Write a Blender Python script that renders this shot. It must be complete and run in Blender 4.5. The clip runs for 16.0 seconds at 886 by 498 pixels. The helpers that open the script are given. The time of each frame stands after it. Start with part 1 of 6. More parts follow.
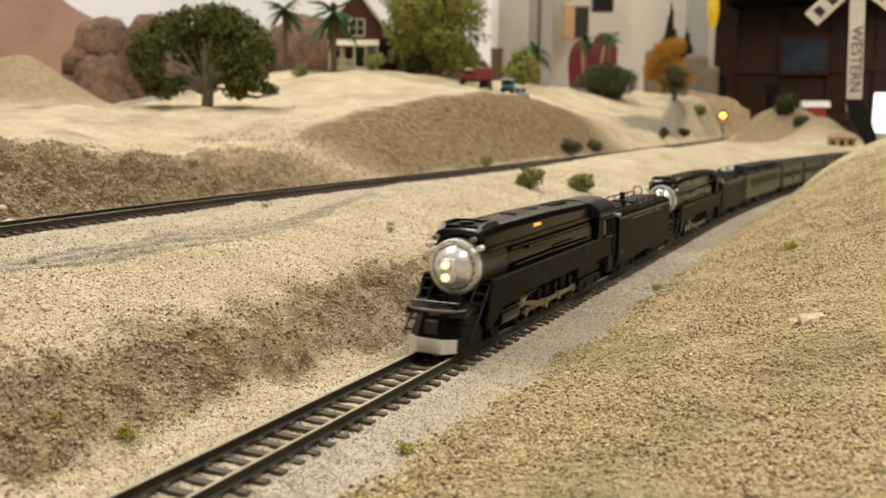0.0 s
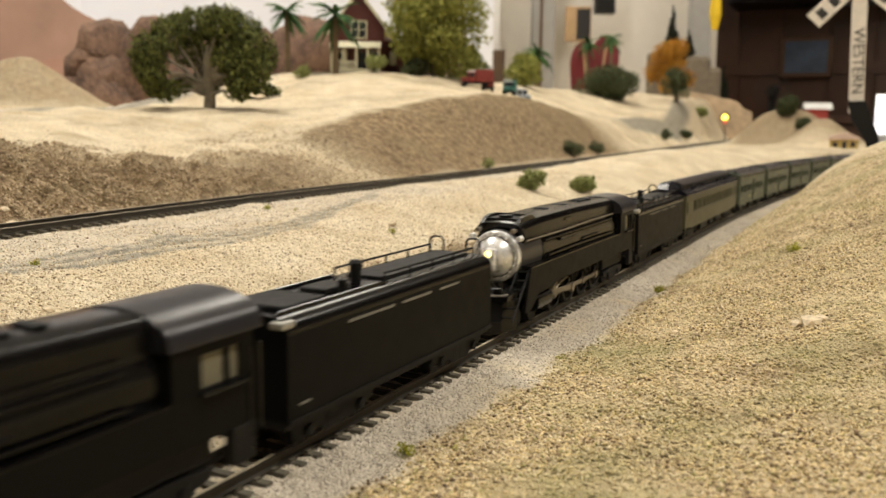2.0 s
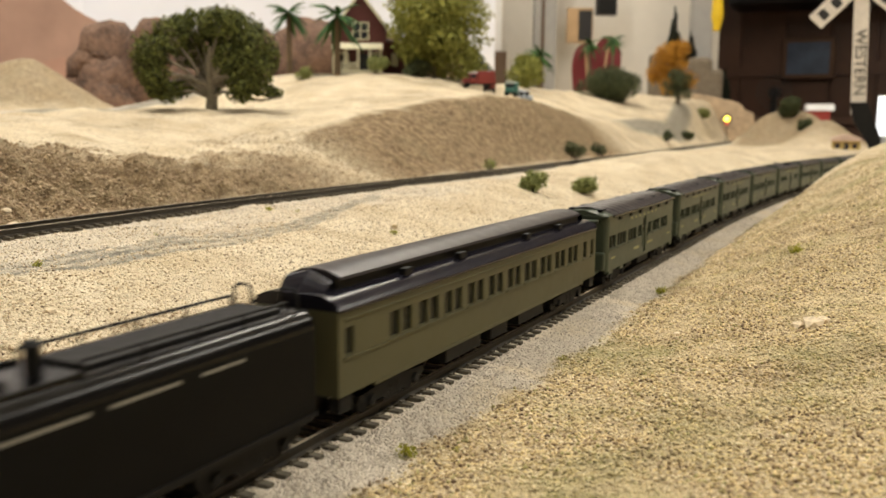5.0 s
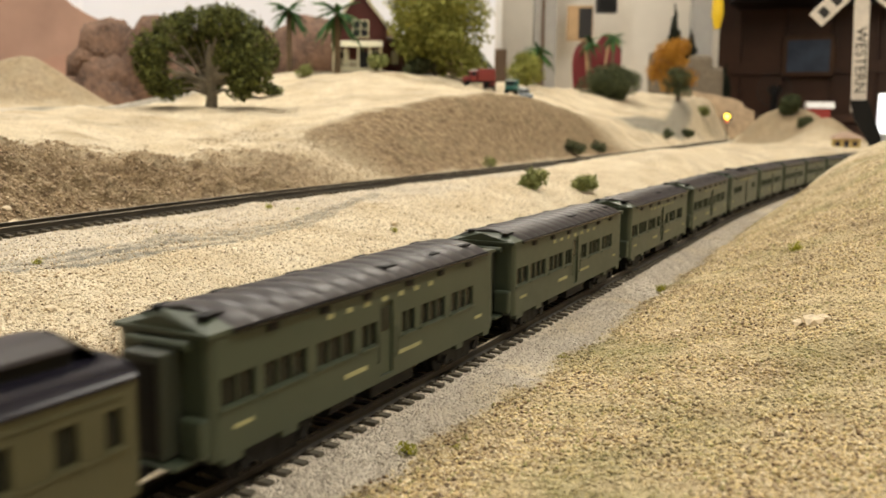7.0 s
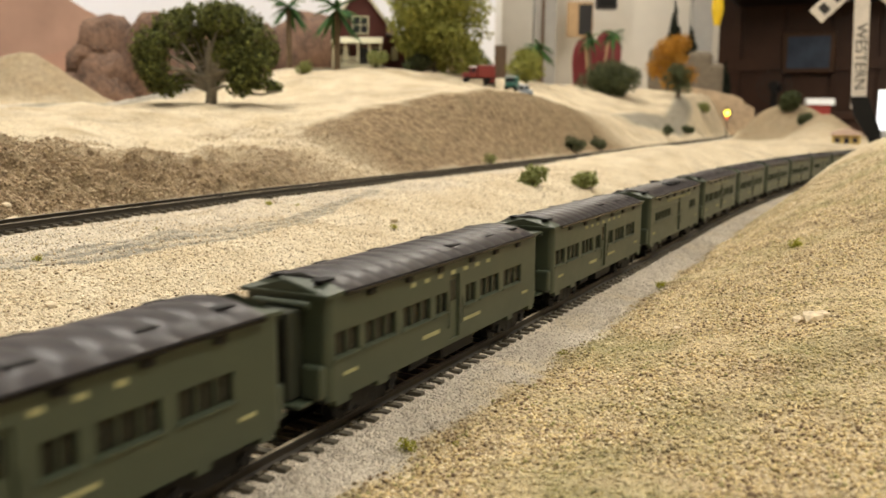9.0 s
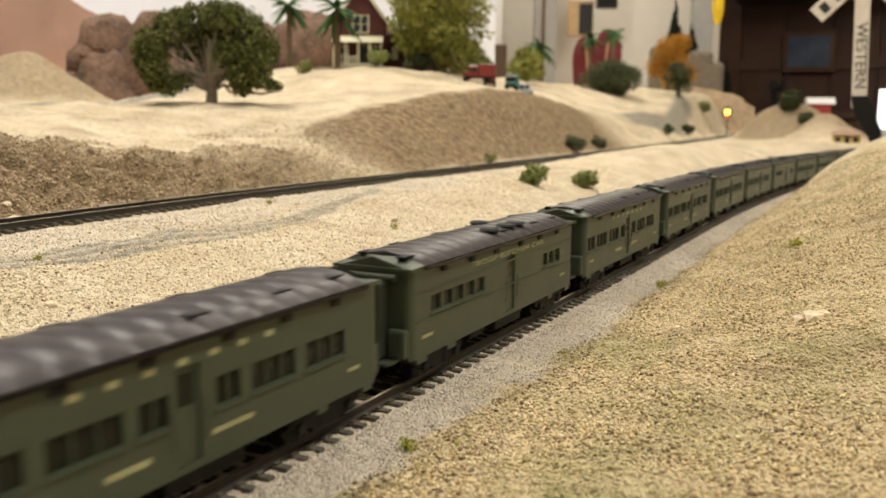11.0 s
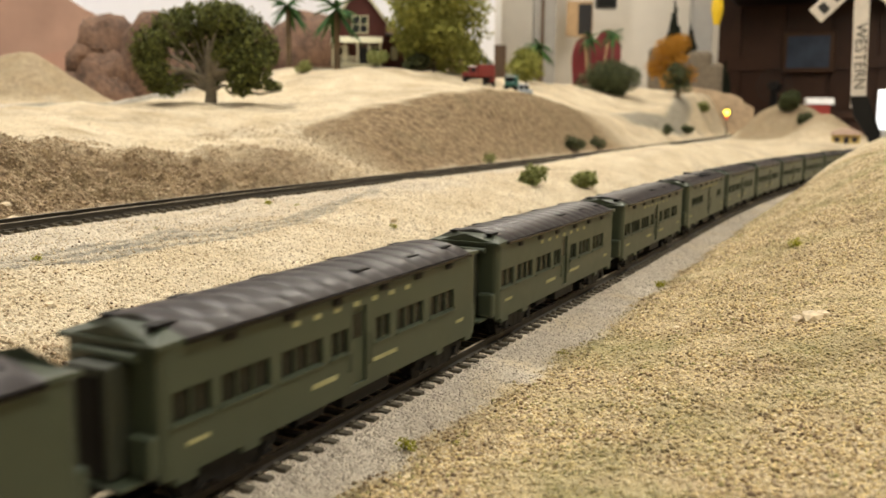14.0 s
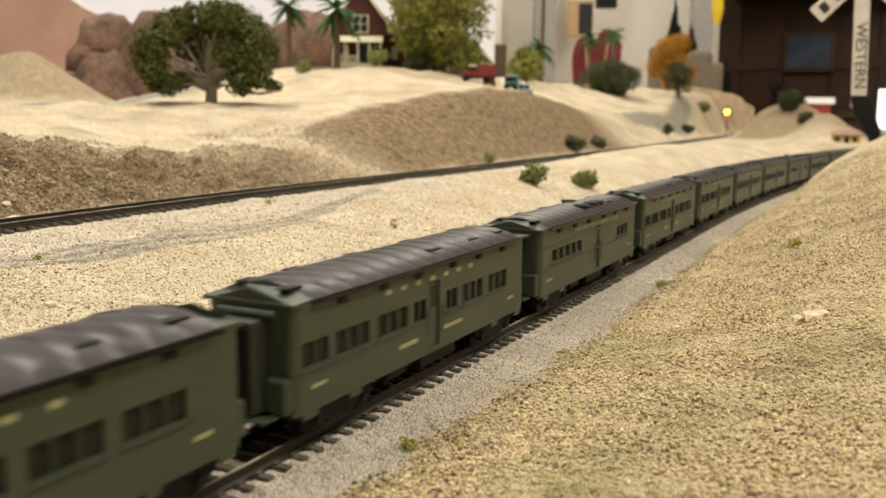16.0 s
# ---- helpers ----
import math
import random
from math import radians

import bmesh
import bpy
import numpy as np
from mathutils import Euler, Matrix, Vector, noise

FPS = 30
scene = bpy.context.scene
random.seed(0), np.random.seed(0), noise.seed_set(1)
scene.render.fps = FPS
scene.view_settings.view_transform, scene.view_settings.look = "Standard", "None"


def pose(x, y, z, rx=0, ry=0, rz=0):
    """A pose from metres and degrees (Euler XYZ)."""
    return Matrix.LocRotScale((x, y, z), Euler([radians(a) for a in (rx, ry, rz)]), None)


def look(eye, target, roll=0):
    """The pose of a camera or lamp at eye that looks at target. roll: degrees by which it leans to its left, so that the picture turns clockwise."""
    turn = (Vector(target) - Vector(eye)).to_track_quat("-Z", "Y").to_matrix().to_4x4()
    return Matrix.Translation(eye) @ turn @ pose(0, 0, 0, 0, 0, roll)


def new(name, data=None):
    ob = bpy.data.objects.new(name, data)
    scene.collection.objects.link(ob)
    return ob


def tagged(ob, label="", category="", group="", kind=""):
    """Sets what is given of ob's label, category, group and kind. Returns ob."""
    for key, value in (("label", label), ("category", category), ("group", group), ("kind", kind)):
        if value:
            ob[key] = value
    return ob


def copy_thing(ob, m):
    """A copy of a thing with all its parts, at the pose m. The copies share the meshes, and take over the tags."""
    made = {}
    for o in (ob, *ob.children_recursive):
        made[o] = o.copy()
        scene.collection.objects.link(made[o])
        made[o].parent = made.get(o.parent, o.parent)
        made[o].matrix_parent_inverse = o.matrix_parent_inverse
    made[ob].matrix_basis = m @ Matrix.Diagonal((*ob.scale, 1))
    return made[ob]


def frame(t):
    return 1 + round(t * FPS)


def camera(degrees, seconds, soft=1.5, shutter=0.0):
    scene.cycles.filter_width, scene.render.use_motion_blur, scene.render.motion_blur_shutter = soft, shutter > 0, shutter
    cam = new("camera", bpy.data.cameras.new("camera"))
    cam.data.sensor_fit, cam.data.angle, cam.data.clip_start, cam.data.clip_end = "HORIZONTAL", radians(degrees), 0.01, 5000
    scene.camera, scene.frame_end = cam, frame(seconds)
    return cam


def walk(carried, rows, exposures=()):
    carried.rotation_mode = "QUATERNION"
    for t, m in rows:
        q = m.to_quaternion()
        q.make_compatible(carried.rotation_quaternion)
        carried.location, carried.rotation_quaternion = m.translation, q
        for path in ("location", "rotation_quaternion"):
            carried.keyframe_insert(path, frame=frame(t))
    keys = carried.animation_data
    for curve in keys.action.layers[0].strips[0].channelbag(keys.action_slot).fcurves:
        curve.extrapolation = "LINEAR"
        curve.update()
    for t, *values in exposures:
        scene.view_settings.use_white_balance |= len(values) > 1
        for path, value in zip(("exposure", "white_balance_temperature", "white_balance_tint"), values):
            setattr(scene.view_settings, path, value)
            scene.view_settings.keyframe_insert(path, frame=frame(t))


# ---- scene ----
# A model railway in N scale (1:160) on a table in a room; metres at the model's own size.
LENS = 53.6
EYE = (0.0916, 0.0, 0.0538)
PX = 1551.7


def aim(dx, dy):
    """The camera's pose, swung by a small angle about its stand."""
    h, p = 0.47104 + dx / PX, 0.14736 - dy / PX
    way = Vector((-math.sin(h) * math.cos(p), math.cos(h) * math.cos(p), -math.sin(p)))
    return look(EYE, Vector(EYE) + way, 0.53)


cam = camera(LENS, 16.0, soft=1.5, shutter=0.5)
cam.data.dof.use_dof = True
cam.data.dof.focus_distance = 0.213
cam.data.dof.aperture_fstop = 31.0
walk(cam, [(t, aim(dx, dy)) for t, dx, dy in (
    (0.0, -6.1, 6.1), (0.5, -6.0, 6.1), (1.0, -4.8, 6.3), (1.5, -3.3, 7.7), (2.0, -2.7, 9.3), (2.5, -1.9, 10.3),
    (3.0, -1.6, 10.6), (3.5, -1.3, 10.8), (4.0, -0.6, 10.9), (5.2, 0.5, 11.9), (6.3, 1.0, 12.8), (6.5, 1.0, 12.3),
    (7.0, 0.5, 7.8), (7.5, 0.7, 4.7), (8.0, 0.9, 3.3), (8.5, 0.5, 2.8), (9.0, 0.2, 1.7), (10.2, 0.6, 0.6),
    (11.5, 0.8, 0.1), (12.0, 0.6, 0.0), (12.5, 0.1, 0.0), (13.5, 0.0, 0.1), (14.0, -0.4, 0.9), (14.5, 0.0, 0.2),
    (15.0, 0.2, 0.0), (16.0, 0.1, 0.0))],
    exposures=((0.0, -0.05), (0.8, 0.02), (2.0, 0.09), (4.0, 0.12), (16.0, 0.15)))

# ---- light ----
world = bpy.data.worlds.new("world")
scene.world = world
world.use_nodes = True
world.node_tree.nodes["Background"].inputs["Color"].default_value = (0.9, 0.92, 1.0, 1)
world.node_tree.nodes["Background"].inputs["Strength"].default_value = 0.05


def area(name, place, target, sx, sy, watts, colour):
    d = bpy.data.lights.new(name, "AREA")
    d.shape, d.size, d.size_y, d.energy, d.color = "RECTANGLE", sx, sy, watts, colour
    o = new(name, d)
    o.matrix_world = look(place, target)
    return o


CEIL = 1.55
WARM = (1.0, 0.94, 0.84)
LAMPS = ((-0.85, 0.45, 21.0), (0.75, 0.15, 19.0), (-0.75, 2.25, 14.0), (0.85, 1.9, 9.0))
for lx, ly, watts in LAMPS:
    area("ceiling_lamp", (lx, ly, CEIL - 0.06), (lx, ly, 0), 0.28, 1.18, watts, WARM)

# ---- materials ----


def tree_of(name):
    m = bpy.data.materials.new(name)
    m.use_nodes = True
    return m, m.node_tree.nodes, m.node_tree.links, m.node_tree.nodes["Principled BSDF"]


def mat(name, colour, rough=0.5, metal=0.0, scale=400.0, vary=0.25, bump=0.15, depth=0.0003, emit=0.0, spec=0.5, alt=None):
    """A painted or natural surface: two scales of noise in colour, roughness and relief."""
    m, n, l, p = tree_of(name)
    co = n.new("ShaderNodeTexCoord")
    big, fine = n.new("ShaderNodeTexNoise"), n.new("ShaderNodeTexNoise")
    big.inputs["Scale"].default_value, big.inputs["Detail"].default_value = scale * 0.2, 3
    fine.inputs["Scale"].default_value, fine.inputs["Detail"].default_value = scale, 4
    for t in (big, fine):
        l.new(co.outputs["Object"], t.inputs["Vector"])
    ramp = n.new("ShaderNodeMix")
    ramp.data_type = "RGBA"
    c = colour
    dark = tuple(v * (1 - vary) for v in c) if alt is None else alt
    ramp.inputs["A"].default_value = (*dark, 1)
    ramp.inputs["B"].default_value = (*(min(1, v * (1 + vary * 0.6)) for v in c), 1)
    add = n.new("ShaderNodeMath")
    add.operation = "MULTIPLY_ADD"
    add.inputs[1].default_value = 0.5
    half = n.new("ShaderNodeMath")
    half.operation = "MULTIPLY"
    half.inputs[1].default_value = 0.5
    l.new(big.outputs["Fac"], half.inputs[0])
    l.new(fine.outputs["Fac"], add.inputs[0])
    l.new(half.outputs[0], add.inputs[2])
    con = n.new("ShaderNodeMapRange")
    con.inputs["From Min"].default_value, con.inputs["From Max"].default_value = 0.32, 0.68
    l.new(add.outputs[0], con.inputs["Value"])
    l.new(con.outputs["Result"], ramp.inputs["Factor"])
    l.new(ramp.outputs["Result"], p.inputs["Base Color"])
    rr = n.new("ShaderNodeMapRange")
    rr.inputs["To Min"].default_value, rr.inputs["To Max"].default_value = max(0.04, rough - 0.1), min(1, rough + 0.1)
    l.new(fine.outputs["Fac"], rr.inputs["Value"])
    l.new(rr.outputs["Result"], p.inputs["Roughness"])
    p.inputs["Metallic"].default_value = metal
    p.inputs["Specular IOR Level"].default_value = spec
    if bump:
        b = n.new("ShaderNodeBump")
        b.inputs["Strength"].default_value, b.inputs["Distance"].default_value = bump, depth
        l.new(fine.outputs["Fac"], b.inputs["Height"])
        l.new(b.outputs["Normal"], p.inputs["Normal"])
    if emit:
        p.inputs["Emission Color"].default_value = (*colour, 1)
        p.inputs["Emission Strength"].default_value = emit
    return m


def ground_mat():
    """Scenic sand: grains of many tints; cover (red: grey ballast, green: dry turf, blue: brown earth, alpha: grey road dust) comes with the mesh."""
    m, n, l, p = tree_of("scenic_sand")
    co = n.new("ShaderNodeTexCoord")
    att = n.new("ShaderNodeAttribute")
    att.attribute_name = "cover"
    sep = n.new("ShaderNodeSeparateColor")
    l.new(att.outputs["Color"], sep.inputs["Color"])

    def mix(a, b, f, kind="MIX"):
        x = n.new("ShaderNodeMix")
        x.data_type, x.blend_type = "RGBA", kind
        for s, v in (("A", a), ("B", b)):
            if isinstance(v, tuple):
                x.inputs[s].default_value = (*v, 1)
            else:
                l.new(v, x.inputs[s])
        if isinstance(f, float):
            x.inputs["Factor"].default_value = f
        else:
            l.new(f, x.inputs["Factor"])
        return x.outputs["Result"]

    def noise_(scale, detail=4):
        t = n.new("ShaderNodeTexNoise")
        t.inputs["Scale"].default_value, t.inputs["Detail"].default_value = scale, detail
        l.new(co.outputs["Object"], t.inputs["Vector"])
        return t.outputs["Fac"]

    def rng(v, a, b, c=0.0, d=1.0):
        t = n.new("ShaderNodeMapRange")
        for k, w in (("From Min", a), ("From Max", b), ("To Min", c), ("To Max", d)):
            t.inputs[k].default_value = w
        l.new(v, t.inputs["Value"])
        return t.outputs["Result"]

    grain = n.new("ShaderNodeTexVoronoi")
    grain.inputs["Scale"].default_value = 1700.0
    l.new(co.outputs["Object"], grain.inputs["Vector"])
    tint = n.new("ShaderNodeSeparateColor")
    l.new(grain.outputs["Color"], tint.inputs["Color"])
    patch = noise_(45.0, 5)
    spots = noise_(260.0, 3)
    sand = mix((0.65, 0.535, 0.355), (0.79, 0.69, 0.51), rng(patch, 0.35, 0.65))
    sand = mix(sand, (0.22, 0.15, 0.085), rng(tint.outputs[0], 0.82, 0.95, 0.0, 0.65))
    sand = mix(sand, (0.86, 0.74, 0.52), rng(tint.outputs[1], 0.75, 1.0, 0.0, 0.7))
    turf = mix((0.56, 0.45, 0.29), (0.47, 0.385, 0.235), rng(patch, 0.38, 0.62))
    turf = mix(turf, (0.18, 0.12, 0.06), rng(tint.outputs[0], 0.60, 0.85, 0.0, 0.9))
    turf = mix(turf, (0.74, 0.58, 0.28), rng(tint.outputs[1], 0.55, 0.9, 0.0, 0.85))
    turf = mix(turf, (0.27, 0.265, 0.12), rng(noise_(26.0, 5), 0.50, 0.68, 0.0, 0.6))
    turf = mix(turf, (0.24, 0.18, 0.105), rng(noise_(38.0, 5), 0.54, 0.68, 0.0, 0.5))
    turf = mix(turf, (0.66, 0.54, 0.33), rng(noise_(60.0, 4), 0.52, 0.66, 0.0, 0.55))
    grey = mix((0.56, 0.50, 0.41), (0.70, 0.63, 0.525), rng(patch, 0.35, 0.65))
    grey = mix(grey, (0.27, 0.235, 0.19), rng(tint.outputs[0], 0.8, 1.0, 0.0, 0.3))
    grey = mix(grey, (0.70, 0.60, 0.43), rng(noise_(34.0, 4), 0.52, 0.66, 0.0, 0.7))
    grey = mix(grey, (0.70, 0.64, 0.54), rng(tint.outputs[1], 0.72, 1.0, 0.0, 0.7))
    earth = mix((0.15, 0.098, 0.054), (0.40, 0.295, 0.172), rng(noise_(210.0, 6), 0.35, 0.65))
    earth = mix(earth, (0.20, 0.165, 0.09), rng(noise_(30.0, 4), 0.50, 0.66, 0.0, 0.4))
    earth = mix(earth, (0.14, 0.095, 0.06), rng(tint.outputs[0], 0.78, 0.97, 0.0, 0.75))
    earth = mix(earth, (0.46, 0.37, 0.24), rng(tint.outputs[1], 0.8, 1.0, 0.0, 0.6))
    col = mix(sand, earth, sep.outputs[2])
    col = mix(col, turf, sep.outputs[1])
    col = mix(col, grey, sep.outputs[0])
    dust = mix((0.21, 0.195, 0.155), (0.38, 0.35, 0.285), rng(noise_(300.0, 4), 0.4, 0.6))
    col = mix(col, dust, att.outputs["Alpha"])
    l.new(col, p.inputs["Base Color"])
    p.inputs["Roughness"].default_value = 0.95
    p.inputs["Specular IOR Level"].default_value = 0.15
    b = n.new("ShaderNodeBump")
    b.inputs["Strength"].default_value, b.inputs["Distance"].default_value = 0.95, 0.0007
    b.invert = True
    l.new(grain.outputs["Distance"], b.inputs["Height"])
    b2 = n.new("ShaderNodeBump")
    b2.inputs["Strength"].default_value, b2.inputs["Distance"].default_value = 0.7, 0.003
    l.new(spots, b2.inputs["Height"])
    l.new(b.outputs["Normal"], b2.inputs["Normal"])
    l.new(b2.outputs["Normal"], p.inputs["Normal"])
    return m


GROUND = ground_mat()
OLIVE = mat("olive_green_paint", (0.047, 0.060, 0.037), 0.45, 0, 300, 0.12, 0.1, 0.0001)
# Darkened copy of the body olive: shade inside the cars put into colour.
OLIVE_SHADED = mat("olive_recess", (0.028, 0.032, 0.021), 0.5, 0, 300, 0.2, 0.1, 0.0001)
COACH = mat("coach_olive_paint", (0.070, 0.066, 0.031), 0.5, 0, 300, 0.12, 0.08, 0.0001)
ROOF = mat("roof_brown_black_paint", (0.034, 0.029, 0.030), 0.38, 0, 260, 0.2, 0.15, 0.0001, spec=0.3)
BLACK = mat("engine_black_paint", (0.0038, 0.0034, 0.0034), 0.22, 0, 300, 0.3, 0.03, 0.0001, spec=0.25)
SKIRT = mat("matt_black_paint", (0.0042, 0.004, 0.0038), 0.5, 0, 300, 0.25, 0.04, 0.0001, spec=0.1)
TENDER = mat("tender_black_paint", (0.0058, 0.0056, 0.0050), 0.23, 0, 300, 0.25, 0.04, 0.0001, spec=0.35)
UNDER = mat("underframe_black", (0.006, 0.0055, 0.005), 0.6, 0, 500, 0.4, 0.2, 0.0002, spec=0.25)
SILVER = mat("silver_paint", (0.95, 0.95, 0.96), 0.28, 0.45, 500, 0.12, 0.1, 0.0001)
ROD = mat("bright_rod_metal", (0.20, 0.165, 0.115), 0.5, 0.2, 500, 0.25, 0.1, 0.0001)
GLASSY = mat("dark_window_glazing", (0.013, 0.014, 0.010), 0.25, 0, 200, 0.3, 0.02, 0.0001, spec=0.2)
LETTER = mat("faded_yellow_lettering", (0.34, 0.33, 0.165), 0.6, 0, 900, 0.2, 0.0)
LETTER_GREY = mat("faded_grey_lettering", (0.20, 0.19, 0.16), 0.6, 0, 900, 0.2, 0.0)
RAIL = mat("weathered_rail", (0.036, 0.029, 0.020), 0.5, 0.15, 500, 0.35, 0.1, 0.0001)
# Polished metal, with part of its gleam put into a pale diffuse colour.
RAILTOP = mat("polished_rail_head", (0.52, 0.44, 0.31), 0.42, 0.45, 500, 0.25, 0.05, 0.0001)
TIE = mat("tie_brown_plastic", (0.10, 0.086, 0.060), 0.75, 0, 600, 0.4, 0.35, 0.0002)
LIT = mat("lit_headlamp", (1.0, 0.80, 0.30), 0.3, 0, 500, 0.02, 0.0, emit=2.4)
AMBER = mat("lit_amber_board", (0.9, 0.42, 0.06), 0.4, 0, 500, 0.02, 0.0, emit=0.9)
DIFFUSER = mat("lit_lamp_diffuser", (1.0, 0.93, 0.80), 0.5, 0, 100, 0.02, 0.0, emit=3.0)
STRAWDARK = mat("brown_frame_wood", (0.13, 0.06, 0.03), 0.4, 0, 60, 0.3, 0.1, 0.0005)
GREYDARK = mat("dark_grey_wire", (0.07, 0.065, 0.06), 0.5, 0.3, 100, 0.2, 0.0)
REDBARN = mat("barn_red_paint", (0.40, 0.05, 0.04), 0.6, 0, 100, 0.2, 0.1, 0.0003)
PALESTONE = mat("pale_cream_stone", (0.72, 0.60, 0.42), 0.9, 0, 900, 0.3, 0.3, 0.0003)
ROCK = mat("sandy_rock", (0.40, 0.29, 0.18), 0.9, 0, 90, 0.4, 0.7, 0.003)

# ---- helpers for building ----


def mesh_of(name, bm):
    me = bpy.data.meshes.new(name)
    bm.normal_update()
    bm.to_mesh(me)
    bm.free()
    return me


def smooth(me, angle=0.6):
    bm = bmesh.new()
    bm.from_mesh(me)
    for f in bm.faces:
        f.smooth = True
    for e in bm.edges:
        e.smooth = len(e.link_faces) == 2 and e.calc_face_angle(0) < angle
    bm.to_mesh(me)
    bm.free()


def part(name, bm, material, parent=None, label="", place=None, soft=False):
    """Links a bmesh as one mesh object under a thing or a part."""
    me = mesh_of(name, bm)
    me.materials.append(material)
    if soft:
        smooth(me)
    o = new(name, me)
    if parent is not None:
        o.parent = parent
    if place is not None:
        o.matrix_basis = place
    if label:
        o["label"] = label
    return o


def again(ob, m, parent=None):
    """Another object on the same mesh."""
    o = new(ob.name.split(".")[0], ob.data)
    o.parent = parent if parent is not None else ob.parent
    o.matrix_basis = m
    for k in ob.keys():
        o[k] = ob[k]
    return o


def thing(name, label, category, group="", kind="", place=None):
    o = new(name)
    o.empty_display_size = 0.01
    if place is not None:
        o.matrix_basis = place
    return tagged(o, label, category, group, kind)


def box(bm, x0, x1, y0, y1, z0, z1, bevel=0.0):
    r = bmesh.ops.create_cube(bm, size=1.0)
    for v in r["verts"]:
        v.co = Vector(((x0 + x1) / 2 + v.co.x * (x1 - x0), (y0 + y1) / 2 + v.co.y * (y1 - y0), (z0 + z1) / 2 + v.co.z * (z1 - z0)))
    if bevel:
        es = list({e for v in r["verts"] for e in v.link_edges})
        bmesh.ops.bevel(bm, geom=es, offset=bevel, segments=2, affect="EDGES", profile=0.5)
    return bm


def boxed(*a, **k):
    return box(bmesh.new(), *a, **k)


def cyl(bm, a, b, r0, r1=None, seg=16, caps=True):
    a, b = Vector(a), Vector(b)
    r1 = r0 if r1 is None else r1
    q = (b - a).to_track_quat("Z", "Y").to_matrix().to_4x4()
    bmesh.ops.create_cone(bm, cap_ends=caps, segments=seg, radius1=r0, radius2=r1, depth=(b - a).length,
                          matrix=Matrix.Translation((a + b) / 2) @ q)
    return bm


def extrude(bm, outline, y0, y1, cap=True):
    """A prism along y from an outline of (x, z)."""
    lo = [bm.verts.new((x, y0, z)) for x, z in outline]
    hi = [bm.verts.new((x, y1, z)) for x, z in outline]
    k = len(outline)
    for i in range(k):
        j = (i + 1) % k
        bm.faces.new((lo[i], lo[j], hi[j], hi[i]))
    if cap:
        bm.faces.new(lo[::-1])
        bm.faces.new(hi)
    return bm


def tube(bm, pts, r, seg=6):
    for a, b in zip(pts, pts[1:]):
        cyl(bm, a, b, r, seg=seg)
    return bm


def recalc(bm):
    bmesh.ops.recalc_face_normals(bm, faces=bm.faces)
    return bm


def holed(bm, x, y0, y1, z0, z1, holes, depth):
    """An upright side wall in the plane x with openings (y0, y1, z0, z1) and their reveals going inward by depth (signed)."""
    ys = sorted({y0, y1, *(h[0] for h in holes), *(h[1] for h in holes)})
    zs = sorted({z0, z1, *(h[2] for h in holes), *(h[3] for h in holes)})
    vs = {}

    def v(y, z, d=0.0):
        key = (round(y, 6), round(z, 6), d)
        if key not in vs:
            vs[key] = bm.verts.new((x - d, y, z))
        return vs[key]
    for a, b in zip(ys, ys[1:]):
        for c, d in zip(zs, zs[1:]):
            my, mz = (a + b) / 2, (c + d) / 2
            if any(h[0] < my < h[1] and h[2] < mz < h[3] for h in holes):
                continue
            bm.faces.new((v(a, c), v(b, c), v(b, d), v(a, d)))
    for a, b, c, d in holes:
        ring = [(a, c), (b, c), (b, d), (a, d)]
        for (p, q), (r, s) in zip(ring, ring[1:] + ring[:1]):
            bm.faces.new((bm.verts.new((x, p, q)), bm.verts.new((x, r, s)), bm.verts.new((x - depth, r, s)), bm.verts.new((x - depth, p, q))))
    return bm


def words(text, size, material, parent, place, gap=1.0, thick=0.0002):
    c = bpy.data.curves.new("lettering", "FONT")
    c.body, c.size, c.extrude, c.space_character, c.align_x, c.align_y = text, size, thick, gap, "CENTER", "CENTER"
    tmp = bpy.data.objects.new("lettering", c)
    scene.collection.objects.link(tmp)
    me = bpy.data.meshes.new_from_object(tmp.evaluated_get(bpy.context.evaluated_depsgraph_get()))
    bpy.data.objects.remove(tmp)
    me.materials.append(material)
    o = new("lettering", me)
    o.parent, o.matrix_basis = parent, place
    return o


# ---- lie of the land ----


def step(a, b, x):
    t = np.clip((np.asarray(x, float) - a) / (b - a), 0, 1)
    return t * t * (3 - 2 * t)


def hash2(i, j, s):
    h = (i * 374761393 + j * 668265263 + s * 974634777) & 0xFFFFFFFF
    h = ((h ^ (h >> 13)) * 1274126177) & 0xFFFFFFFF
    return ((h ^ (h >> 16)) & 0xFFFF) / 65535.0


def vnoise(x, y, size, s=0):
    """Smooth value noise in -1..1 with cells of that size."""
    x, y = np.asarray(x, float) / size, np.asarray(y, float) / size
    i, j = np.floor(x).astype(np.int64), np.floor(y).astype(np.int64)
    u, v = x - i, y - j
    u, v = u * u * (3 - 2 * u), v * v * (3 - 2 * v)
    a = hash2(i, j, s) * (1 - u) + hash2(i + 1, j, s) * u
    b = hash2(i, j + 1, s) * (1 - u) + hash2(i + 1, j + 1, s) * u
    return (a * (1 - v) + b * v) * 2 - 1


BEND, RAD, TIGHT, RAD2, DROP = 0.5, 4.6, 1.22, 0.62, 0.006


def line(s):
    """Main line: place and heading (to the right) at a length s along it."""
    if s <= BEND:
        return 0.0, s, 0.0
    a = (min(s, TIGHT) - BEND) / RAD
    x, y = RAD * (1 - math.cos(a)), BEND + RAD * math.sin(a)
    if s > TIGHT:
        b = a + (s - TIGHT) / RAD2
        x, y = x + RAD2 * (math.cos(a) - math.cos(b)), y + RAD2 * (math.sin(b) - math.sin(a))
        a = b
    return x, y, a


def grade(s):
    return -DROP * max(0.0, min(s, 1.4) - BEND)


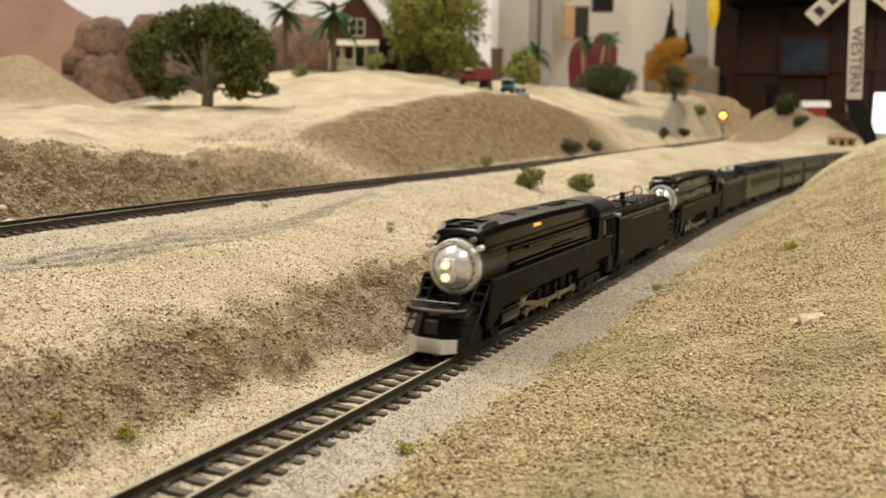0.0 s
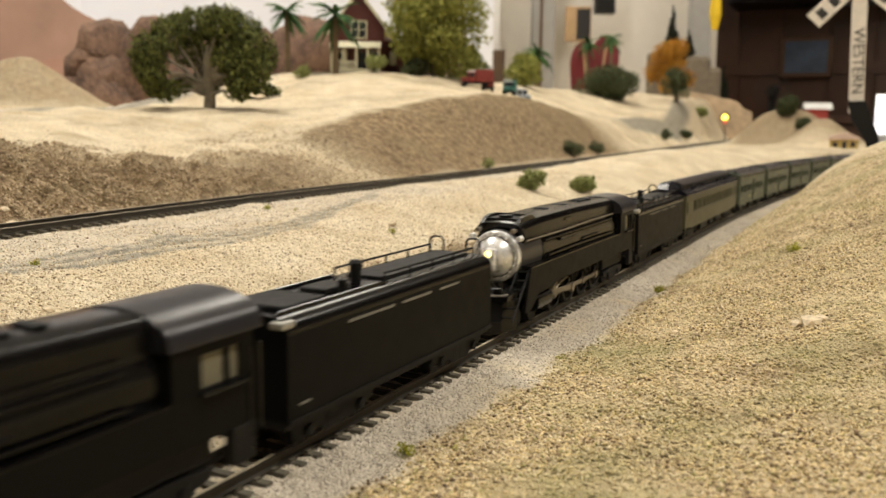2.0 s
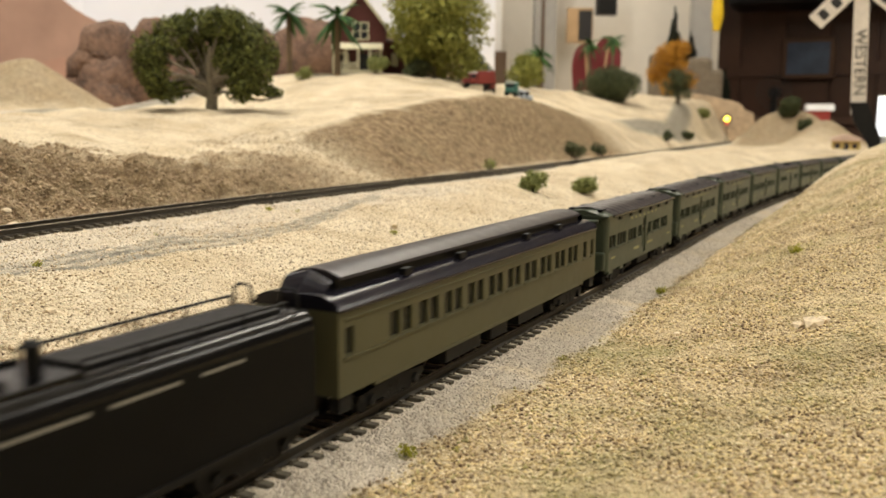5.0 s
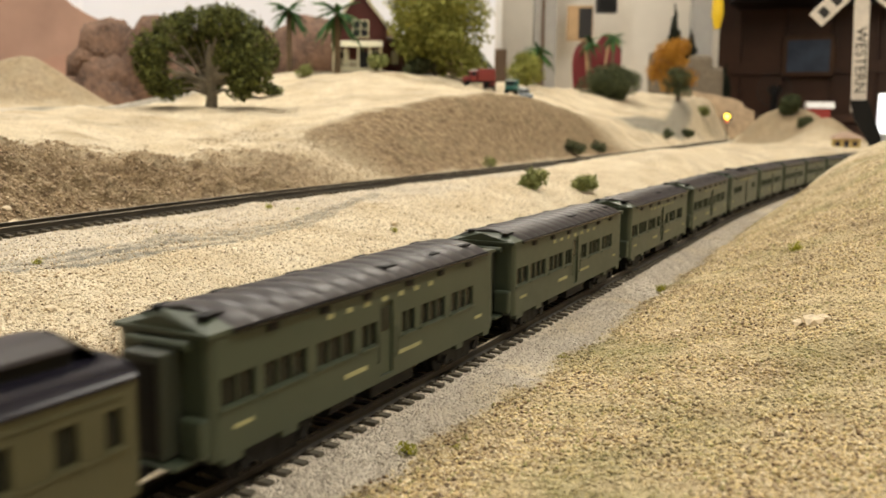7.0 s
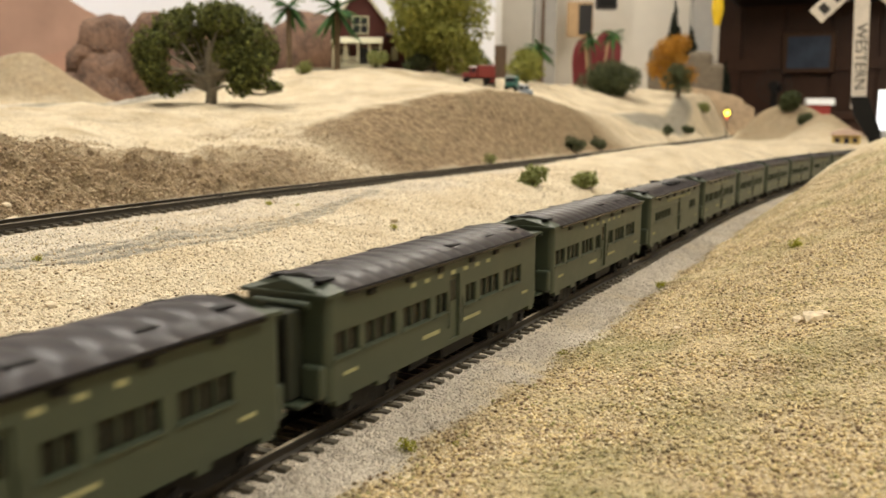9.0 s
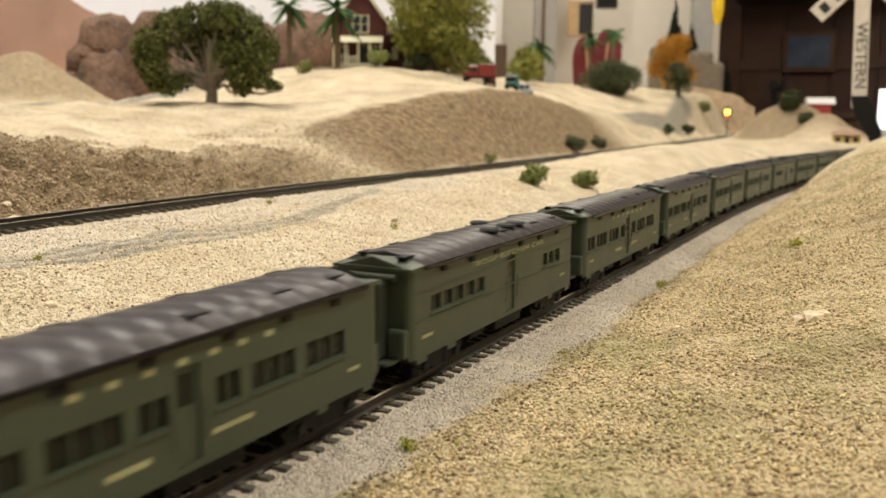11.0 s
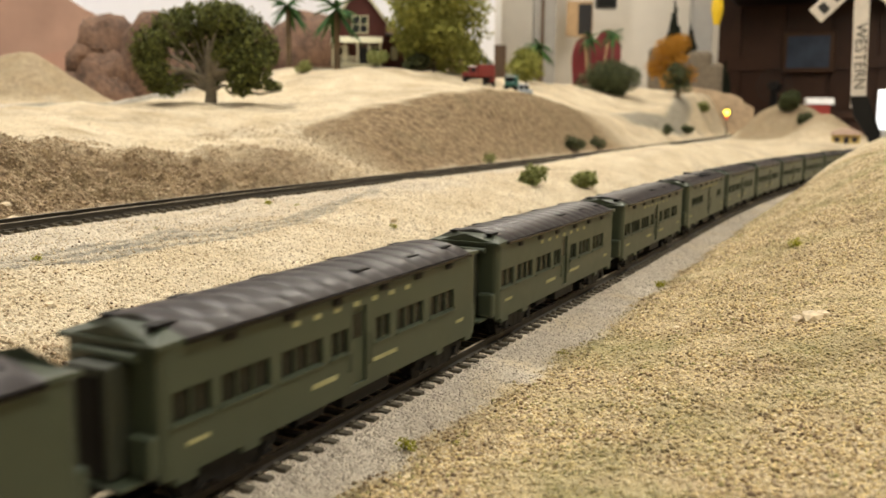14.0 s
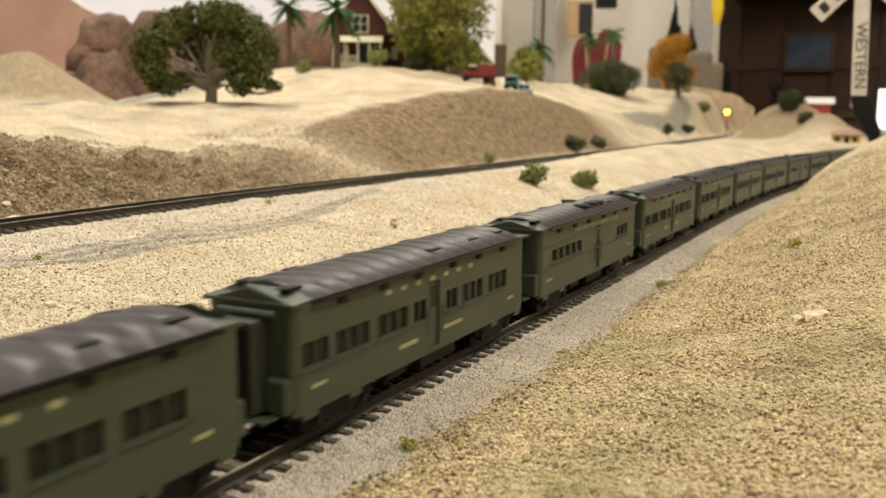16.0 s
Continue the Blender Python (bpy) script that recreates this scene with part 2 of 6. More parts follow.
def main_x(y):
    y = np.asarray(y, float)
    e = np.clip(y - BEND, 0, TIGHT - BEND)
    x = e * e / (2 * RAD)
    f = np.clip(y - TIGHT, 0, 0.55)
    return x + f * 0.155 + f * f / (2 * RAD2)


def soft_interp(y, ks, vs):
    out = 0
    for k in (-0.05, -0.025, 0, 0.025, 0.05):
        out = out + np.interp(np.asarray(y, float) + k, ks, vs)
    return out / 5


BT_Y = (-0.4, 0.0, 0.165, 0.26, 0.36, 0.59, 0.963, 1.4, 2.08, 2.6)
BT_X = (-0.110, -0.123, -0.143, -0.153, -0.1575, -0.163, -0.182, -0.208, -0.249, -0.29)
BT_Z = 0.0225


def back_x(y):
    return soft_interp(y, BT_Y, BT_X)


SH_Y = (-0.3, 0.15, 0.22, 0.31, 0.39, 0.47, 0.57, 0.74, 0.9, 1.1, 1.3, 1.7, 2.0, 2.4)
SH_Z = (0.05, 0.05, 0.047, 0.036, 0.033, 0.046, 0.064, 0.081, 0.084, 0.066, 0.062, 0.082, 0.118, 0.125)
TOP_Y = (-0.3, 0.37, 0.5, 0.62, 0.85, 1.0, 1.3, 1.6, 1.9, 2.4)
TOP_Z = (0.056, 0.056, 0.062, 0.067, 0.112, 0.115, 0.117, 0.117, 0.13, 0.13)


def bump_at(x, y, cx, cy, h, rx, ry):
    return h * np.exp(-(((x - cx) / rx) ** 2 + ((y - cy) / ry) ** 2))


def rut_at(x, y, w=0.0):
    """The old wheel tracks on the sandy shelf: four worn lines, 0 to 1."""
    v = np.asarray(y, float) - 0.185
    road = -0.0898 - np.where(v > 0, 1.3, 0.8) * np.clip(v, -0.2, 0.2) ** 2
    t = x - road + w
    wide = 0.0078 - 0.0042 * step(0.16, 0.33, y)
    lines = 0.55 + 0.45 * np.cos(t / wide * 9.5 + 0.6)
    return step(1.0, 0.72, np.abs(t) / wide) * lines * step(0.42, 0.33, y)


def height(x, y, rough=True):
    """The scenery's height at x, y (rail top of the main line is 0 before the bend)."""
    x, y = np.asarray(x, float), np.asarray(y, float)
    u, zt = x - main_x(y), -DROP * np.clip(y - BEND, 0, 0.9)
    d = -u
    bx = back_x(y)
    e = bx - x
    # to the right of the main line: a shoulder of ballast, then the bank
    k = 0.08 + 1.0 * step(0.12, 0.85, y)
    r = np.clip(u - 0.021, 0, None) * k
    cap = 0.052
    right = -0.0027 - 0.0010 * step(0.012, 0.02, u) + cap * (1 - np.exp(-r / cap - (r / cap) ** 2))
    # to the left: ditch, cut bank, sandy shelf, back line, hill
    lip = 0.012 * (1 - 0.45 * step(0.3, 0.55, y))
    left = -0.0027 - 0.0008 * step(0.011, 0.016, d) + lip * step(0.0165, 0.044, d)
    shelf = BT_Z - 0.0031
    left = left + (shelf + 0.0042 - lip) * step(0.036, 0.105, d)
    left = left + bump_at(x, y, -0.09, 0.85, 0.012, 0.05, 0.16)
    sh, top = soft_interp(y, SH_Y, SH_Z), soft_interp(y, TOP_Y, TOP_Z)
    top = top - (top - 0.058) * step(0.38, 0.54, e) * step(1.35, 1.1, y)
    hill = shelf + (sh - shelf) * step(0.009, 0.088, e) + (top - sh) * step(0.075, 0.25, e)
    z = np.where(u > 0, right, left) + zt * (1 - step(0.0, 0.06, d))
    bed = step(0.024, 0.013, -e)
    z = z * (1 - bed) + shelf * bed
    hill = hill + bump_at(x, y, -0.80, 0.69, 0.068, 0.075, 0.075)
    z = np.where(e > 0.009, hill, z)
    far = step(1.5, 1.8, y) * step(-0.005, 0.03, d) * step(-0.012, -0.03, e)
    z = z + far * (0.072 * np.exp(-(((x + 0.115) / 0.088) ** 2 + ((y - 2.05) / 0.11) ** 2) ** 1.6) + bump_at(x, y, -0.030, 1.86, 0.05, 0.055, 0.10))
    ring_d = np.abs(np.hypot(x - 0.6686, y - 1.1204) - RAD2)
    cutting = step(0.085, 0.022, ring_d) * np.maximum(step(0.14, 0.24, x), step(1.12, 1.22, y)) * step(0.05, 0.056, x)
    z = z * (1 - cutting) + (-0.0027 - 0.0054) * cutting
    if rough:
        calm = np.minimum(step(0.013, 0.022, np.abs(u)), step(0.012, 0.02, np.abs(e)))
        z = z + calm * (0.0016 * vnoise(x, y, 0.045, 1) + 0.0009 * vnoise(x, y, 0.017, 2))
        cut = step(0.018, 0.026, d) * (1 - step(0.04, 0.055, d)) * (1 - step(0.35, 0.5, y)) + step(0.012, 0.02, e) * (1 - step(0.05, 0.1, e)) * (1 - step(0.33, 0.42, y))
        z = z + cut * (0.0034 * vnoise(x, y, 0.011, 9) + 0.0022 * vnoise(x, y, 0.005, 3) + 0.0013 * vnoise(x, y, 0.0027, 4))
        lumps = step(0.012, 0.03, e) * (1 - step(0.07, 0.13, e)) * (1 - step(0.36, 0.46, y))
        z = z + lumps * (0.0036 * vnoise(x, y, 0.019, 12) + 0.0018 * vnoise(x, y, 0.008, 13) + 0.001 * vnoise(x, y, 0.004, 14))
        face = step(0.012, 0.03, e) * (1 - step(0.08, 0.12, e)) * step(0.38, 0.5, y)
        z = z + face * (0.0007 * vnoise(x, y, 0.014, 10) + 0.0006 * vnoise(x, y, 0.005, 11))
        crown = step(0.08, 0.14, e) * (1 - step(0.6, 0.9, e))
        z = z + crown * (0.0022 * vnoise(x, y, 0.04, 16) + 0.0012 * vnoise(x, y, 0.013, 17) + 0.0006 * vnoise(x, y, 0.006, 18))
        z = z - 0.0006 * rut_at(x, y)
        z = z + (1 - 0.7 * rut_at(x, y)) * 0.0004 * vnoise(x, y, 0.0024, 5) + 0.00012 * vnoise(x, y, 0.0011, 6)
    return z


def far_lane(x, y):
    """The grey lane that winds down behind the mound, and the road over the far crest."""
    lane = step(0.022, 0.012, np.abs(back_x(y) - x - 0.045 - 0.10 * np.abs(y - 1.62))) * step(1.28, 1.36, y) * step(2.0, 1.9, y)
    road = step(0.030, 0.016, np.abs(back_x(y) - x - 0.34 - 0.25 * (y - 0.45))) * step(0.2, 0.3, y) * step(0.78, 0.68, y)
    return np.maximum(lane, road)


def cover(x, y):
    """What lies on the scenery: ballast, turf, earth (0 to 1 each)."""
    u = x - main_x(y)
    bx = back_x(y)
    e = bx - x
    w = 0.003 * vnoise(x, y, 0.012, 7) + 0.0012 * vnoise(x, y, 0.004, 8)
    bal = step(0.0235, 0.019, u + w) * (0.28 * step(-0.017, -0.012, u + 0.4 * w) + 0.62 * step(0.002, 0.010, u + w))
    bal = np.maximum(bal, 0.75 * step(0.024, 0.012, np.abs(e + 0.006 + w)))
    for cx, cy in ((0.0165, 0.1885), (0.0170, 0.279)):
        bal = bal * (1 - 0.8 * np.exp(-(((x - cx) / 0.005) ** 2 + ((y - cy - 0.6 * (x - cx)) / 0.004) ** 2) + 90 * w))
    rut = rut_at(x, y, 0.5 * w)
    pale = step(-0.062, -0.045, e + 2 * w) * step(-0.008, -0.014, e) * step(0.5, 0.38, y)
    bal = np.maximum(bal, 0.6 * pale)
    far_road = step(0.045, 0.03, np.abs(e - 0.40 - 0.12 * (y - 0.5) + 6 * w)) * step(0.9, 0.75, y) * step(0.2, 0.3, y)
    bal = np.maximum(bal, 0.9 * far_road)
    turf = step(0.019, 0.026, u + w) * (1 - 0.75 * step(0.35, 0.75, y))
    cut = step(-0.0205, -0.026, u + w) * step(-0.058, -0.034, u - 3.0 * w) * step(0.50, 0.34, y)
    ea = step(0.010, 0.02, e) * step(0.10, 0.055, e + 4 * w) * (0.7 + 0.3 * step(0.45, 0.3, y))
    mound = step(0.010, 0.022, e) * step(0.102, 0.082, e + 2 * w) * step(0.42, 0.5, y) * step(1.22, 1.02, y)
    knoll = np.exp(-(((x + 0.80) / 0.12) ** 2 + ((y - 0.69) / 0.11) ** 2))
    mottle = np.clip(0.15 + vnoise(x, y, 0.035, 21) + 0.6 * vnoise(x, y, 0.013, 22), 0, 1) * np.maximum(step(0.06, 0.13, e), step(0.55, 0.85, y))
    mound = np.maximum(mound, 0.36 * mottle)
    farhill = step(1.7, 1.85, y) * step(-0.01, -0.05, e) * step(0.02, -0.02, u) * step(0.08, 0.04, x)
    mound = np.maximum(mound, 0.8 * farhill)
    mound = np.maximum(mound, 0.75 * step(0.25, 0.6, knoll + 8 * w))
    return np.stack([bal, turf, np.clip(np.maximum(np.maximum((0.80 + 0.35 * vnoise(x, y, 0.006, 15)) * cut, ea * step(0.46, 0.40, y)), mound), 0, 1), np.clip(1.3 * rut + 0.9 * far_lane(x, y), 0, 1)], -1)


def graded(a, b, fine, lo, hi, grow):
    """Coordinates: even steps from lo to hi, widening steps beyond."""
    v = list(np.arange(lo, hi, fine))
    s = fine
    while v[-1] < b:
        s = min(s * grow, 0.03)
        v.append(v[-1] + s)
    s = fine
    while v[0] > a:
        s = min(s * grow, 0.03)
        v.insert(0, v[0] - s)
    return np.array(v)


def grid_mesh(name, xs, ys, fn):
    X, Y = np.meshgrid(xs, ys)
    Z = fn(X, Y)
    co = np.stack([X, Y, Z], -1).reshape(-1, 3)
    nx, ny = len(xs), len(ys)
    i = (np.arange(ny - 1)[:, None] * nx + np.arange(nx - 1)[None]).ravel()
    quads = np.stack([i, i + 1, i + nx + 1, i + nx], 1)
    return raw_mesh(name, co, quads)


def raw_mesh(name, co, polys):
    me = bpy.data.meshes.new(name)
    k = polys.shape[1]
    me.vertices.add(len(co))
    me.vertices.foreach_set("co", np.asarray(co, np.float32).ravel())
    me.loops.add(polys.size)
    me.loops.foreach_set("vertex_index", polys.ravel().astype(np.int32))
    me.polygons.add(len(polys))
    me.polygons.foreach_set("loop_start", np.arange(len(polys), dtype=np.int32) * k)
    me.update(calc_edges=True)
    me.validate()
    return me


XS = graded(-1.75, 1.45, 0.0016, -0.26, 0.125, 1.045)
YS = graded(-0.35, 2.75, 0.0016, 0.05, 0.42, 1.012)
gm = grid_mesh("ground", XS, YS, height)
gm.polygons.foreach_set("use_smooth", np.ones(len(gm.polygons), bool))
gv = np.empty(len(gm.vertices) * 3)
gm.vertices.foreach_get("co", gv)
gv = gv.reshape(-1, 3)
gm.color_attributes.new("cover", "FLOAT_COLOR", "POINT").data.foreach_set("color", cover(gv[:, 0], gv[:, 1]).astype(np.float32).ravel())
gm.materials.append(GROUND)
ground = tagged(new("ground", gm), "sandy desert scenery with ballast, dry turf and cut banks", "model scenery", kind="structure")

# ---- the two lines of track ----


def frame_at(s):
    """Pose of the main line at s: y runs along the track."""
    x, y, a = line(s)
    return Matrix.Translation((x, y, grade(s))) @ Euler((0, 0, -a)).to_matrix().to_4x4()


def back_frame(y):
    dx = (back_x(y + 0.01) - back_x(y - 0.01)) / 0.02
    return Matrix.Translation((float(back_x(y)), y, BT_Z)) @ Euler((0, 0, -math.atan(dx))).to_matrix().to_4x4()


RAIL_SHAPE = ((-0.00085, -0.0021), (0.00085, -0.0021), (0.00085, -0.0018), (0.00025, -0.0015), (0.00025, -0.0006),
              (0.00046, -0.0004), (0.00046, -0.00008), (0.00036, 0.0), (-0.00036, 0.0), (-0.00046, -0.00008),
              (-0.00046, -0.0004), (-0.00025, -0.0006), (-0.00025, -0.0015), (-0.00085, -0.0018))


def rail(name, frames, off, parent):
    bm = bmesh.new()
    rows = []
    for m in frames:
        rows.append([bm.verts.new(m @ Vector((off + x, 0, z))) for x, z in RAIL_SHAPE])
    k = len(RAIL_SHAPE)
    for a, b in zip(rows, rows[1:]):
        for i in range(k):
            f = bm.faces.new((a[i], a[(i + 1) % k], b[(i + 1) % k], b[i]))
            f.material_index = 1 if i == 7 else 0
    bm.faces.new(rows[0][::-1])
    bm.faces.new(rows[-1])
    o = part(name, recalc(bm), RAIL, parent)
    o.data.materials.append(RAILTOP)
    return o


track_main = thing("railway_track", "brown flextrack with weathered rails on grey ballast", "model track", kind="structure")
track_back = thing("railway_track", "brown flextrack with weathered rails beside the hill", "model track", kind="structure")
main_frames = [frame_at(s) for s in np.concatenate([np.arange(-0.75, 0.5, 0.05), np.arange(0.5, 3.75, 0.04)])]
back_frames = [back_frame(y) for y in np.arange(-0.3, 2.37, 0.03)]
for off in (-0.00495, 0.00495):
    rail("rail", main_frames, off, track_main)
    rail("rail", back_frames, off, track_back)

# ---- rolling stock ----
SPEED = 0.0959
D0 = 0.139 + SPEED * 6.5
PITCH = 0.1103
TRAIN = []
SPIN = []


def truck(parent, y, wheelbase=0.0145, rad=0.0026, length=0.021, name="truck"):
    """A four-wheel bogie with its side frames, springs and wheelsets."""
    bm = bmesh.new()
    for sx in (-1, 1):
        x0, x1 = sorted((sx * 0.0062, sx * 0.0076))
        h = length / 2
        extrude_side(bm, x0, x1, [(-h, 0.0032), (-h + 0.002, 0.0026), (-0.0042, 0.0022), (-0.003, 0.0012), (0.003, 0.0012), (0.0042, 0.0022),
                                  (h - 0.002, 0.0026), (h, 0.0032), (h, 0.0044), (0.004, 0.0050), (-0.004, 0.0050), (-h, 0.0044)])
        for k in (-1, 1):
            cyl(bm, (sx * 0.0062, k * wheelbase / 2, 0.0028), (sx * 0.0082, k * wheelbase / 2, 0.0028), 0.0011, seg=8)
            cyl(bm, (sx * 0.0068, k * 0.0016, 0.0014), (sx * 0.0068, k * 0.0016, 0.0042), 0.0009, seg=8)
    box(bm, -0.0065, 0.0065, -0.0022, 0.0022, 0.003, 0.0055)
    t = part(name, recalc(bm), UNDER, parent, "black sprung bogie frame", Matrix.Translation((0, y, 0)))
    w = None
    for k in (-1, 1):
        m = Matrix.Translation((0, k * wheelbase / 2, rad))
        if w is None:
            w = part("wheelset", wheel_pair(rad), UNDER, t, "blackened metal wheelset", m)
        else:
            again(w, m)
    return t


def wheel_pair(rad):
    bm = bmesh.new()
    cyl(bm, (-0.0055, 0, 0), (0.0055, 0, 0), 0.0007, seg=8)
    for sx in (-1, 1):
        cyl(bm, (sx * 0.0037, 0, 0), (sx * 0.0044, 0, 0), rad + 0.0005, seg=20)
        cyl(bm, (sx * 0.0044, 0, 0), (sx * 0.0060, 0, 0), rad, seg=20)
    return bm


def extrude_side(bm, x0, x1, outline):
    """A plate between x0 and x1 from an outline of (y, z)."""
    a = [bm.verts.new((x0, y, z)) for y, z in outline]
    b = [bm.verts.new((x1, y, z)) for y, z in outline]
    k = len(outline)
    for i in range(k):
        bm.faces.new((a[i], a[(i + 1) % k], b[(i + 1) % k], b[i]))
    bm.faces.new(a[::-1])
    bm.faces.new(b)
    return bm


def coupler(parent, y, out):
    bm = boxed(-0.0007, 0.0007, min(y, y + out * 0.005), max(y, y + out * 0.005), 0.0042, 0.0054)
    box(bm, -0.0014, 0.0010, min(y + out * 0.0045, y + out * 0.007), max(y + out * 0.0045, y + out * 0.007), 0.0040, 0.0056)
    part("coupler", bm, UNDER, parent, "black knuckle coupler")


def window(parent, sx, x, y0, y1, z0, z1, lights, frame_mat, sill=True):
    """A recessed window with mullions, dark panes and a sill."""
    t, d = 0.00017, 0.0006
    step_ = (y1 - y0) / lights
    holes = [(y0 + step_ * k + t, y0 + step_ * (k + 1) - t, z0 + t, z1 - t) for k in range(lights)]
    bm = holed(bmesh.new(), sx * (x - 0.0002), y0, y1, z0, z1, holes, sx * 0.0004)
    bmesh.ops.remove_doubles(bm, verts=bm.verts, dist=1e-6)
    recalc(bm)
    w = part("window", bm, frame_mat, parent)
    for k in range(lights):
        a, b = y0 + (y1 - y0) * k / lights, y0 + (y1 - y0) * (k + 1) / lights
        part("pane", boxed(*sorted((sx * (x - d - 0.0002), sx * (x - d))), a, b, z0, z1), GLASSY, w)
    if sill:
        part("sill", boxed(*sorted((sx * (x - 0.0002), sx * (x + 0.00035))), y0 - 0.0005, y1 + 0.0005, z0 - 0.0005, z0 - 0.0001), frame_mat, w)
    return w


def bars(parent, sx, x, spots, material, label):
    for y0, y1, z0, z1 in spots:
        part("lettering", boxed(*sorted((sx * (x - 0.0001), sx * (x + 0.00006))), y0, y1, z0, z1), material, parent, label)


def roof_mesh(half_l, w, z_eave, z_ridge, ribs):
    """A low arched metal roof, pressed into narrow cross grooves, as one closed skin."""
    bm = bmesh.new()
    arc = [k / 7 for k in range(-7, 8)]
    n = ribs * 8
    rows = []
    for i in range(n + 1):
        y = -half_l + 2 * half_l * i / n
        up = (0.0, 0.00028, 0.00042, 0.00042, 0.00042, 0.00042, 0.00042, 0.00028)[i % 8]
        row = [bm.verts.new((w * a, y, z_eave + (z_ridge - z_eave) * (1 - abs(a) ** 2.2) + up * min(1, 6 * (1 - abs(a))))) for a in arc]
        row += [bm.verts.new((w, y, z_eave - 0.0005)), bm.verts.new((-w, y, z_eave - 0.0005))]
        rows.append(row)
    m = len(rows[0])
    for a, b in zip(rows, rows[1:]):
        for i in range(m):
            bm.faces.new((a[i], b[i], b[(i + 1) % m], a[(i + 1) % m]))
    bm.faces.new(rows[0])
    bm.faces.new(rows[-1][::-1])
    return recalc(bm)


MM = 0.001


def troop_car(kitchen):
    """A boxy wartime troop car: sides with window openings, ribbed roof, ventilators, doors, bogies."""
    label = ("olive drab troop kitchen car with few windows and roof fans" if kitchen else
             "olive drab troop sleeping car with ribbed dark roof on the track")
    car = thing("troop_car", label, "railway car", "cars of the train")
    half, w, z0, z1 = 0.04875, 0.0090, 0.0056, 0.0243
    o = -48.75
    if kitchen:
        wins = [(8 + 5.5 * k, 12.7 + 5.5 * k, 1) for k in range(5)] + [(73, 76.8, 1), (77.6, 81.4, 1), (82.2, 86.2, 1)]
        zw = (0.0143, 0.0179)
    else:
        wins = [(1.9, 9.7, 2), (11.6, 22.7, 3), (25.4, 36.8, 3), (39.2, 44.6, 2), (53.6, 58.9, 2), (61.4, 72.2, 3), (75, 86.2, 3)]
        zw = (0.0131, 0.0176)
    door = (48.2, 53.2) if kitchen else (45.8, 50.4)
    bm = bmesh.new()
    for sx in (-1, 1):
        holes = [((a + o) * MM, (b + o) * MM, *zw) for a, b, _ in wins] + [((door[0] + o) * MM, (door[1] + o) * MM, 0.0066, 0.0206)]
        holed(bm, sx * w, -half + 0.0016, half - 0.0016, z0, z1, holes, sx * 0.0007)
        # rounded corner posts and ends
        for sy in (-1, 1):
            pts = [(w - 0.0016 * (1 - math.cos(a)), half - 0.0016 * (1 - math.sin(a))) for a in (0, 0.5, 1.05, math.pi / 2)]
            q = [[bm.verts.new((sx * px, sy * py, z)) for z in (z0, z1)] for px, py in pts]
            for a, b in zip(q, q[1:]):
                bm.faces.new((a[0], b[0], b[1], a[1]))
    for sy in (-1, 1):
        e = 0.0074
        bm.faces.new([bm.verts.new((x, sy * half, z)) for x, z in ((-e, z0), (e, z0), (e, z1), (0, 0.0263), (-e, z1))])
    bmesh.ops.remove_doubles(bm, verts=bm.verts, dist=1e-6)
    part("body", recalc(bm), OLIVE, car, "olive green body with cut window openings")
    # Solid filler behind the panes; its dark colour stands for the unlit interior.
    part("core", boxed(-0.0078, 0.0078, -half + 0.001, half - 0.001, z0 + 0.0004, z1), OLIVE_SHADED, car, "solid core, coloured dark as the unlit interior")
    rl = part("roof", roof_mesh(half - 0.0045, 0.0094, 0.0245, 0.0265, 15), ROOF, car, "grooved brown-black metal roof", soft=True)
    for sx in (-1, 1):
        part("gutter", boxed(*sorted((sx * 0.0092, sx * 0.0099)), -half + 0.0045, half - 0.0045, 0.0237, 0.0243), BLACK, car, "thin black eave gutter")
    for sx in (-1, 1):
        for a, b, n_ in wins:
            window(car, sx, w, (a + o) * MM, (b + o) * MM, *zw, n_, OLIVE)
        bm = boxed(*sorted((sx * (w - 0.0009), sx * (w - 0.0005))), (door[0] + o) * MM, (door[1] + o) * MM, 0.0066, 0.0206)
        d = part("door", bm, OLIVE, car, "recessed sliding side door")
        dm = (door[0] + door[1]) / 2 + o
        part("pane", boxed(*sorted((sx * (w - 0.0005), sx * (w - 0.0004))), (dm - 1.5) * MM, (dm + 1.5) * MM, 0.0150, 0.0195), GLASSY, d)
        # grab irons beside the door and sill steps
        bm = bmesh.new()
        for yy in (door[0] - 1.0, door[1] + 1.0):
            tube(bm, [(sx * w, (yy + o) * MM, 0.0095), (sx * (w + 0.0004), (yy + o) * MM, 0.0098), (sx * (w + 0.0004), (yy + o) * MM, 0.0155)], 0.00012, 5)
        part("grab_iron", bm, OLIVE, car)
        for yy in (13.6, 27.6, 41, 56.4, 69.7, 83.3):
            part("vent", boxed(*sorted((sx * (w - 0.0003), sx * (w + 0.00055))), (yy - 1.2 + o) * MM, (yy + 1.2 + o) * MM, 0.0223, 0.0234, bevel=0.00015), UNDER, car, "small dark vent under the eave")
        for ya, yb in ((2.2, 6.5), (16, 20), (78, 81), (92, 95.4)):
            part("step", boxed(*sorted((sx * (w - 0.0016), sx * w)), (ya + o) * MM, (yb + o) * MM, 0.0045, z0 + 0.0001), OLIVE, car)
        low = [(4.5, 9, 0.0094, 0.0101), (33.5, 41, 0.0092, 0.0101), (52.5, 61.5, 0.0094, 0.0102), (87.2, 91, 0.0095, 0.0102)]
        if kitchen:
            row = []
            low = [low[0], low[3]]
        else:
            row = [(y - 1.0, y + 1.0, 0.0209, 0.0218) for y in (29.5, 35.3, 41.2, 47.3, 53.4, 59.5, 65.6)]
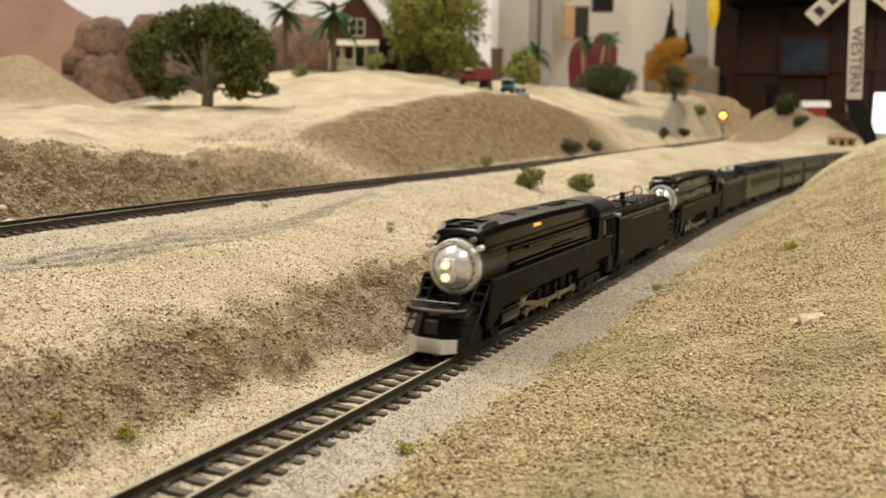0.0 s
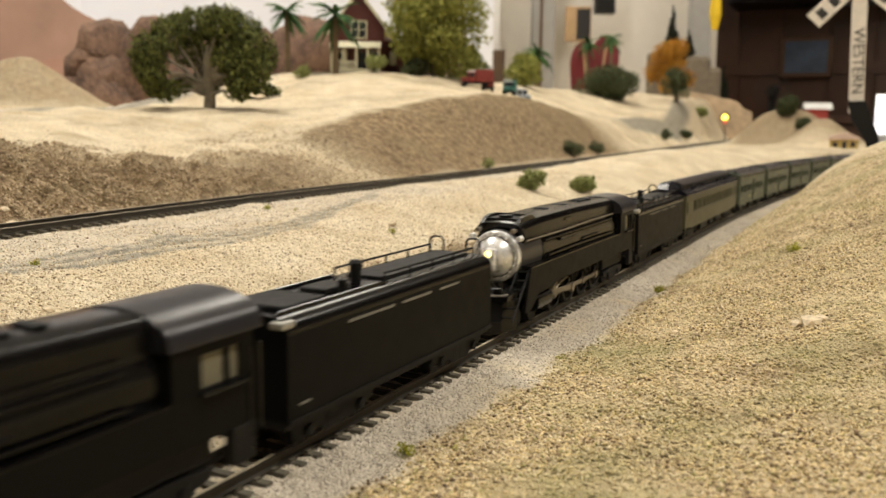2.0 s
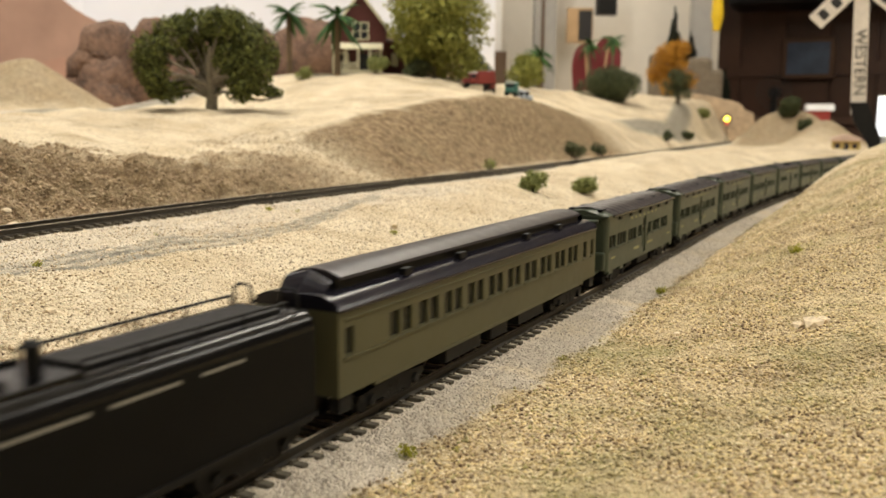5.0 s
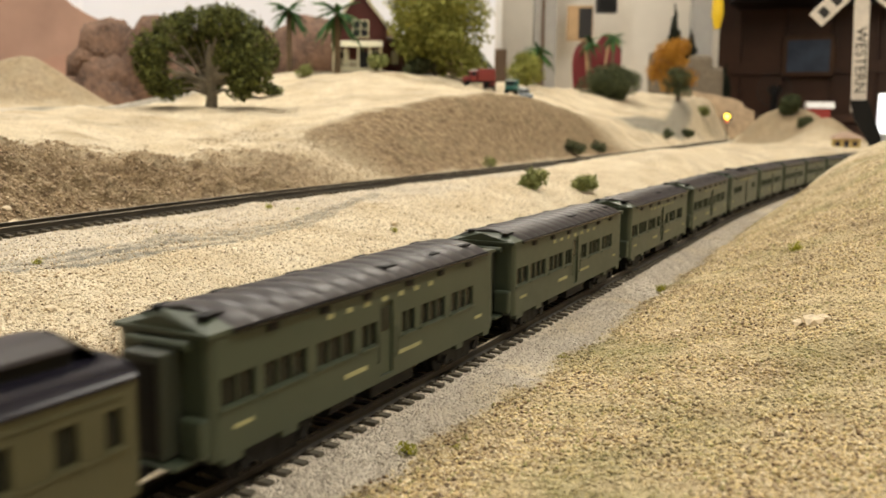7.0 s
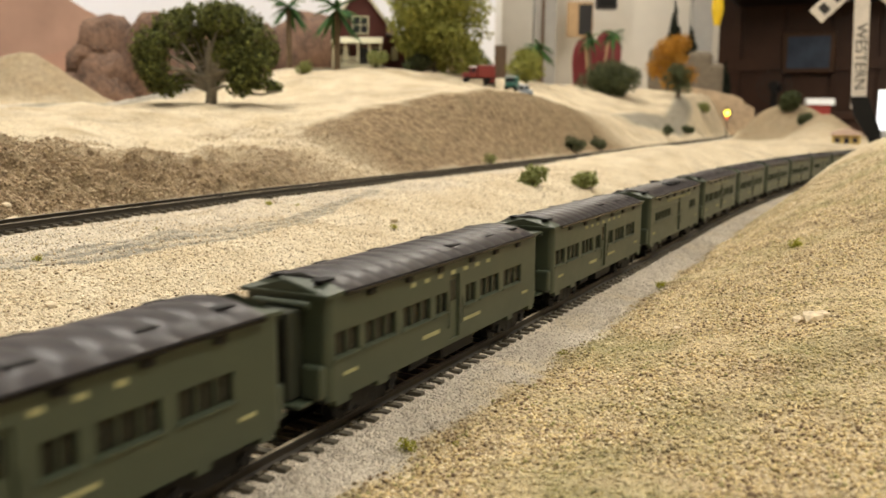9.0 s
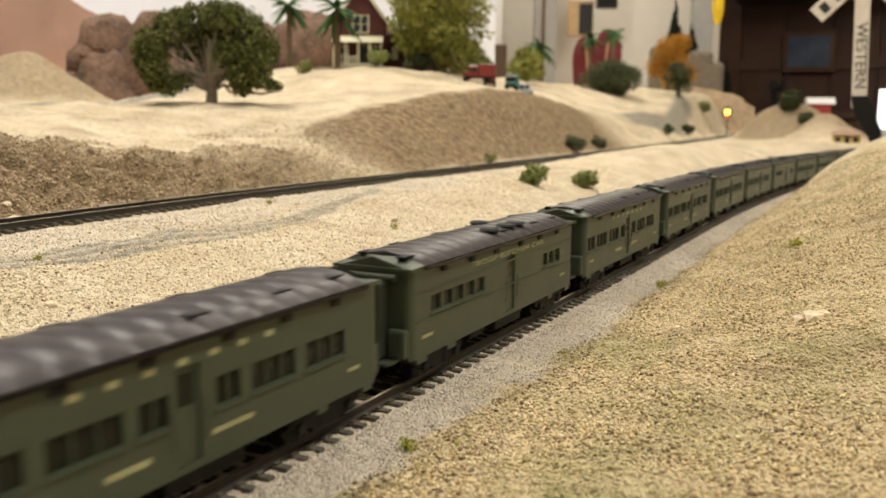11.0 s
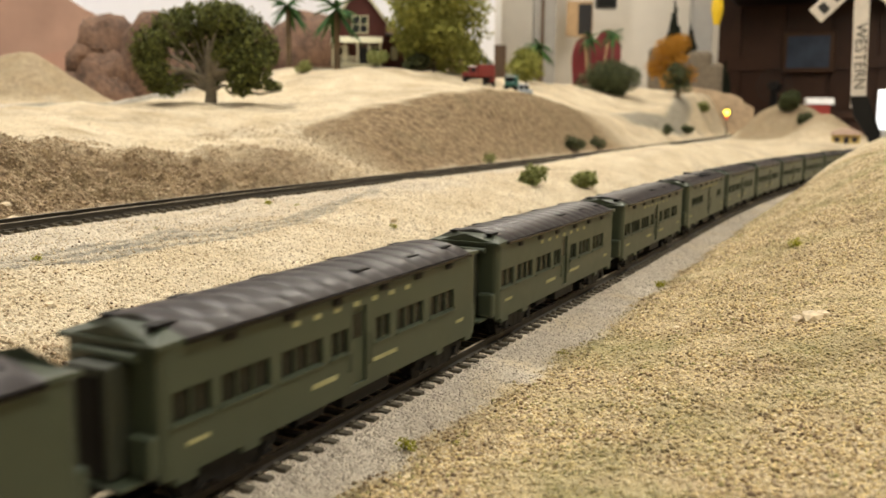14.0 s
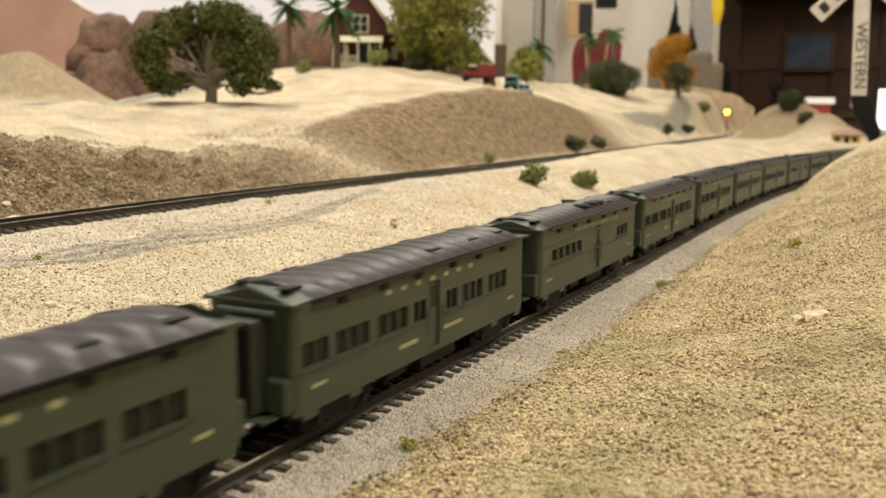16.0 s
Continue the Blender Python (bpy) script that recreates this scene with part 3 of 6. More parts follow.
        if kitchen:
            m = Matrix(((0, 0, sx, sx * (w + 0.00008)), (sx, 0, 0, (50 + o) * MM), (0, 1, 0, 0.02125), (0, 0, 0, 1))) @ Matrix.Scale(2.3, 4, (1, 0, 0))
            words("TROOP KITCHEN CAR", 0.0018, LETTER, car, m, 1.12, 0.00005)
            for z in (0.0131, 0.0192):
                part("belt_rail", boxed(*sorted((sx * (w - 0.0001), sx * (w + 0.00022))), -half + 0.002, half - 0.002, z, z + 0.00035), OLIVE, car)
        bars(car, sx, w, [((a + o) * MM, (b + o) * MM, c, d_) for a, b, c, d_ in row + low], LETTER, "faded yellow lettering bars")
        near = (4, 54, 73, 88) if sx > 0 else (6, 19, 39, 62, 86)
        for yy in near:
            y = (yy + o) * MM
            vb = bmesh.new()
            box(vb, sx * 0.0052 - 0.0008, sx * 0.0052 + 0.0008, y - 0.0016, y + 0.0016, 0.0248, 0.0261)
            box(vb, sx * 0.0052 - 0.0011, sx * 0.0052 + 0.0011, y - 0.0021, y + 0.0021, 0.02605, 0.0264, bevel=0.0001)
            part("roof_vent", vb, UNDER, car, "black capped roof ventilator")
    if kitchen:
        for sx, yy in ((1, 58), (1, 64), (-1, 60), (1, 48)):
            vb = bmesh.new()
            cyl(vb, (sx * 0.0042, (yy + o) * MM, 0.0254), (sx * 0.0042, (yy + o) * MM, 0.0268), 0.0022, 0.0022, 14)
            cyl(vb, (sx * 0.0042, (yy + o) * MM, 0.0268), (sx * 0.0042, (yy + o) * MM, 0.0273), 0.0027, 0.0022, 14)
            part("exhaust_fan", vb, UNDER, car, "round black kitchen exhaust fan")
    for sy in (-1, 1):
        y = sy * half
        bm = boxed(-0.0038, 0.0038, *sorted((y, y + sy * 0.0042)), 0.0062, 0.0218, bevel=0.0005)
        dp = part("diaphragm", bm, OLIVE_SHADED, car, "end vestibule in green darkened for its shade")
        # Flat black plate in place of the shade inside the open gangway.
        part("pane", boxed(-0.0027, 0.0027, *sorted((y + sy * 0.0042, y + sy * 0.0043)), 0.0072, 0.0204), UNDER, dp, "black plate for the dark of the open gangway")
        ye, yr = y + sy * 0.0006, y - sy * 0.0046
        bm = bmesh.new()
        eave = [bm.verts.new((x, ye, z)) for x, z in ((-0.0093, 0.0244), (0.0093, 0.0244))]
        sill_ = [bm.verts.new((x, ye, 0.0238)) for x in (-0.0093, 0.0093)]
        top_ = [bm.verts.new((x, yr, z)) for x, z in ((-0.0093, 0.0246), (-0.0052, 0.0261), (0, 0.0269), (0.0052, 0.0261), (0.0093, 0.0246))]
        low_ = [bm.verts.new((x, yr, 0.0238)) for x in (-0.0093, 0.0093)]
        bm.faces.new((eave[0], eave[1], top_[4], top_[3], top_[2], top_[1], top_[0]))
        bm.faces.new((sill_[0], sill_[1], eave[1], eave[0]))
        bm.faces.new((sill_[1], low_[1], top_[4], eave[1]))
        bm.faces.new((low_[0], sill_[0], eave[0], top_[0]))
        bm.faces.new((low_[1], sill_[1], sill_[0], low_[0]))
        part("end_fascia", recalc(bm), OLIVE, car, "olive sloping hood at the roof end")
        # low gates beside the gangway and the platform plate
        for sx in (-1, 1):
            part("end_gate", boxed(*sorted((sx * 0.0041, sx * 0.0083)), *sorted((y - sy * 0.0004, y + sy * 0.0016)), 0.0062, 0.0122, bevel=0.0006), OLIVE, car, "low olive end gate")
        part("platform", boxed(-0.0062, 0.0062, *sorted((y - sy * 0.0004, y + sy * 0.0046)), 0.0053, 0.0060, bevel=0.0002), OLIVE, car)
        bm = bmesh.new()
        cyl(bm, (-0.0058, y + sy * 0.0008, 0.0225), (0.0058, y + sy * 0.0008, 0.0225), 0.0007, seg=10)
        part("end_beam", bm, OLIVE, car)
        truck(car, sy * 0.0335)
        coupler(car, y, sy)
    bm = boxed(-0.0022, 0.0022, -half, half, 0.0042, z0 + 0.0003)
    box(bm, -0.0075, -0.003, -0.009, 0.006, 0.0022, z0)
    box(bm, 0.003, 0.0076, -0.004, 0.012, 0.0026, z0)
    cyl(bm, (0.005, -0.016, 0.0036), (0.005, -0.008, 0.0036), 0.0015, seg=10)
    box(bm, -0.0082, 0.0082, -half, half, z0 - 0.0003, z0 + 0.0002)
    part("underframe", bm, UNDER, car, "black underframe with tanks and boxes")
    return car


def coach():
    """A heavyweight coach with a clerestory roof."""
    car = thing("coach", "olive-tan heavyweight passenger coach with dark clerestory roof", "railway car", "cars of the train")
    half, w, tall = 0.0732, 0.0090, 1.07
    wins = [(-0.0710, -0.0682, 1)]
    y = -0.0558
    while y < 0.055:
        wins += [(y, y + 0.0038, 1), (y + 0.0048, y + 0.0086, 1)]
        y += 0.0114
    wins = [q for q in wins if q[0] < 0.0555] + [(0.0609, 0.0643, 1), (0.0682, 0.0710, 1)]
    zw = (0.0128, 0.0176)
    bm = bmesh.new()
    for sx in (-1, 1):
        holed(bm, sx * w, -half, half, 0.0062, 0.0205, [(a, b, *zw) for a, b, _ in wins], sx * 0.0007)
    for sy in (-1, 1):
        bm.faces.new([bm.verts.new((x, sy * half, z)) for x, z in ((-w, 0.0062), (w, 0.0062), (w, 0.0205), (-w, 0.0205))])
    for sx in (-1, 1):
        box(bm, *sorted((sx * (w - 0.0001), sx * (w + 0.00025))), -half + 0.004, half - 0.004, 0.0121, 0.0125)
        box(bm, *sorted((sx * (w - 0.0001), sx * (w + 0.00025))), -half + 0.002, half - 0.002, 0.0188, 0.0191)
        box(bm, *sorted((sx * (w - 0.0006), sx * (w + 0.0001))), -half + 0.012, half - 0.012, 0.0056, 0.0063)
    part("body", recalc(bm), COACH, car, "olive-tan body with paired windows")
    part("core", boxed(-0.0078, 0.0078, -half + 0.001, half - 0.001, 0.0066, 0.0205), OLIVE_SHADED, car, "solid core, coloured dark as the unlit interior")
    for sx in (-1, 1):
        for a, b, n_ in wins:
            window(car, sx, w, a, b, *zw, n_, COACH)
    lower = [(-0.0094, 0.0203), (-0.0094, 0.0207), (-0.0085, 0.0218), (-0.0066, 0.0226), (-0.0050, 0.0229), (0.0050, 0.0229), (0.0066, 0.0226),
             (0.0085, 0.0218), (0.0094, 0.0207), (0.0094, 0.0203)]
    part("lower_roof", recalc(extrude(bmesh.new(), lower, -half, half)), COACH_ROOF, car, "glossy blue-black lower roof", soft=True)
    part("clerestory", boxed(-0.0048, 0.0048, -half + 0.006, half - 0.006, 0.0226, 0.0248), UNDER, car, "black clerestory band")
    upper = [(-0.0056, 0.0246), (-0.0054, 0.0251), (-0.003, 0.0260), (0, 0.0263), (0.003, 0.0260), (0.0054, 0.0251), (0.0056, 0.0246)]
    bm = extrude(bmesh.new(), upper, -half + 0.006, half - 0.006)
    part("upper_roof", recalc(bm), ROOF, car, "brown-black curved upper roof", soft=True)
    for sy in (-1, 1):
        bm = bmesh.new()
        for k in range(6):
            t0, t1 = k / 6, (k + 1) / 6
            ya, yb = sy * (half - 0.006 + 0.006 * t0), sy * (half - 0.006 + 0.006 * t1)
            za, zb = 0.0263 - 0.0045 * t0 ** 2, 0.0263 - 0.0045 * t1 ** 2
            ws = 0.0056 - 0.0008 * t1
            vs = [bm.verts.new(c) for c in ((-ws, ya, za - 0.0012), (0, ya, za), (ws, ya, za - 0.0012), (ws, yb, zb - 0.0012), (0, yb, zb), (-ws, yb, zb - 0.0012))]
            bm.faces.new((vs[0], vs[1], vs[4], vs[5]))
            bm.faces.new((vs[1], vs[2], vs[3], vs[4]))
        bmesh.ops.remove_doubles(bm, verts=bm.verts, dist=0.0011)
        part("roof_hood", recalc(bm), COACH_ROOF, car, "curved hood at the roof end")
        truck(car, sy * 0.052, 0.017, length=0.025)
        coupler(car, sy * half, sy)
        part("diaphragm", boxed(-0.003, 0.003, *sorted((sy * half, sy * (half + 0.004))), 0.006, 0.0205, bevel=0.0004), UNDER, car, "black end gangway")
        for sx in (-1, 1):
            part("steps", boxed(*sorted((sx * 0.0068, sx * 0.0088)), *sorted((sy * (half - 0.0045), sy * (half - 0.0005))), 0.0036, 0.0064), UNDER, car)
            for yy in (0.02, 0.045):
                part("roof_vent", boxed(*sorted((sx * 0.0056, sx * 0.0072)), sy * yy - 0.0016, sy * yy + 0.0016, 0.0226, 0.0240, bevel=0.0002), UNDER, car)
    bm = boxed(-0.0025, 0.0025, -half, half, 0.0045, 0.0064)
    for ya, yb, xa, xb in ((-0.03, -0.012, 0.0035, 0.008), (-0.006, 0.004, 0.004, 0.008), (0.012, 0.03, 0.0035, 0.0078), (-0.02, 0.0, -0.008, -0.004), (0.01, 0.03, -0.008, -0.004)):
        box(bm, xa, xb, ya, yb, 0.0026, 0.0064)
    part("underframe", bm, UNDER, car, "black underframe with battery boxes")
    for c in car.children:
        if c.name.split(".")[0] in ("body", "core", "window", "lower_roof", "clerestory", "upper_roof", "roof_hood", "diaphragm", "roof_vent"):
            for q in (c, *c.children):
                for v in q.data.vertices:
                    v.co.z *= tall
    return car


COACH_ROOF = mat("glossy_blue_black_roof", (0.012, 0.011, 0.017), 0.22, 0, 300, 0.2, 0.05, 0.0001, spec=0.3)
CAB_PANE_LIGHT = mat("cab_window_cream", (0.17, 0.155, 0.11), 0.25, 0, 300, 0.15, 0.02, 0.0001)


def ring(bm, y, z, r, sx=1.0, n=28, squash=1.0):
    return [bm.verts.new((sx * r * math.cos(2 * math.pi * k / n), y, z + squash * r * math.sin(2 * math.pi * k / n))) for k in range(n)]


def lathe(stations, z, n=28):
    """A round body along y from (y, radius) stations, closed at both ends."""
    bm = bmesh.new()
    rows = [ring(bm, y, z, max(r, 1e-5), n=n) for y, r in stations]
    for a, b in zip(rows, rows[1:]):
        for i in range(n):
            bm.faces.new((a[i], a[(i + 1) % n], b[(i + 1) % n], b[i]))
    bm.faces.new(rows[0][::-1])
    bm.faces.new(rows[-1])
    return recalc(bm)


def engine(bright):
    """A streamlined steam locomotive; its front is at y = -0.0605 and the rails at z = 0."""
    lab = "black streamlined steam locomotive with silver smokebox front and skirts"
    e = thing("steam_locomotive", lab, "locomotive", "engines of the train")
    zc = 0.0192
    part("boiler", lathe([(-0.031, 0.0072), (-0.0308, 0.0075), (0.005, 0.0077), (0.0412, 0.0080)], zc, 36), BLACK, e, "long black boiler", soft=True)
    smoke = part("smokebox", lathe([(-0.0462, 0.0066), (-0.0458, 0.0071), (-0.0306, 0.0073)], zc, 36), SMOKEBOX, e, "grey metallic smokebox barrel", soft=True)
    # the silver front: flange with bolts, domed door, headlamp casing with two lamps
    f = part("smokebox_front", lathe([(-0.0478, 0.0008), (-0.0506, 0.0009), (-0.0503, 0.0022), (-0.0495, 0.0036), (-0.0483, 0.0048), (-0.0474, 0.0053),
                                      (-0.0472, 0.0056), (-0.0474, 0.0060), (-0.0473, 0.0066), (-0.0468, 0.0069), (-0.0458, 0.0069)][1:], zc, 36), SILVER, e, "domed silver smokebox door", soft=True)
    n_ = 32
    bm = bmesh.new()
    inner = [bm.verts.new((0.00535 * math.cos(2 * math.pi * k / n_), -0.04775, zc + 0.00535 * math.sin(2 * math.pi * k / n_))) for k in range(n_)]
    outer = [bm.verts.new((0.0056 * math.cos(2 * math.pi * k / n_), -0.0476, zc + 0.0056 * math.sin(2 * math.pi * k / n_))) for k in range(n_)]
    for k in range(n_):
        bm.faces.new((inner[k], outer[k], outer[(k + 1) % n_], inner[(k + 1) % n_]))
    part("door_seam", recalc(bm), SMOKEBOX, f, "dark seam round the door")
    bolt = None
    for k in range(18):
        a = 2 * math.pi * k / 18
        m = Matrix.Translation((0.0057 * math.cos(a), -0.0475, zc + 0.0057 * math.sin(a)))
        if bolt is None:
            bolt = part("bolt", cyl(bmesh.new(), (0, 0.0003, 0), (0, -0.0004, 0), 0.00028, seg=6), SILVER, f, "", m)
        else:
            again(bolt, m)
    bm = bmesh.new()
    box(bm, -0.0016, 0.0016, -0.0519, -0.048, zc - 0.0034, zc + 0.0026, bevel=0.0007)
    h = part("headlamp_case", bm, SILVER, e, "silver twin headlamp casing", soft=True)
    for z in (zc + 0.0012, zc - 0.0018):
        part("headlamp", cyl(bmesh.new(), (0, -0.0518, z), (0, -0.0523, z), 0.0010, 0.0009, 18), LIT, h, "glowing warm headlamp")
        bm = bmesh.new()
        cyl(bm, (0, -0.0515, z), (0, -0.05205, z), 0.0012, 0.0012, 18)
        part("bezel", bm, SILVER, h)
    for sx in (-1, 1):
        bm = bmesh.new()
        cyl(bm, (sx * 0.0068, -0.0462, 0.0243), (sx * 0.0068, -0.0482, 0.0243), 0.0008, 0.00065, 12)
        cyl(bm, (sx * 0.0062, -0.0470, 0.0236), (sx * 0.0068, -0.0470, 0.0243), 0.0003, seg=6)
        part("marker_lamp", bm, SILVER, e, "small silver marker lamp")
        part("class_lamp", cyl(bmesh.new(), (sx * 0.0050, -0.0466, 0.0262), (sx * 0.0050, -0.0482, 0.0262), 0.0007, 0.0006, 10), ROD, e)
    # skyline casing on top with its open scoop in front
    prof = [(-0.0068, 0.0228), (-0.0067, 0.0262), (-0.0065, 0.0274), (-0.0058, 0.0283), (-0.0040, 0.0287), (0.0, 0.0289), (0.0040, 0.0287), (0.0058, 0.0283), (0.0065, 0.0274), (0.0067, 0.0262), (0.0068, 0.0228)]
    bm = bmesh.new()
    rows = []
    for y, dz, k in ((-0.0452, -0.0008, 0.98), (-0.0438, -0.0003, 1.0), (-0.030, 0.0003, 1.0), (0.0, 0.0005, 1.0), (0.0412, 0.0, 1.02)):
        rows.append([bm.verts.new((x * k, y + (0.0016 if z < 0.0265 and y < -0.043 else 0), z + (dz if z > 0.024 else 0))) for x, z in prof])
    for a, b in zip(rows, rows[1:]):
        for i in range(len(prof) - 1):
            bm.faces.new((a[i], b[i], b[i + 1], a[i + 1]))
    bm.faces.new(rows[-1])
    bm.faces.new(rows[0])
    casing = part("skyline_casing", recalc(bm), BLACK, e, "black skyline casing along the boiler top", soft=True)
    part("scoop", boxed(-0.0043, 0.0043, -0.0432, -0.0345, 0.02805, 0.0290), UNDER, casing, "dark open stack recess")
    bm = bmesh.new()
    for sx in (-1, 1):
        extrude_side(bm, *sorted((sx * 0.0044, sx * 0.0056)), [(-0.0450, 0.0276), (-0.0428, 0.0293), (-0.0395, 0.0297), (-0.0350, 0.0297), (-0.0325, 0.0284), (-0.0325, 0.0276)])
    box(bm, -0.0046, 0.0046, -0.0348, -0.0330, 0.0282, 0.0296, bevel=0.0003)
    part("stack_rim", recalc(bm), BLACK, casing)
    cyl_bm = bmesh.new()
    cyl(cyl_bm, (0, -0.0405, 0.0285), (0, -0.0405, 0.0297), 0.0019, seg=16)
    part("chimney", cyl_bm, UNDER, casing)
    for y in (-0.014, 0.002, 0.018, 0.022, 0.027):
        part("hatch", boxed(-0.0022, 0.0022, y - 0.0012, y + 0.0012, 0.0288, 0.0296, bevel=0.0003), UNDER, casing, "dark roof hatch")
    for sx in (-1, 1):
        part("number_board", boxed(*sorted((sx * 0.0062, sx * 0.0071)), -0.0118, -0.0072, 0.0259, 0.0268, bevel=0.0002), AMBER if not bright else BLACK, casing,
             "glowing amber number board" if not bright else "dark number board")
        bm = bmesh.new()
        tube(bm, [(sx * 0.0080, y, 0.0236 + 0.0004 * (y > 0)) for y in (-0.045, -0.030, -0.012, 0.008, 0.035)], 0.0002, 6)
        for y in (-0.042, -0.026, -0.010, 0.006, 0.022):
            cyl(bm, (sx * 0.0070, y, 0.0235), (sx * 0.0081, y, 0.0236), 0.00022, seg=6)
        # Same rail on both engines: the second's reflection is put into a paler colour.
        part("handrail", bm, ROD if bright else BLACK, e, "boiler handrail in pale metal for its reflection" if bright else "boiler handrail in black, without the reflection")
        # valance along the running board, sloping down in front
        out = [(-0.0462, 0.0146), (-0.0452, 0.0162), (-0.0440, 0.0166), (0.0402, 0.0166), (0.0402, 0.0102), (-0.0245, 0.0102), (-0.0275, 0.0092), (-0.0395, 0.0088), (-0.0412, 0.0075),
               (-0.0455, 0.0052), (-0.0490, 0.0050)]
        part("valance", recalc(extrude_side(bmesh.new(), *sorted((sx * 0.0089, sx * 0.0096)), out)), SKIRT, e, "black side skirt")
        part("running_board", boxed(*sorted((sx * 0.0066, sx * 0.0096)), -0.045, 0.0402, 0.0164, 0.0168), BLACK, e)
        # piping and tanks under the casing
        bm = bmesh.new()
        cyl(bm, (sx * 0.0070, -0.018, 0.0215), (sx * 0.0070, -0.004, 0.0215), 0.0010, seg=14)
        cyl(bm, (sx * 0.0072, 0.002, 0.0190), (sx * 0.0072, 0.018, 0.0190), 0.0009, seg=14)
        tube(bm, [(sx * 0.0076, -0.03, 0.0222), (sx * 0.0078, -0.02, 0.0222), (sx * 0.0078, 0.034, 0.0224)], 0.0003, 6)
        tube(bm, [(sx * 0.0080, -0.028, 0.0178), (sx * 0.0083, 0.0, 0.0180), (sx * 0.0084, 0.034, 0.0178)], 0.00035, 6)
        part("piping", bm, BLACK, e, "black air tanks and pipes")
        # front ladder beside the pilot
        bm = bmesh.new()
        for k in range(6):
            t = k / 5
            cyl(bm, (sx * 0.0058, -0.0562 + 0.010 * t, 0.0050 + 0.0105 * t), (sx * 0.0088, -0.0552 + 0.010 * t, 0.0050 + 0.0105 * t), 0.00028, seg=6)
        for x, q in ((0.0058, 0.0), (0.0088, 0.001)):
            cyl(bm, (sx * x, -0.0570 + q, 0.0042), (sx * x, -0.0460 + q, 0.0158), 0.00028, seg=6)
        part("ladder", bm, UNDER, e, "black front steps")
        # cylinder and crosshead guide
        bm = bmesh.new()
        cyl(bm, (sx * 0.0076, -0.0400, 0.0062), (sx * 0.0076, -0.0288, 0.0062), 0.0024, seg=20)
        cyl(bm, (sx * 0.0076, -0.0405, 0.0062), (sx * 0.0076, -0.0400, 0.0062), 0.0018, seg=16)
        box(bm, *sorted((sx * 0.0060, sx * 0.0086)), -0.0395, -0.0293, 0.0090, 0.0118, bevel=0.0006)
        part("cylinder", bm, TENDER, e, "grey-black cylinder block", soft=True)
        bm = boxed(*sorted((sx * 0.0074, sx * 0.0082)), -0.0288, -0.0165, 0.0084, 0.0090)
        box(bm, *sorted((sx * 0.0070, sx * 0.0086)), -0.0250, -0.0222, 0.0058, 0.0090, bevel=0.0003)
        cyl(bm, (sx * 0.0078, -0.0288, 0.0070), (sx * 0.0078, -0.0225, 0.0070), 0.0005, seg=8)
        part("crosshead", bm, ROD, e, "bright crosshead and guide")
    # pilot deck, buffer beam, sloped pilot and silver foot
    bm = extrude_side(bmesh.new(), -0.0078, 0.0078, [(-0.0562, 0.0106), (-0.0450, 0.0120), (-0.0450, 0.0108), (-0.0570, 0.0092), (-0.0570, 0.0104)])
    part("pilot_deck", recalc(bm), TENDER, e, "black curved pilot deck")
    bm = bmesh.new()
    front = [(-0.0080, -0.0510), (-0.0064, -0.0578), (-0.0034, -0.0602), (0.0034, -0.0602), (0.0064, -0.0578), (0.0080, -0.0510)]
    rows = []
    for z, k, dy in ((0.0012, 1.0, 0.0), (0.0040, 0.98, 0.0004), (0.0070, 0.94, 0.0018), (0.0098, 0.92, 0.0030)):
        rows.append([bm.verts.new((x * k, y + dy, z)) for x, y in front])
    for a, b in zip(rows, rows[1:]):
        for i in range(5):
            bm.faces.new((a[i], a[i + 1], b[i + 1], b[i]))
    bm.faces.new(rows[0][::-1])
    bm.faces.new(rows[-1])
    part("pilot", recalc(bm), BLACK, e, "black sloped pilot casting")
    bm = bmesh.new()
    rows = [[bm.verts.new((x * k * 0.97, y + dy - 0.0003, z)) for x, y in front[1:5]] for z, k, dy in ((0.0011, 1.0, 0.0), (0.0043, 0.985, 0.0004))]
    for i in range(3):
        bm.faces.new((rows[0][i], rows[0][i + 1], rows[1][i + 1], rows[1][i]))
    bm.faces.new(rows[0][::-1])
    bm.faces.new(rows[1])
    plate = BLACK if bright else WHITE_SILVER
    foot = part("pilot_foot", recalc(bm), plate, e, "black lower pilot plate" if bright else "silver-white lower pilot plate")
    bm = bmesh.new()
    for k in range(9):
        x = -0.0028 + 0.0007 * k
        box(bm, x - 0.0001, x + 0.0001, -0.0609, -0.0604, 0.0012, 0.0041)
    part("pilot_slats", bm, plate, foot)
    part("coupler_door", boxed(-0.0018, 0.0018, -0.0592, -0.0575, 0.0045, 0.0085, bevel=0.0004), TENDER, e, "grey coupler cover")
    part("badge", boxed(-0.0014, 0.0014, -0.0576, -0.0570, 0.0094, 0.0103), RED_DARK, e, "small dull red plate")
    bm = bmesh.new()
    tube(bm, [(-0.0062, -0.0566, 0.0100), (-0.0062, -0.0572, 0.0125), (0.0062, -0.0572, 0.0125), (0.0062, -0.0566, 0.0100)], 0.00025, 6)
    part("deck_rail", bm, BLACK, e)
    bm = bmesh.new()
    arcs = [(0.0074 * math.sin(a), -0.0552 - 0.0042 * math.cos(a), 0.0109) for a in [math.pi * (k / 12 - 0.5) * 0.9 for k in range(13)]]
    tube(bm, arcs, 0.0003, 8)
    part("deck_rim", bm, CYL_GREY, e, "curved worn grey deck rim")
    part("air_pump", cyl(bmesh.new(), (0.0035, -0.0535, 0.0100), (0.0035, -0.0535, 0.0138), 0.0014, seg=12), BLACK, e)
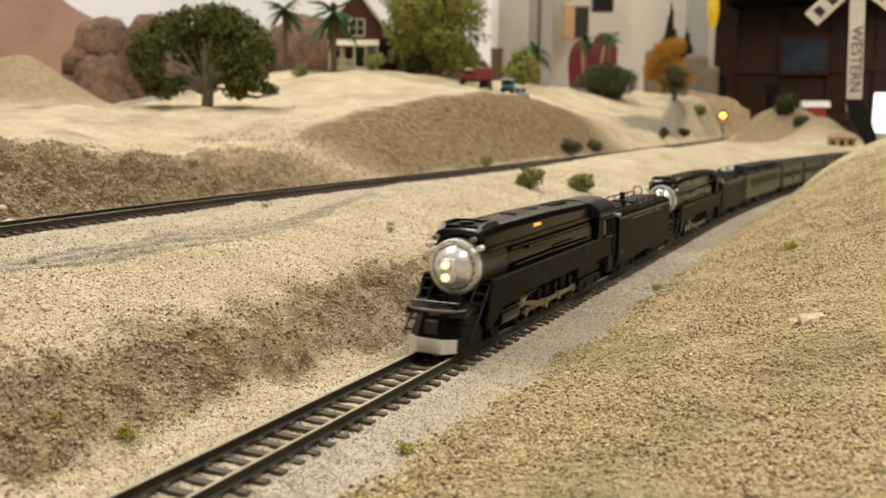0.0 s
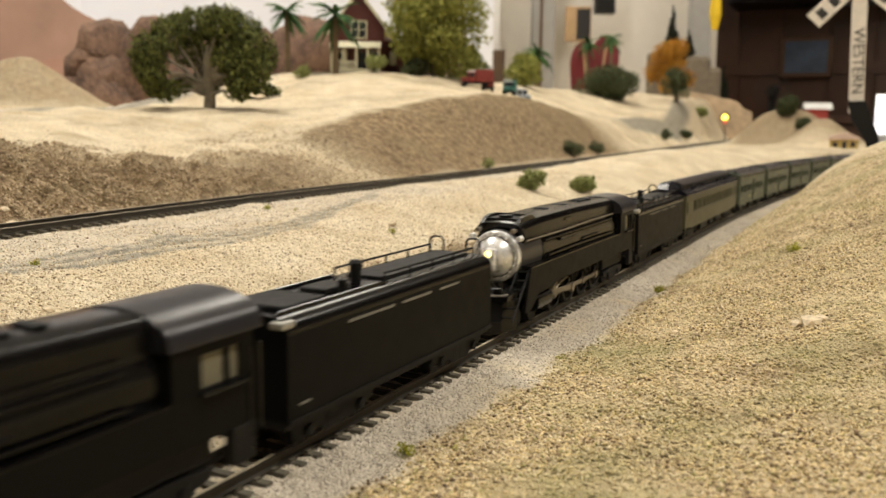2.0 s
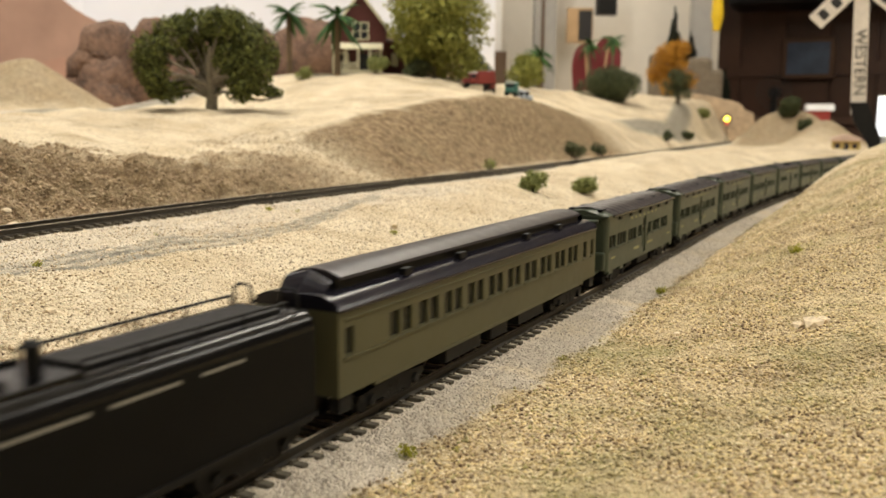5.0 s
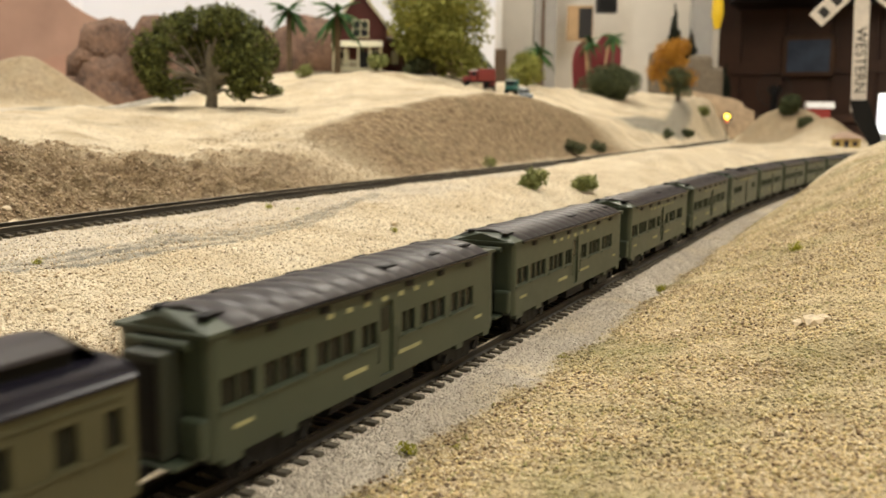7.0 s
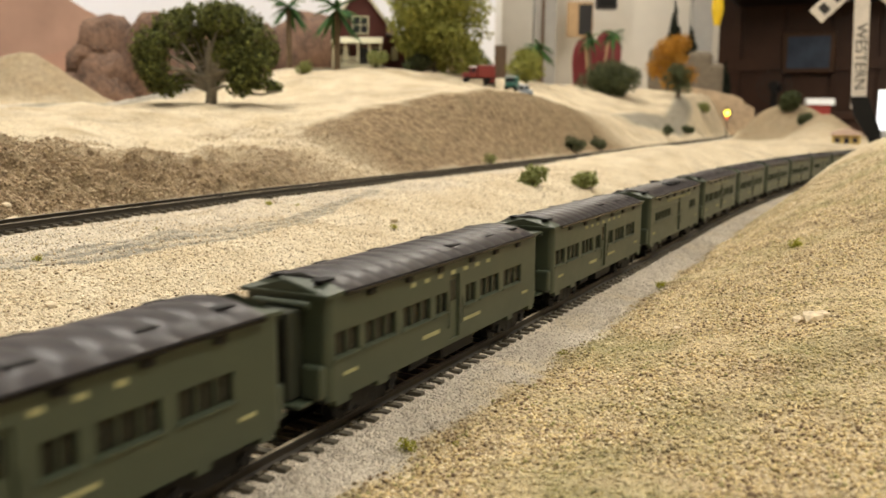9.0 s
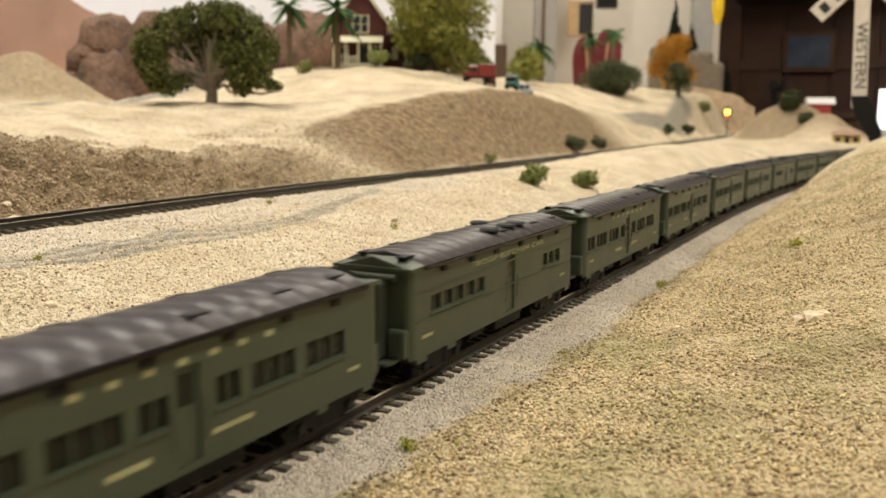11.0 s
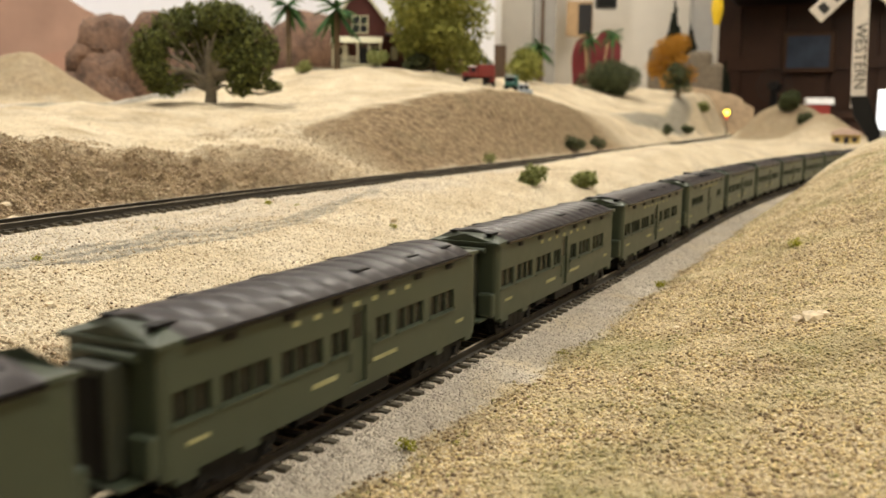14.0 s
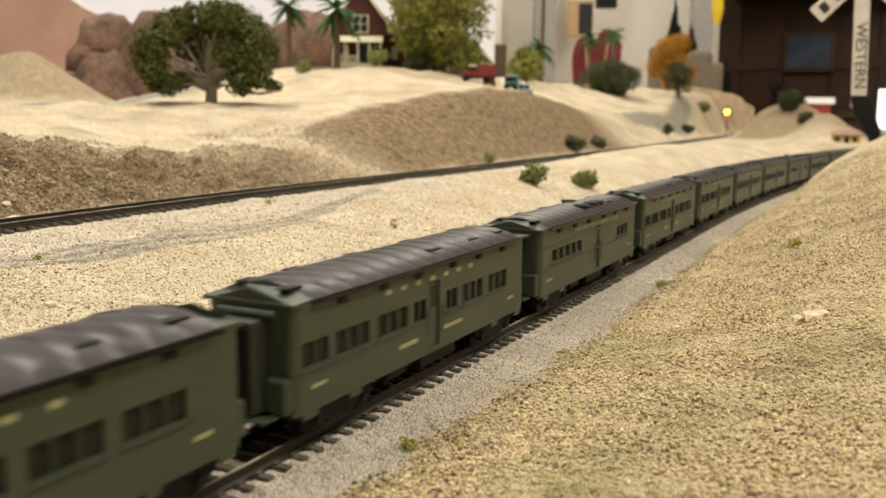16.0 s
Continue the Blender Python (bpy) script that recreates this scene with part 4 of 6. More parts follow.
    again(e.children[-1], Matrix.Translation((-0.007, 0, 0)))
    # frame and wheels
    bm = boxed(-0.0032, 0.0032, -0.050, 0.048, 0.0035, 0.0125)
    box(bm, -0.0058, 0.0058, -0.045, 0.036, 0.0118, 0.0150)
    part("frame", bm, UNDER, e, "black locomotive frame")
    axles = (-0.0185, -0.0053, 0.0079, 0.0211)
    drv = None
    for y in axles:
        m = Matrix.Translation((0, y, 0.00635))
        if drv is None:
            drv = part("driving_wheelset", driver_pair(), UNDER, e, "spoked driving wheelset", m)
            o = drv
        else:
            o = again(drv, m)
        SPIN.append((o, "wheel", y))
    for sx in (-1, 1):
        bm = boxed(*sorted((sx * 0.0069, sx * 0.0076)), axles[0] - 0.0016, axles[3] + 0.0016, -0.0006, 0.0006, bevel=0.0002)
        for y in axles:
            cyl(bm, (sx * 0.0068, y, 0), (sx * 0.0079, y, 0), 0.0012, seg=12)
        o = part("side_rod", bm, ROD, e, "bright side rod")
        SPIN.append((o, "rod", 0.0))
        bm = extrude_side(bmesh.new(), *sorted((sx * 0.0078, sx * 0.0084)), [(-0.0188, -0.0005), (0.0, -0.0008), (0.0, 0.0008), (-0.0188, 0.0005)])
        cyl(bm, (sx * 0.0076, 0, 0), (sx * 0.0088, 0, 0), 0.0013, seg=12)
        cyl(bm, (sx * 0.0076, -0.0188, 0), (sx * 0.0086, -0.0188, 0), 0.0009, seg=10)
        o = part("main_rod", recalc(bm), ROD, e, "bright main rod")
        SPIN.append((o, "main", axles[1]))
        bm = bmesh.new()
        tube(bm, [(sx * 0.0084, -0.0235, 0.0066), (sx * 0.0084, -0.0195, 0.0088), (sx * 0.0084, -0.0130, 0.0092)], 0.0003, 6)
        part("valve_gear", bm, ROD, e, "bright valve gear links")
    for y in (-0.0462, -0.0352):
        part("wheelset", wheel_pair(0.0029), UNDER, e, "", Matrix.Translation((0, y, 0.0029)))
    truck(e, 0.0385, 0.011, 0.0032, 0.022, "trailing_truck")
    # cab with open window, arched roof and ash pan below
    z0, z1 = 0.0098, 0.0243
    bm = bmesh.new()
    for sx in (-1, 1):
        holed(bm, sx * 0.0094, 0.0405, 0.0572, z0, z1, [(0.0462, 0.0512, 0.0172, 0.0222), (0.0520, 0.0542, 0.0172, 0.0222)], sx * 0.0006)
    bm.faces.new([bm.verts.new((x, 0.0405, z)) for x, z in ((-0.0094, z0), (0.0094, z0), (0.0094, z1), (0, 0.0278), (-0.0094, z1))])
    part("cab", recalc(bm), SKIRT, e, "black cab with side windows")
    for sx in (-1, 1):
        for ya, yb in ((0.0462, 0.0512), (0.0520, 0.0542)):
            # Opaque cream pane: the light in the cab window is put into its colour.
            part("cab_window", boxed(*sorted((sx * 0.0086, sx * 0.0088)), ya, yb, 0.0172, 0.0222), CAB_PANE_LIGHT, e, "cab window pane, its light painted cream")
        bm = boxed(*sorted((sx * 0.0094, sx * 0.0104)), 0.0455, 0.0548, 0.0164, 0.0170, bevel=0.0002)
        part("arm_rest", bm, TENDER, e)
        bm = bmesh.new()
        for y in (0.0562, 0.0585):
            cyl(bm, (sx * 0.0096, y, 0.0080), (sx * 0.0096, y, 0.0215), 0.0002, seg=6)
        part("grab_rail", bm, TENDER, e)
        part("cab_steps", boxed(*sorted((sx * 0.0080, sx * 0.0096)), 0.0520, 0.0572, 0.0040, 0.0098, bevel=0.0003), UNDER, e)
    roofp = []
    for k in range(13):
        a = math.pi * k / 12
        roofp.append((-0.0100 * math.cos(a), 0.0238 + 0.0054 * math.sin(a) ** 0.8))
    roofp += [(0.0093, 0.0236), (-0.0093, 0.0236)]
    part("cab_roof", recalc(extrude(bmesh.new(), roofp, 0.0398, 0.0588)), CAB_ROOF, e, "arched satin cab roof", soft=True)
    part("ash_pan", boxed(-0.0075, 0.0075, 0.026, 0.050, 0.0055, 0.0112, bevel=0.0006), UNDER, e)
    part("backhead", boxed(-0.0070, 0.0070, 0.0372, 0.0400, 0.0105, 0.0230, bevel=0.001), UNDER, e)
    return e


def driver_pair():
    bm = bmesh.new()
    cyl(bm, (-0.0055, 0, 0), (0.0055, 0, 0), 0.0009, seg=8)
    for sx in (-1, 1):
        for k in range(14):
            a = 2 * math.pi * k / 14
            cyl(bm, (sx * 0.0056, 0.0012 * math.cos(a), 0.0012 * math.sin(a)), (sx * 0.0056, 0.0053 * math.cos(a), 0.0053 * math.sin(a)), 0.0004, seg=4)
        n = 28
        ro = [[bm.verts.new((sx * x, r * math.cos(2 * math.pi * k / n), r * math.sin(2 * math.pi * k / n))) for k in range(n)]
              for x, r in ((0.0042, 0.0052), (0.0042, 0.0068), (0.0047, 0.0063), (0.0064, 0.00625), (0.0064, 0.0052))]
        for a, b in zip(ro, ro[1:] + ro[:1]):
            for i in range(n):
                bm.faces.new((a[i], a[(i + 1) % n], b[(i + 1) % n], b[i]))
        cyl(bm, (sx * 0.0050, 0, 0), (sx * 0.0066, 0, 0), 0.0014, seg=12)
        cyl(bm, (sx * 0.0050, 0, -0.0026), (sx * 0.0068, 0, -0.0026), 0.0010, seg=10)
        box(bm, *sorted((sx * 0.0052, sx * 0.0062)), -0.0030, 0.0030, 0.0032, 0.0050)
    return recalc(bm)


def tender():
    """A long rectangular oil tender with a railed deck."""
    t = thing("tender", "black rectangular oil tender with railed deck and hatches", "tender", "engines of the train")
    half, w = 0.0395, 0.0092
    prof = [(-w, 0.0062), (w, 0.0062), (w, 0.0205), (w * 0.985, 0.0214), (w * 0.94, 0.0222), (w * 0.86, 0.0229), (w * 0.76, 0.0233), (w * 0.66, 0.0234), (-w * 0.66, 0.0234), (-w * 0.76, 0.0233), (-w * 0.86, 0.0229), (-w * 0.94, 0.0222), (-w * 0.985, 0.0214), (-w, 0.0205)]
    tank = part("tank", recalc(extrude(bmesh.new(), prof, -half, half)), SKIRT, t, "matt black tank with glossy rounded top", soft=True)
    tank.data.materials.append(BLACK)
    for f in tank.data.polygons:
        f.material_index = 1 if f.normal.z > 0.12 else 0
    for sx in (-1, 1):
        bm = boxed(*sorted((sx * (w - 0.0032), sx * (w - 0.0026))), -0.0385, -0.004, 0.0230, 0.0240, bevel=0.0003)
        part("coaming", bm, TENDER, t)
        part("front_corner", boxed(*sorted((sx * 0.0062, sx * 0.0092)), -0.0405, -0.0372, 0.0215, 0.0228, bevel=0.0004), SILVER_DULL, t, "dull silver front corner plate")
        bm = bmesh.new()
        tube(bm, [(sx * 0.0058, y, 0.0252) for y in (-0.004, 0.010, 0.024, 0.0365)], 0.00025, 6)
        for y in (-0.004, 0.006, 0.016, 0.026, 0.0365):
            cyl(bm, (sx * 0.0058, y, 0.0232), (sx * 0.0058, y, 0.0252), 0.00022, seg=6)
        part("deck_rail", bm, UNDER, t, "black deck handrail")
        bars(t, sx, w, [(-0.022, -0.006, 0.0193, 0.0198), (-0.003, 0.009, 0.0193, 0.0198), (0.013, 0.022, 0.0193, 0.0198), (-0.0365, -0.0335, 0.0085, 0.0089)], LETTER_GREY, "faint grey lettering bars")
        part("sill", boxed(*sorted((sx * (w - 0.001), sx * (w + 0.0003))), -half, half, 0.0058, 0.0066), UNDER, t)
    for y0, y1, xa in ((-0.036, -0.024, 0.0058), (-0.020, -0.012, 0.003)):
        part("hatch", boxed(-xa, xa, y0, y1, 0.0232, 0.0243, bevel=0.0004), UNDER, t, "black tank hatch")
    part("vent_post", cyl(bmesh.new(), (0.001, -0.007, 0.0232), (0.001, -0.007, 0.0272), 0.0011, seg=12), UNDER, t, "black upright vent post")
    part("post_cap", cyl(bmesh.new(), (0.001, -0.007, 0.0272), (0.001, -0.007, 0.0278), 0.0014, 0.0009, seg=12), UNDER, t)
    part("side_vent", cyl(bmesh.new(), (0.004, -0.016, 0.0232), (0.004, -0.016, 0.0256), 0.0009, seg=10), UNDER, t)
    part("walkway", boxed(-0.0042, 0.0042, -0.002, 0.037, 0.0233, 0.0239), UNDER, t)
    bm = bmesh.new()
    for sx in (-1, 1):
        hoop = [(sx * 0.0048 - 0.0018, 0.0385, 0.0230), (sx * 0.0048 - 0.0018, 0.0385, 0.0262), (sx * 0.0048 - 0.0010, 0.0385, 0.0270), (sx * 0.0048 + 0.0010, 0.0385, 0.0270), (sx * 0.0048 + 0.0018, 0.0385, 0.0262), (sx * 0.0048 + 0.0018, 0.0385, 0.0230)]
        tube(bm, hoop, 0.00024, 6)
    part("ladder_hoop", bm, UNDER, t, "black ladder hoops")
    bm = bmesh.new()
    for x in (0.0035, 0.0065):
        cyl(bm, (x, half + 0.0008, 0.006), (x, half + 0.0008, 0.0225), 0.0002, seg=6)
    for k in range(7):
        cyl(bm, (0.0035, half + 0.0008, 0.0075 + 0.0022 * k), (0.0065, half + 0.0008, 0.0075 + 0.0022 * k), 0.00018, seg=6)
    part("rear_ladder", bm, UNDER, t)
    part("rear_lamp", cyl(bmesh.new(), (0, half, 0.0215), (0, half + 0.0016, 0.0215), 0.0012, seg=12), UNDER, t)
    for y in (-0.024, 0.025):
        truck(t, y, 0.016, 0.0026, 0.025)
    coupler(t, half, 1)
    part("drawbar", boxed(-0.001, 0.001, -half - 0.006, -half, 0.0045, 0.0055), UNDER, t)
    part("underframe", boxed(-0.0085, 0.0085, -half, half, 0.0048, 0.0063), UNDER, t)
    return t


SMOKEBOX = mat("graphite_smokebox", (0.055, 0.052, 0.05), 0.42, 0.2, 400, 0.2, 0.1, 0.0001)
CYL_GREY = mat("worn_grey_metal", (0.20, 0.18, 0.155), 0.45, 0.4, 400, 0.3, 0.1, 0.0001)
WHITE_SILVER = mat("white_silver_paint", (0.74, 0.72, 0.66), 0.4, 0.1, 500, 0.15, 0.1, 0.0001)
RED_DARK = mat("dull_red_plate", (0.16, 0.03, 0.02), 0.5, 0, 400, 0.2, 0.05, 0.0001)
CAB_ROOF = mat("satin_cab_roof", (0.014, 0.013, 0.016), 0.32, 0, 300, 0.25, 0.06, 0.0001)
SILVER_DULL = mat("dull_silver_paint", (0.34, 0.33, 0.29), 0.45, 0.3, 400, 0.2, 0.1, 0.0001)

for k in (0.0, 0.2155):
    TRAIN.append((engine(k > 0), -0.5275 + k, 0.022))
    TRAIN.append((tender(), -0.4222 + k, 0.0245))
TRAIN.append((coach(), -0.0868, 0.052))
sleeper, kitchen = troop_car(False), troop_car(True)
for n in range(23):
    src = kitchen if n % 5 == 4 else sleeper
    car = src if n in (0, 4) else copy_thing(src, Matrix.Identity(4))
    TRAIN.append((car, n * PITCH + 0.04875, 0.0335))


def pose_on(s, half):
    a, b = frame_at(s - half).translation, frame_at(s + half).translation
    w = b - a
    return Matrix.Translation((a + b) / 2) @ Euler((math.atan2(w.z, w.xy.length), 0, -math.atan2(w.x, w.y))).to_matrix().to_4x4()


def motions():
    """The train runs at an even speed; driving wheels turn and rods swing with it."""
    for ob, off, half in TRAIN:
        walk(ob, [(t, pose_on(D0 - SPEED * t + off, half)) for t in np.arange(0, 16.01, 0.5)])
    crank, wr = 0.0026, 0.00635
    for ob, kind, y in SPIN:
        rows = []
        for t in np.arange(0, 16.01, 0.1):
            a = SPEED * t / wr
            cy, cz = crank * math.sin(a), -crank * math.cos(a)
            if kind == "wheel":
                m = Matrix.Translation((0, y, wr)) @ Euler((a, 0, 0)).to_matrix().to_4x4()
            elif kind == "rod":
                m = Matrix.Translation((0, cy, wr + cz))
            else:
                tilt = math.asin((0.0070 - wr - cz) / 0.0188)
                m = Matrix.Translation((0, y + cy, wr + cz)) @ Euler((-tilt, 0, 0)).to_matrix().to_4x4()
            rows.append((t, m))
        walk(ob, rows)

# ---- plants ----


def leaf_mat(name, dark, light, rough=0.8):
    m, n, l, p = tree_of(name)
    geo = n.new("ShaderNodeNewGeometry")
    mix = n.new("ShaderNodeMix")
    mix.data_type = "RGBA"
    mix.inputs["A"].default_value, mix.inputs["B"].default_value = (*dark, 1), (*light, 1)
    l.new(geo.outputs["Random Per Island"], mix.inputs["Factor"])
    l.new(mix.outputs["Result"], p.inputs["Base Color"])
    p.inputs["Roughness"].default_value = rough
    p.inputs["Specular IOR Level"].default_value = 0.2
    return m


LEAF_OAK = leaf_mat("olive_green_foliage", (0.018, 0.026, 0.008), (0.20, 0.215, 0.055))
LEAF_DARK = leaf_mat("dark_olive_foliage", (0.026, 0.034, 0.015), (0.12, 0.135, 0.06))
LEAF_LIME = leaf_mat("yellow_green_foliage", (0.13, 0.14, 0.026), (0.37, 0.37, 0.09))
LEAF_GOLD = leaf_mat("autumn_orange_foliage", (0.28, 0.12, 0.015), (0.60, 0.31, 0.04))
LEAF_PALM = leaf_mat("palm_green", (0.02, 0.06, 0.02), (0.07, 0.15, 0.04))
LEAF_FIR = leaf_mat("black_green_fir", (0.008, 0.011, 0.008), (0.03, 0.035, 0.02))
SHRUB = leaf_mat("sage_shrub", (0.12, 0.14, 0.04), (0.36, 0.38, 0.14))
TUFT = leaf_mat("bright_yellow_tuft", (0.22, 0.22, 0.015), (0.46, 0.44, 0.05))
PALEBARK = mat("pale_grey_bark", (0.25, 0.22, 0.165), 0.9, 0, 500, 0.4, 0.5, 0.0008)
BARK = mat("grey_brown_bark", (0.20, 0.165, 0.12), 0.9, 0, 500, 0.4, 0.5, 0.0008)
PALM_BARK = mat("palm_bark", (0.17, 0.12, 0.07), 0.9, 0, 500, 0.4, 0.5, 0.0008)


def leaves(name, clumps, per, size, material, parent, seed, label=""):
    """A crown of many small leaves on the shells of clumps (x, y, z, rx, rz), with gaps between them."""
    rng = np.random.RandomState(seed)
    pts, nor = [], []
    for x, y, z, rx, rz in clumps:
        k = max(8, int(per * (rx * rz) / 0.0002))
        v = rng.normal(size=(k, 3))
        v /= np.linalg.norm(v, axis=1)[:, None]
        r = (0.55 + 0.5 * rng.rand(k) ** 0.6)[:, None]
        lump = 1 + 0.22 * np.sin(v[:, :1] * 7 + seed) * np.cos(v[:, 2:] * 6 + v[:, 1:2] * 5)
        pts.append(np.array([x, y, z]) + v * r * lump * np.array([rx, rx, rz]))
        nor.append(v)
    pts, nor = np.concatenate(pts), np.concatenate(nor)
    k = len(pts)
    a = rng.normal(size=(k, 3))
    a /= np.linalg.norm(a, axis=1)[:, None]
    b = np.cross(a, nor + 0.6 * rng.normal(size=(k, 3)))
    b /= np.linalg.norm(b, axis=1)[:, None] + 1e-9
    s = (size * (0.6 + 0.8 * rng.rand(k)))[:, None]
    c = np.cross(a, b)
    co = np.stack([pts - a * s, pts - b * s * 0.55 + c * s * 0.25, pts + a * s, pts + b * s * 0.55 + c * s * 0.25], 1).reshape(-1, 3)
    me = raw_mesh(name, co, np.arange(4 * k).reshape(-1, 4))
    me.materials.append(material)
    o = new(name, me)
    o.parent = parent
    if label:
        o["label"] = label
    return o


def limb(bm, pts, radii, seg=7):
    for (a, ra), (b, rb) in zip(zip(pts, radii), list(zip(pts, radii))[1:]):
        cyl(bm, a, b, ra, rb, seg)


def on_land(x, y, sink=0.001):
    return float(height(x, y)) - sink


def tree(x, y, tall, wide, material, label, seed, clumps=14, per=260, leaf=0.0016, low=0.18, trunk=0.003, tight=0.30, z=None):
    t = thing("tree", label, "model tree", place=Matrix.Translation((x, y, on_land(x, y) if z is None else z)))
    rng = random.Random(seed)
    cs = []
    for k in range(clumps):
        a, r = rng.uniform(0, 6.28), wide * 0.5 * (1 - tight) * math.sqrt(rng.random())
        f = k / (clumps - 1)
        zz = tall * (low + 0.10 + (0.78 - low) * f)
        sq = math.sqrt(max(0.1, 1 - (2 * f - 0.85) ** 2 * 0.75))
        rr = wide * tight * rng.uniform(0.5, 0.8)
        cs.append((r * sq * math.cos(a), r * sq * math.sin(a), zz, rr, rr * rng.uniform(0.6, 0.85)))
    bm = bmesh.new()
    limb(bm, [(0, 0, -0.002), (0.001, 0, tall * 0.2), (-0.001, 0.001, tall * 0.45), (0.0, 0, tall * 0.75)], [trunk * 1.2, trunk, trunk * 0.7, trunk * 0.25])
    for c in cs[::2]:
        h = tall * rng.uniform(0.18, 0.42)
        limb(bm, [(0, 0, h), (c[0] * 0.5, c[1] * 0.5, (h + c[2]) / 2 + 0.002), (c[0], c[1], c[2])], [trunk * 0.5, trunk * 0.34, trunk * 0.12], 6)
    part("trunk", bm, BARK, t, "grey-brown trunk with bare limbs")
    leaves("crown", cs, per, leaf, material, t, seed)
    return t


def conifer(x, y, z, tall, wide, seed, label):
    t = thing("tree", label, "model tree", place=Matrix.Translation((x, y, z)))
    rng = random.Random(seed)
    part("trunk", cyl(bmesh.new(), (0, 0, -0.005), (0, 0, tall * 0.95), wide * 0.06, wide * 0.015, 7), BARK, t)
    cs = []
    for k in range(14):
        f = k / 13
        r = wide * 0.5 * (1 - f) ** 0.8 + 0.002
        for q in range(4 if f < 0.7 else 2):
            a = rng.uniform(0, 6.28)
            cs.append((0.5 * r * math.cos(a), 0.5 * r * math.sin(a), tall * (0.10 + 0.87 * f), r * 0.62, tall * 0.05))
    leaves("crown", cs, 420, 0.003, LEAF_FIR, t, seed)
    return t


def palm(x, y, z, tall, spread, seed, label):
    t = thing("palm_tree", label, "palm tree", "palms by the house", place=Matrix.Translation((x, y, z)))
    rng = random.Random(seed)
    bm = bmesh.new()
    n = 12
    for k in range(n):
        z0, z1 = tall * k / n, tall * (k + 1) / n
        cyl(bm, (0, 0, z0), (0, 0, z1), 0.0042 - 0.0012 * k / n, 0.0034 - 0.0012 * k / n, 9)
    part("trunk", bm, PALM_BARK, t, "ringed palm trunk")
    bm = bmesh.new()
    for k in range(34):
        a, up = rng.uniform(0, 6.28), rng.uniform(-0.9, 1.1)
        L = spread * rng.uniform(0.75, 1.0)
        prev = None
        for i in range(7):
            f = i / 6
            r, h = L * f * math.cos(up * (1 - f)), L * (math.sin(up) * f - 0.55 * f * f)
            w = 0.0030 * math.sin(math.pi * min(1, f * 0.9 + 0.12))
            c = Vector((r * math.cos(a), r * math.sin(a), tall + h))
            d = Vector((-math.sin(a), math.cos(a), 0)) * w
            row = (bm.verts.new(c - d - Vector((0, 0, w * 0.6))), bm.verts.new(c), bm.verts.new(c + d - Vector((0, 0, w * 0.6))))
            if prev:
                bm.faces.new((prev[0], prev[1], row[1], row[0]))
                bm.faces.new((prev[1], prev[2], row[2], row[1]))
            prev = row
    part("fronds", bm, LEAF_PALM, t, "drooping green fronds")
    return t


def shrub(x, y, size, material, label, seed, group="shrubs on the sand", per=900, leaf=None, z=None):
    t = thing("shrub", label, "model shrub", group, place=Matrix.Translation((x, y, on_land(x, y, 0.0005) if z is None else z)))
    rng = random.Random(seed)
    cs = [(rng.uniform(-0.3, 0.3) * size, rng.uniform(-0.3, 0.3) * size, size * rng.uniform(0.22, 0.6), size * rng.uniform(0.24, 0.36), size * rng.uniform(0.2, 0.3)) for _ in range(6)]
    bm = bmesh.new()
    for c in cs:
        limb(bm, [(0, 0, -0.001), (c[0] * 0.6, c[1] * 0.6, c[2] * 0.5), (c[0], c[1], c[2])], [size * 0.035, size * 0.025, size * 0.012], 5)
    part("twigs", bm, BARK, t)
    leaves("foliage", cs, per, leaf or size * 0.06, material, t, seed)
    return t


oak_x, oak_y = -0.384, 0.533
oak = thing("tree", "broad olive-green oak with bare lower limbs on the hill", "model tree", place=Matrix.Translation((oak_x, oak_y, on_land(oak_x, oak_y))))
rx = Vector((0.885, 0.466, 0))
OAK = ((-52, 33, 10, 14), (0, 30, 12, 12), (36, 22, 13, 9), (-46, 14, 8, 6), (-47, 42, 15, 13), (-44, 26, 11, 12), (-34, 54, 14, 13), (-30, 20, 10, 8), (-16, 62, 16, 13), (-4, 50, 13, 12), (4, 66, 14, 10), (16, 62, 15, 12), (30, 58, 16, 12),
       (43, 46, 15, 14), (38, 32, 14, 12), (50, 28, 11, 11), (24, 38, 14, 12), (26, 20, 11, 9), (45, 17, 10, 5), (-20, 42, 12, 11), (10, 46, 12, 11), (57, 14, 6, 4), (32, 13, 10, 7), (-34, 14, 10, 8), (-52, 20, 9, 8), (52, 40, 9, 9), (-30, 66, 9, 6), (20, 70, 8, 5))
cs = []
rng = random.Random(4)
for a, h, r, v in OAK:
    side = rng.uniform(-0.022, 0.022) if abs(a) > 18 or h > 52 else 0.014
    p_ = rx * (a * 0.84 * MM) + Vector((-0.466, 0.885, 0)) * side
    cs.append((p_.x, p_.y, h * 1.06 * MM, r * 0.98 * MM, v * 1.02 * MM))
bm = bmesh.new()
limb(bm, [(0, 0, -0.003), (0.0015, 0.0005, 0.014), (0.0, 0.0, 0.030), (0.001, 0, 0.050)], [0.0050, 0.0040, 0.0033, 0.0016], 9)
for c in cs:
    h0 = rng.uniform(0.010, 0.032)
    limb(bm, [(0, 0, h0), (c[0] * 0.45, c[1] * 0.45, (h0 + c[2]) / 2 + 0.003), (c[0] * 0.95, c[1] * 0.95, c[2])], [0.0018, 0.0012, 0.0004], 6)
limb(bm, [(0.02, 0.01, 0.013), (0.034, 0.018, 0.009), (0.050, 0.026, 0.012)], [0.0012, 0.001, 0.0005], 6)
part("trunk", bm, PALEBARK, oak, "pale grey-brown trunk and limbs")
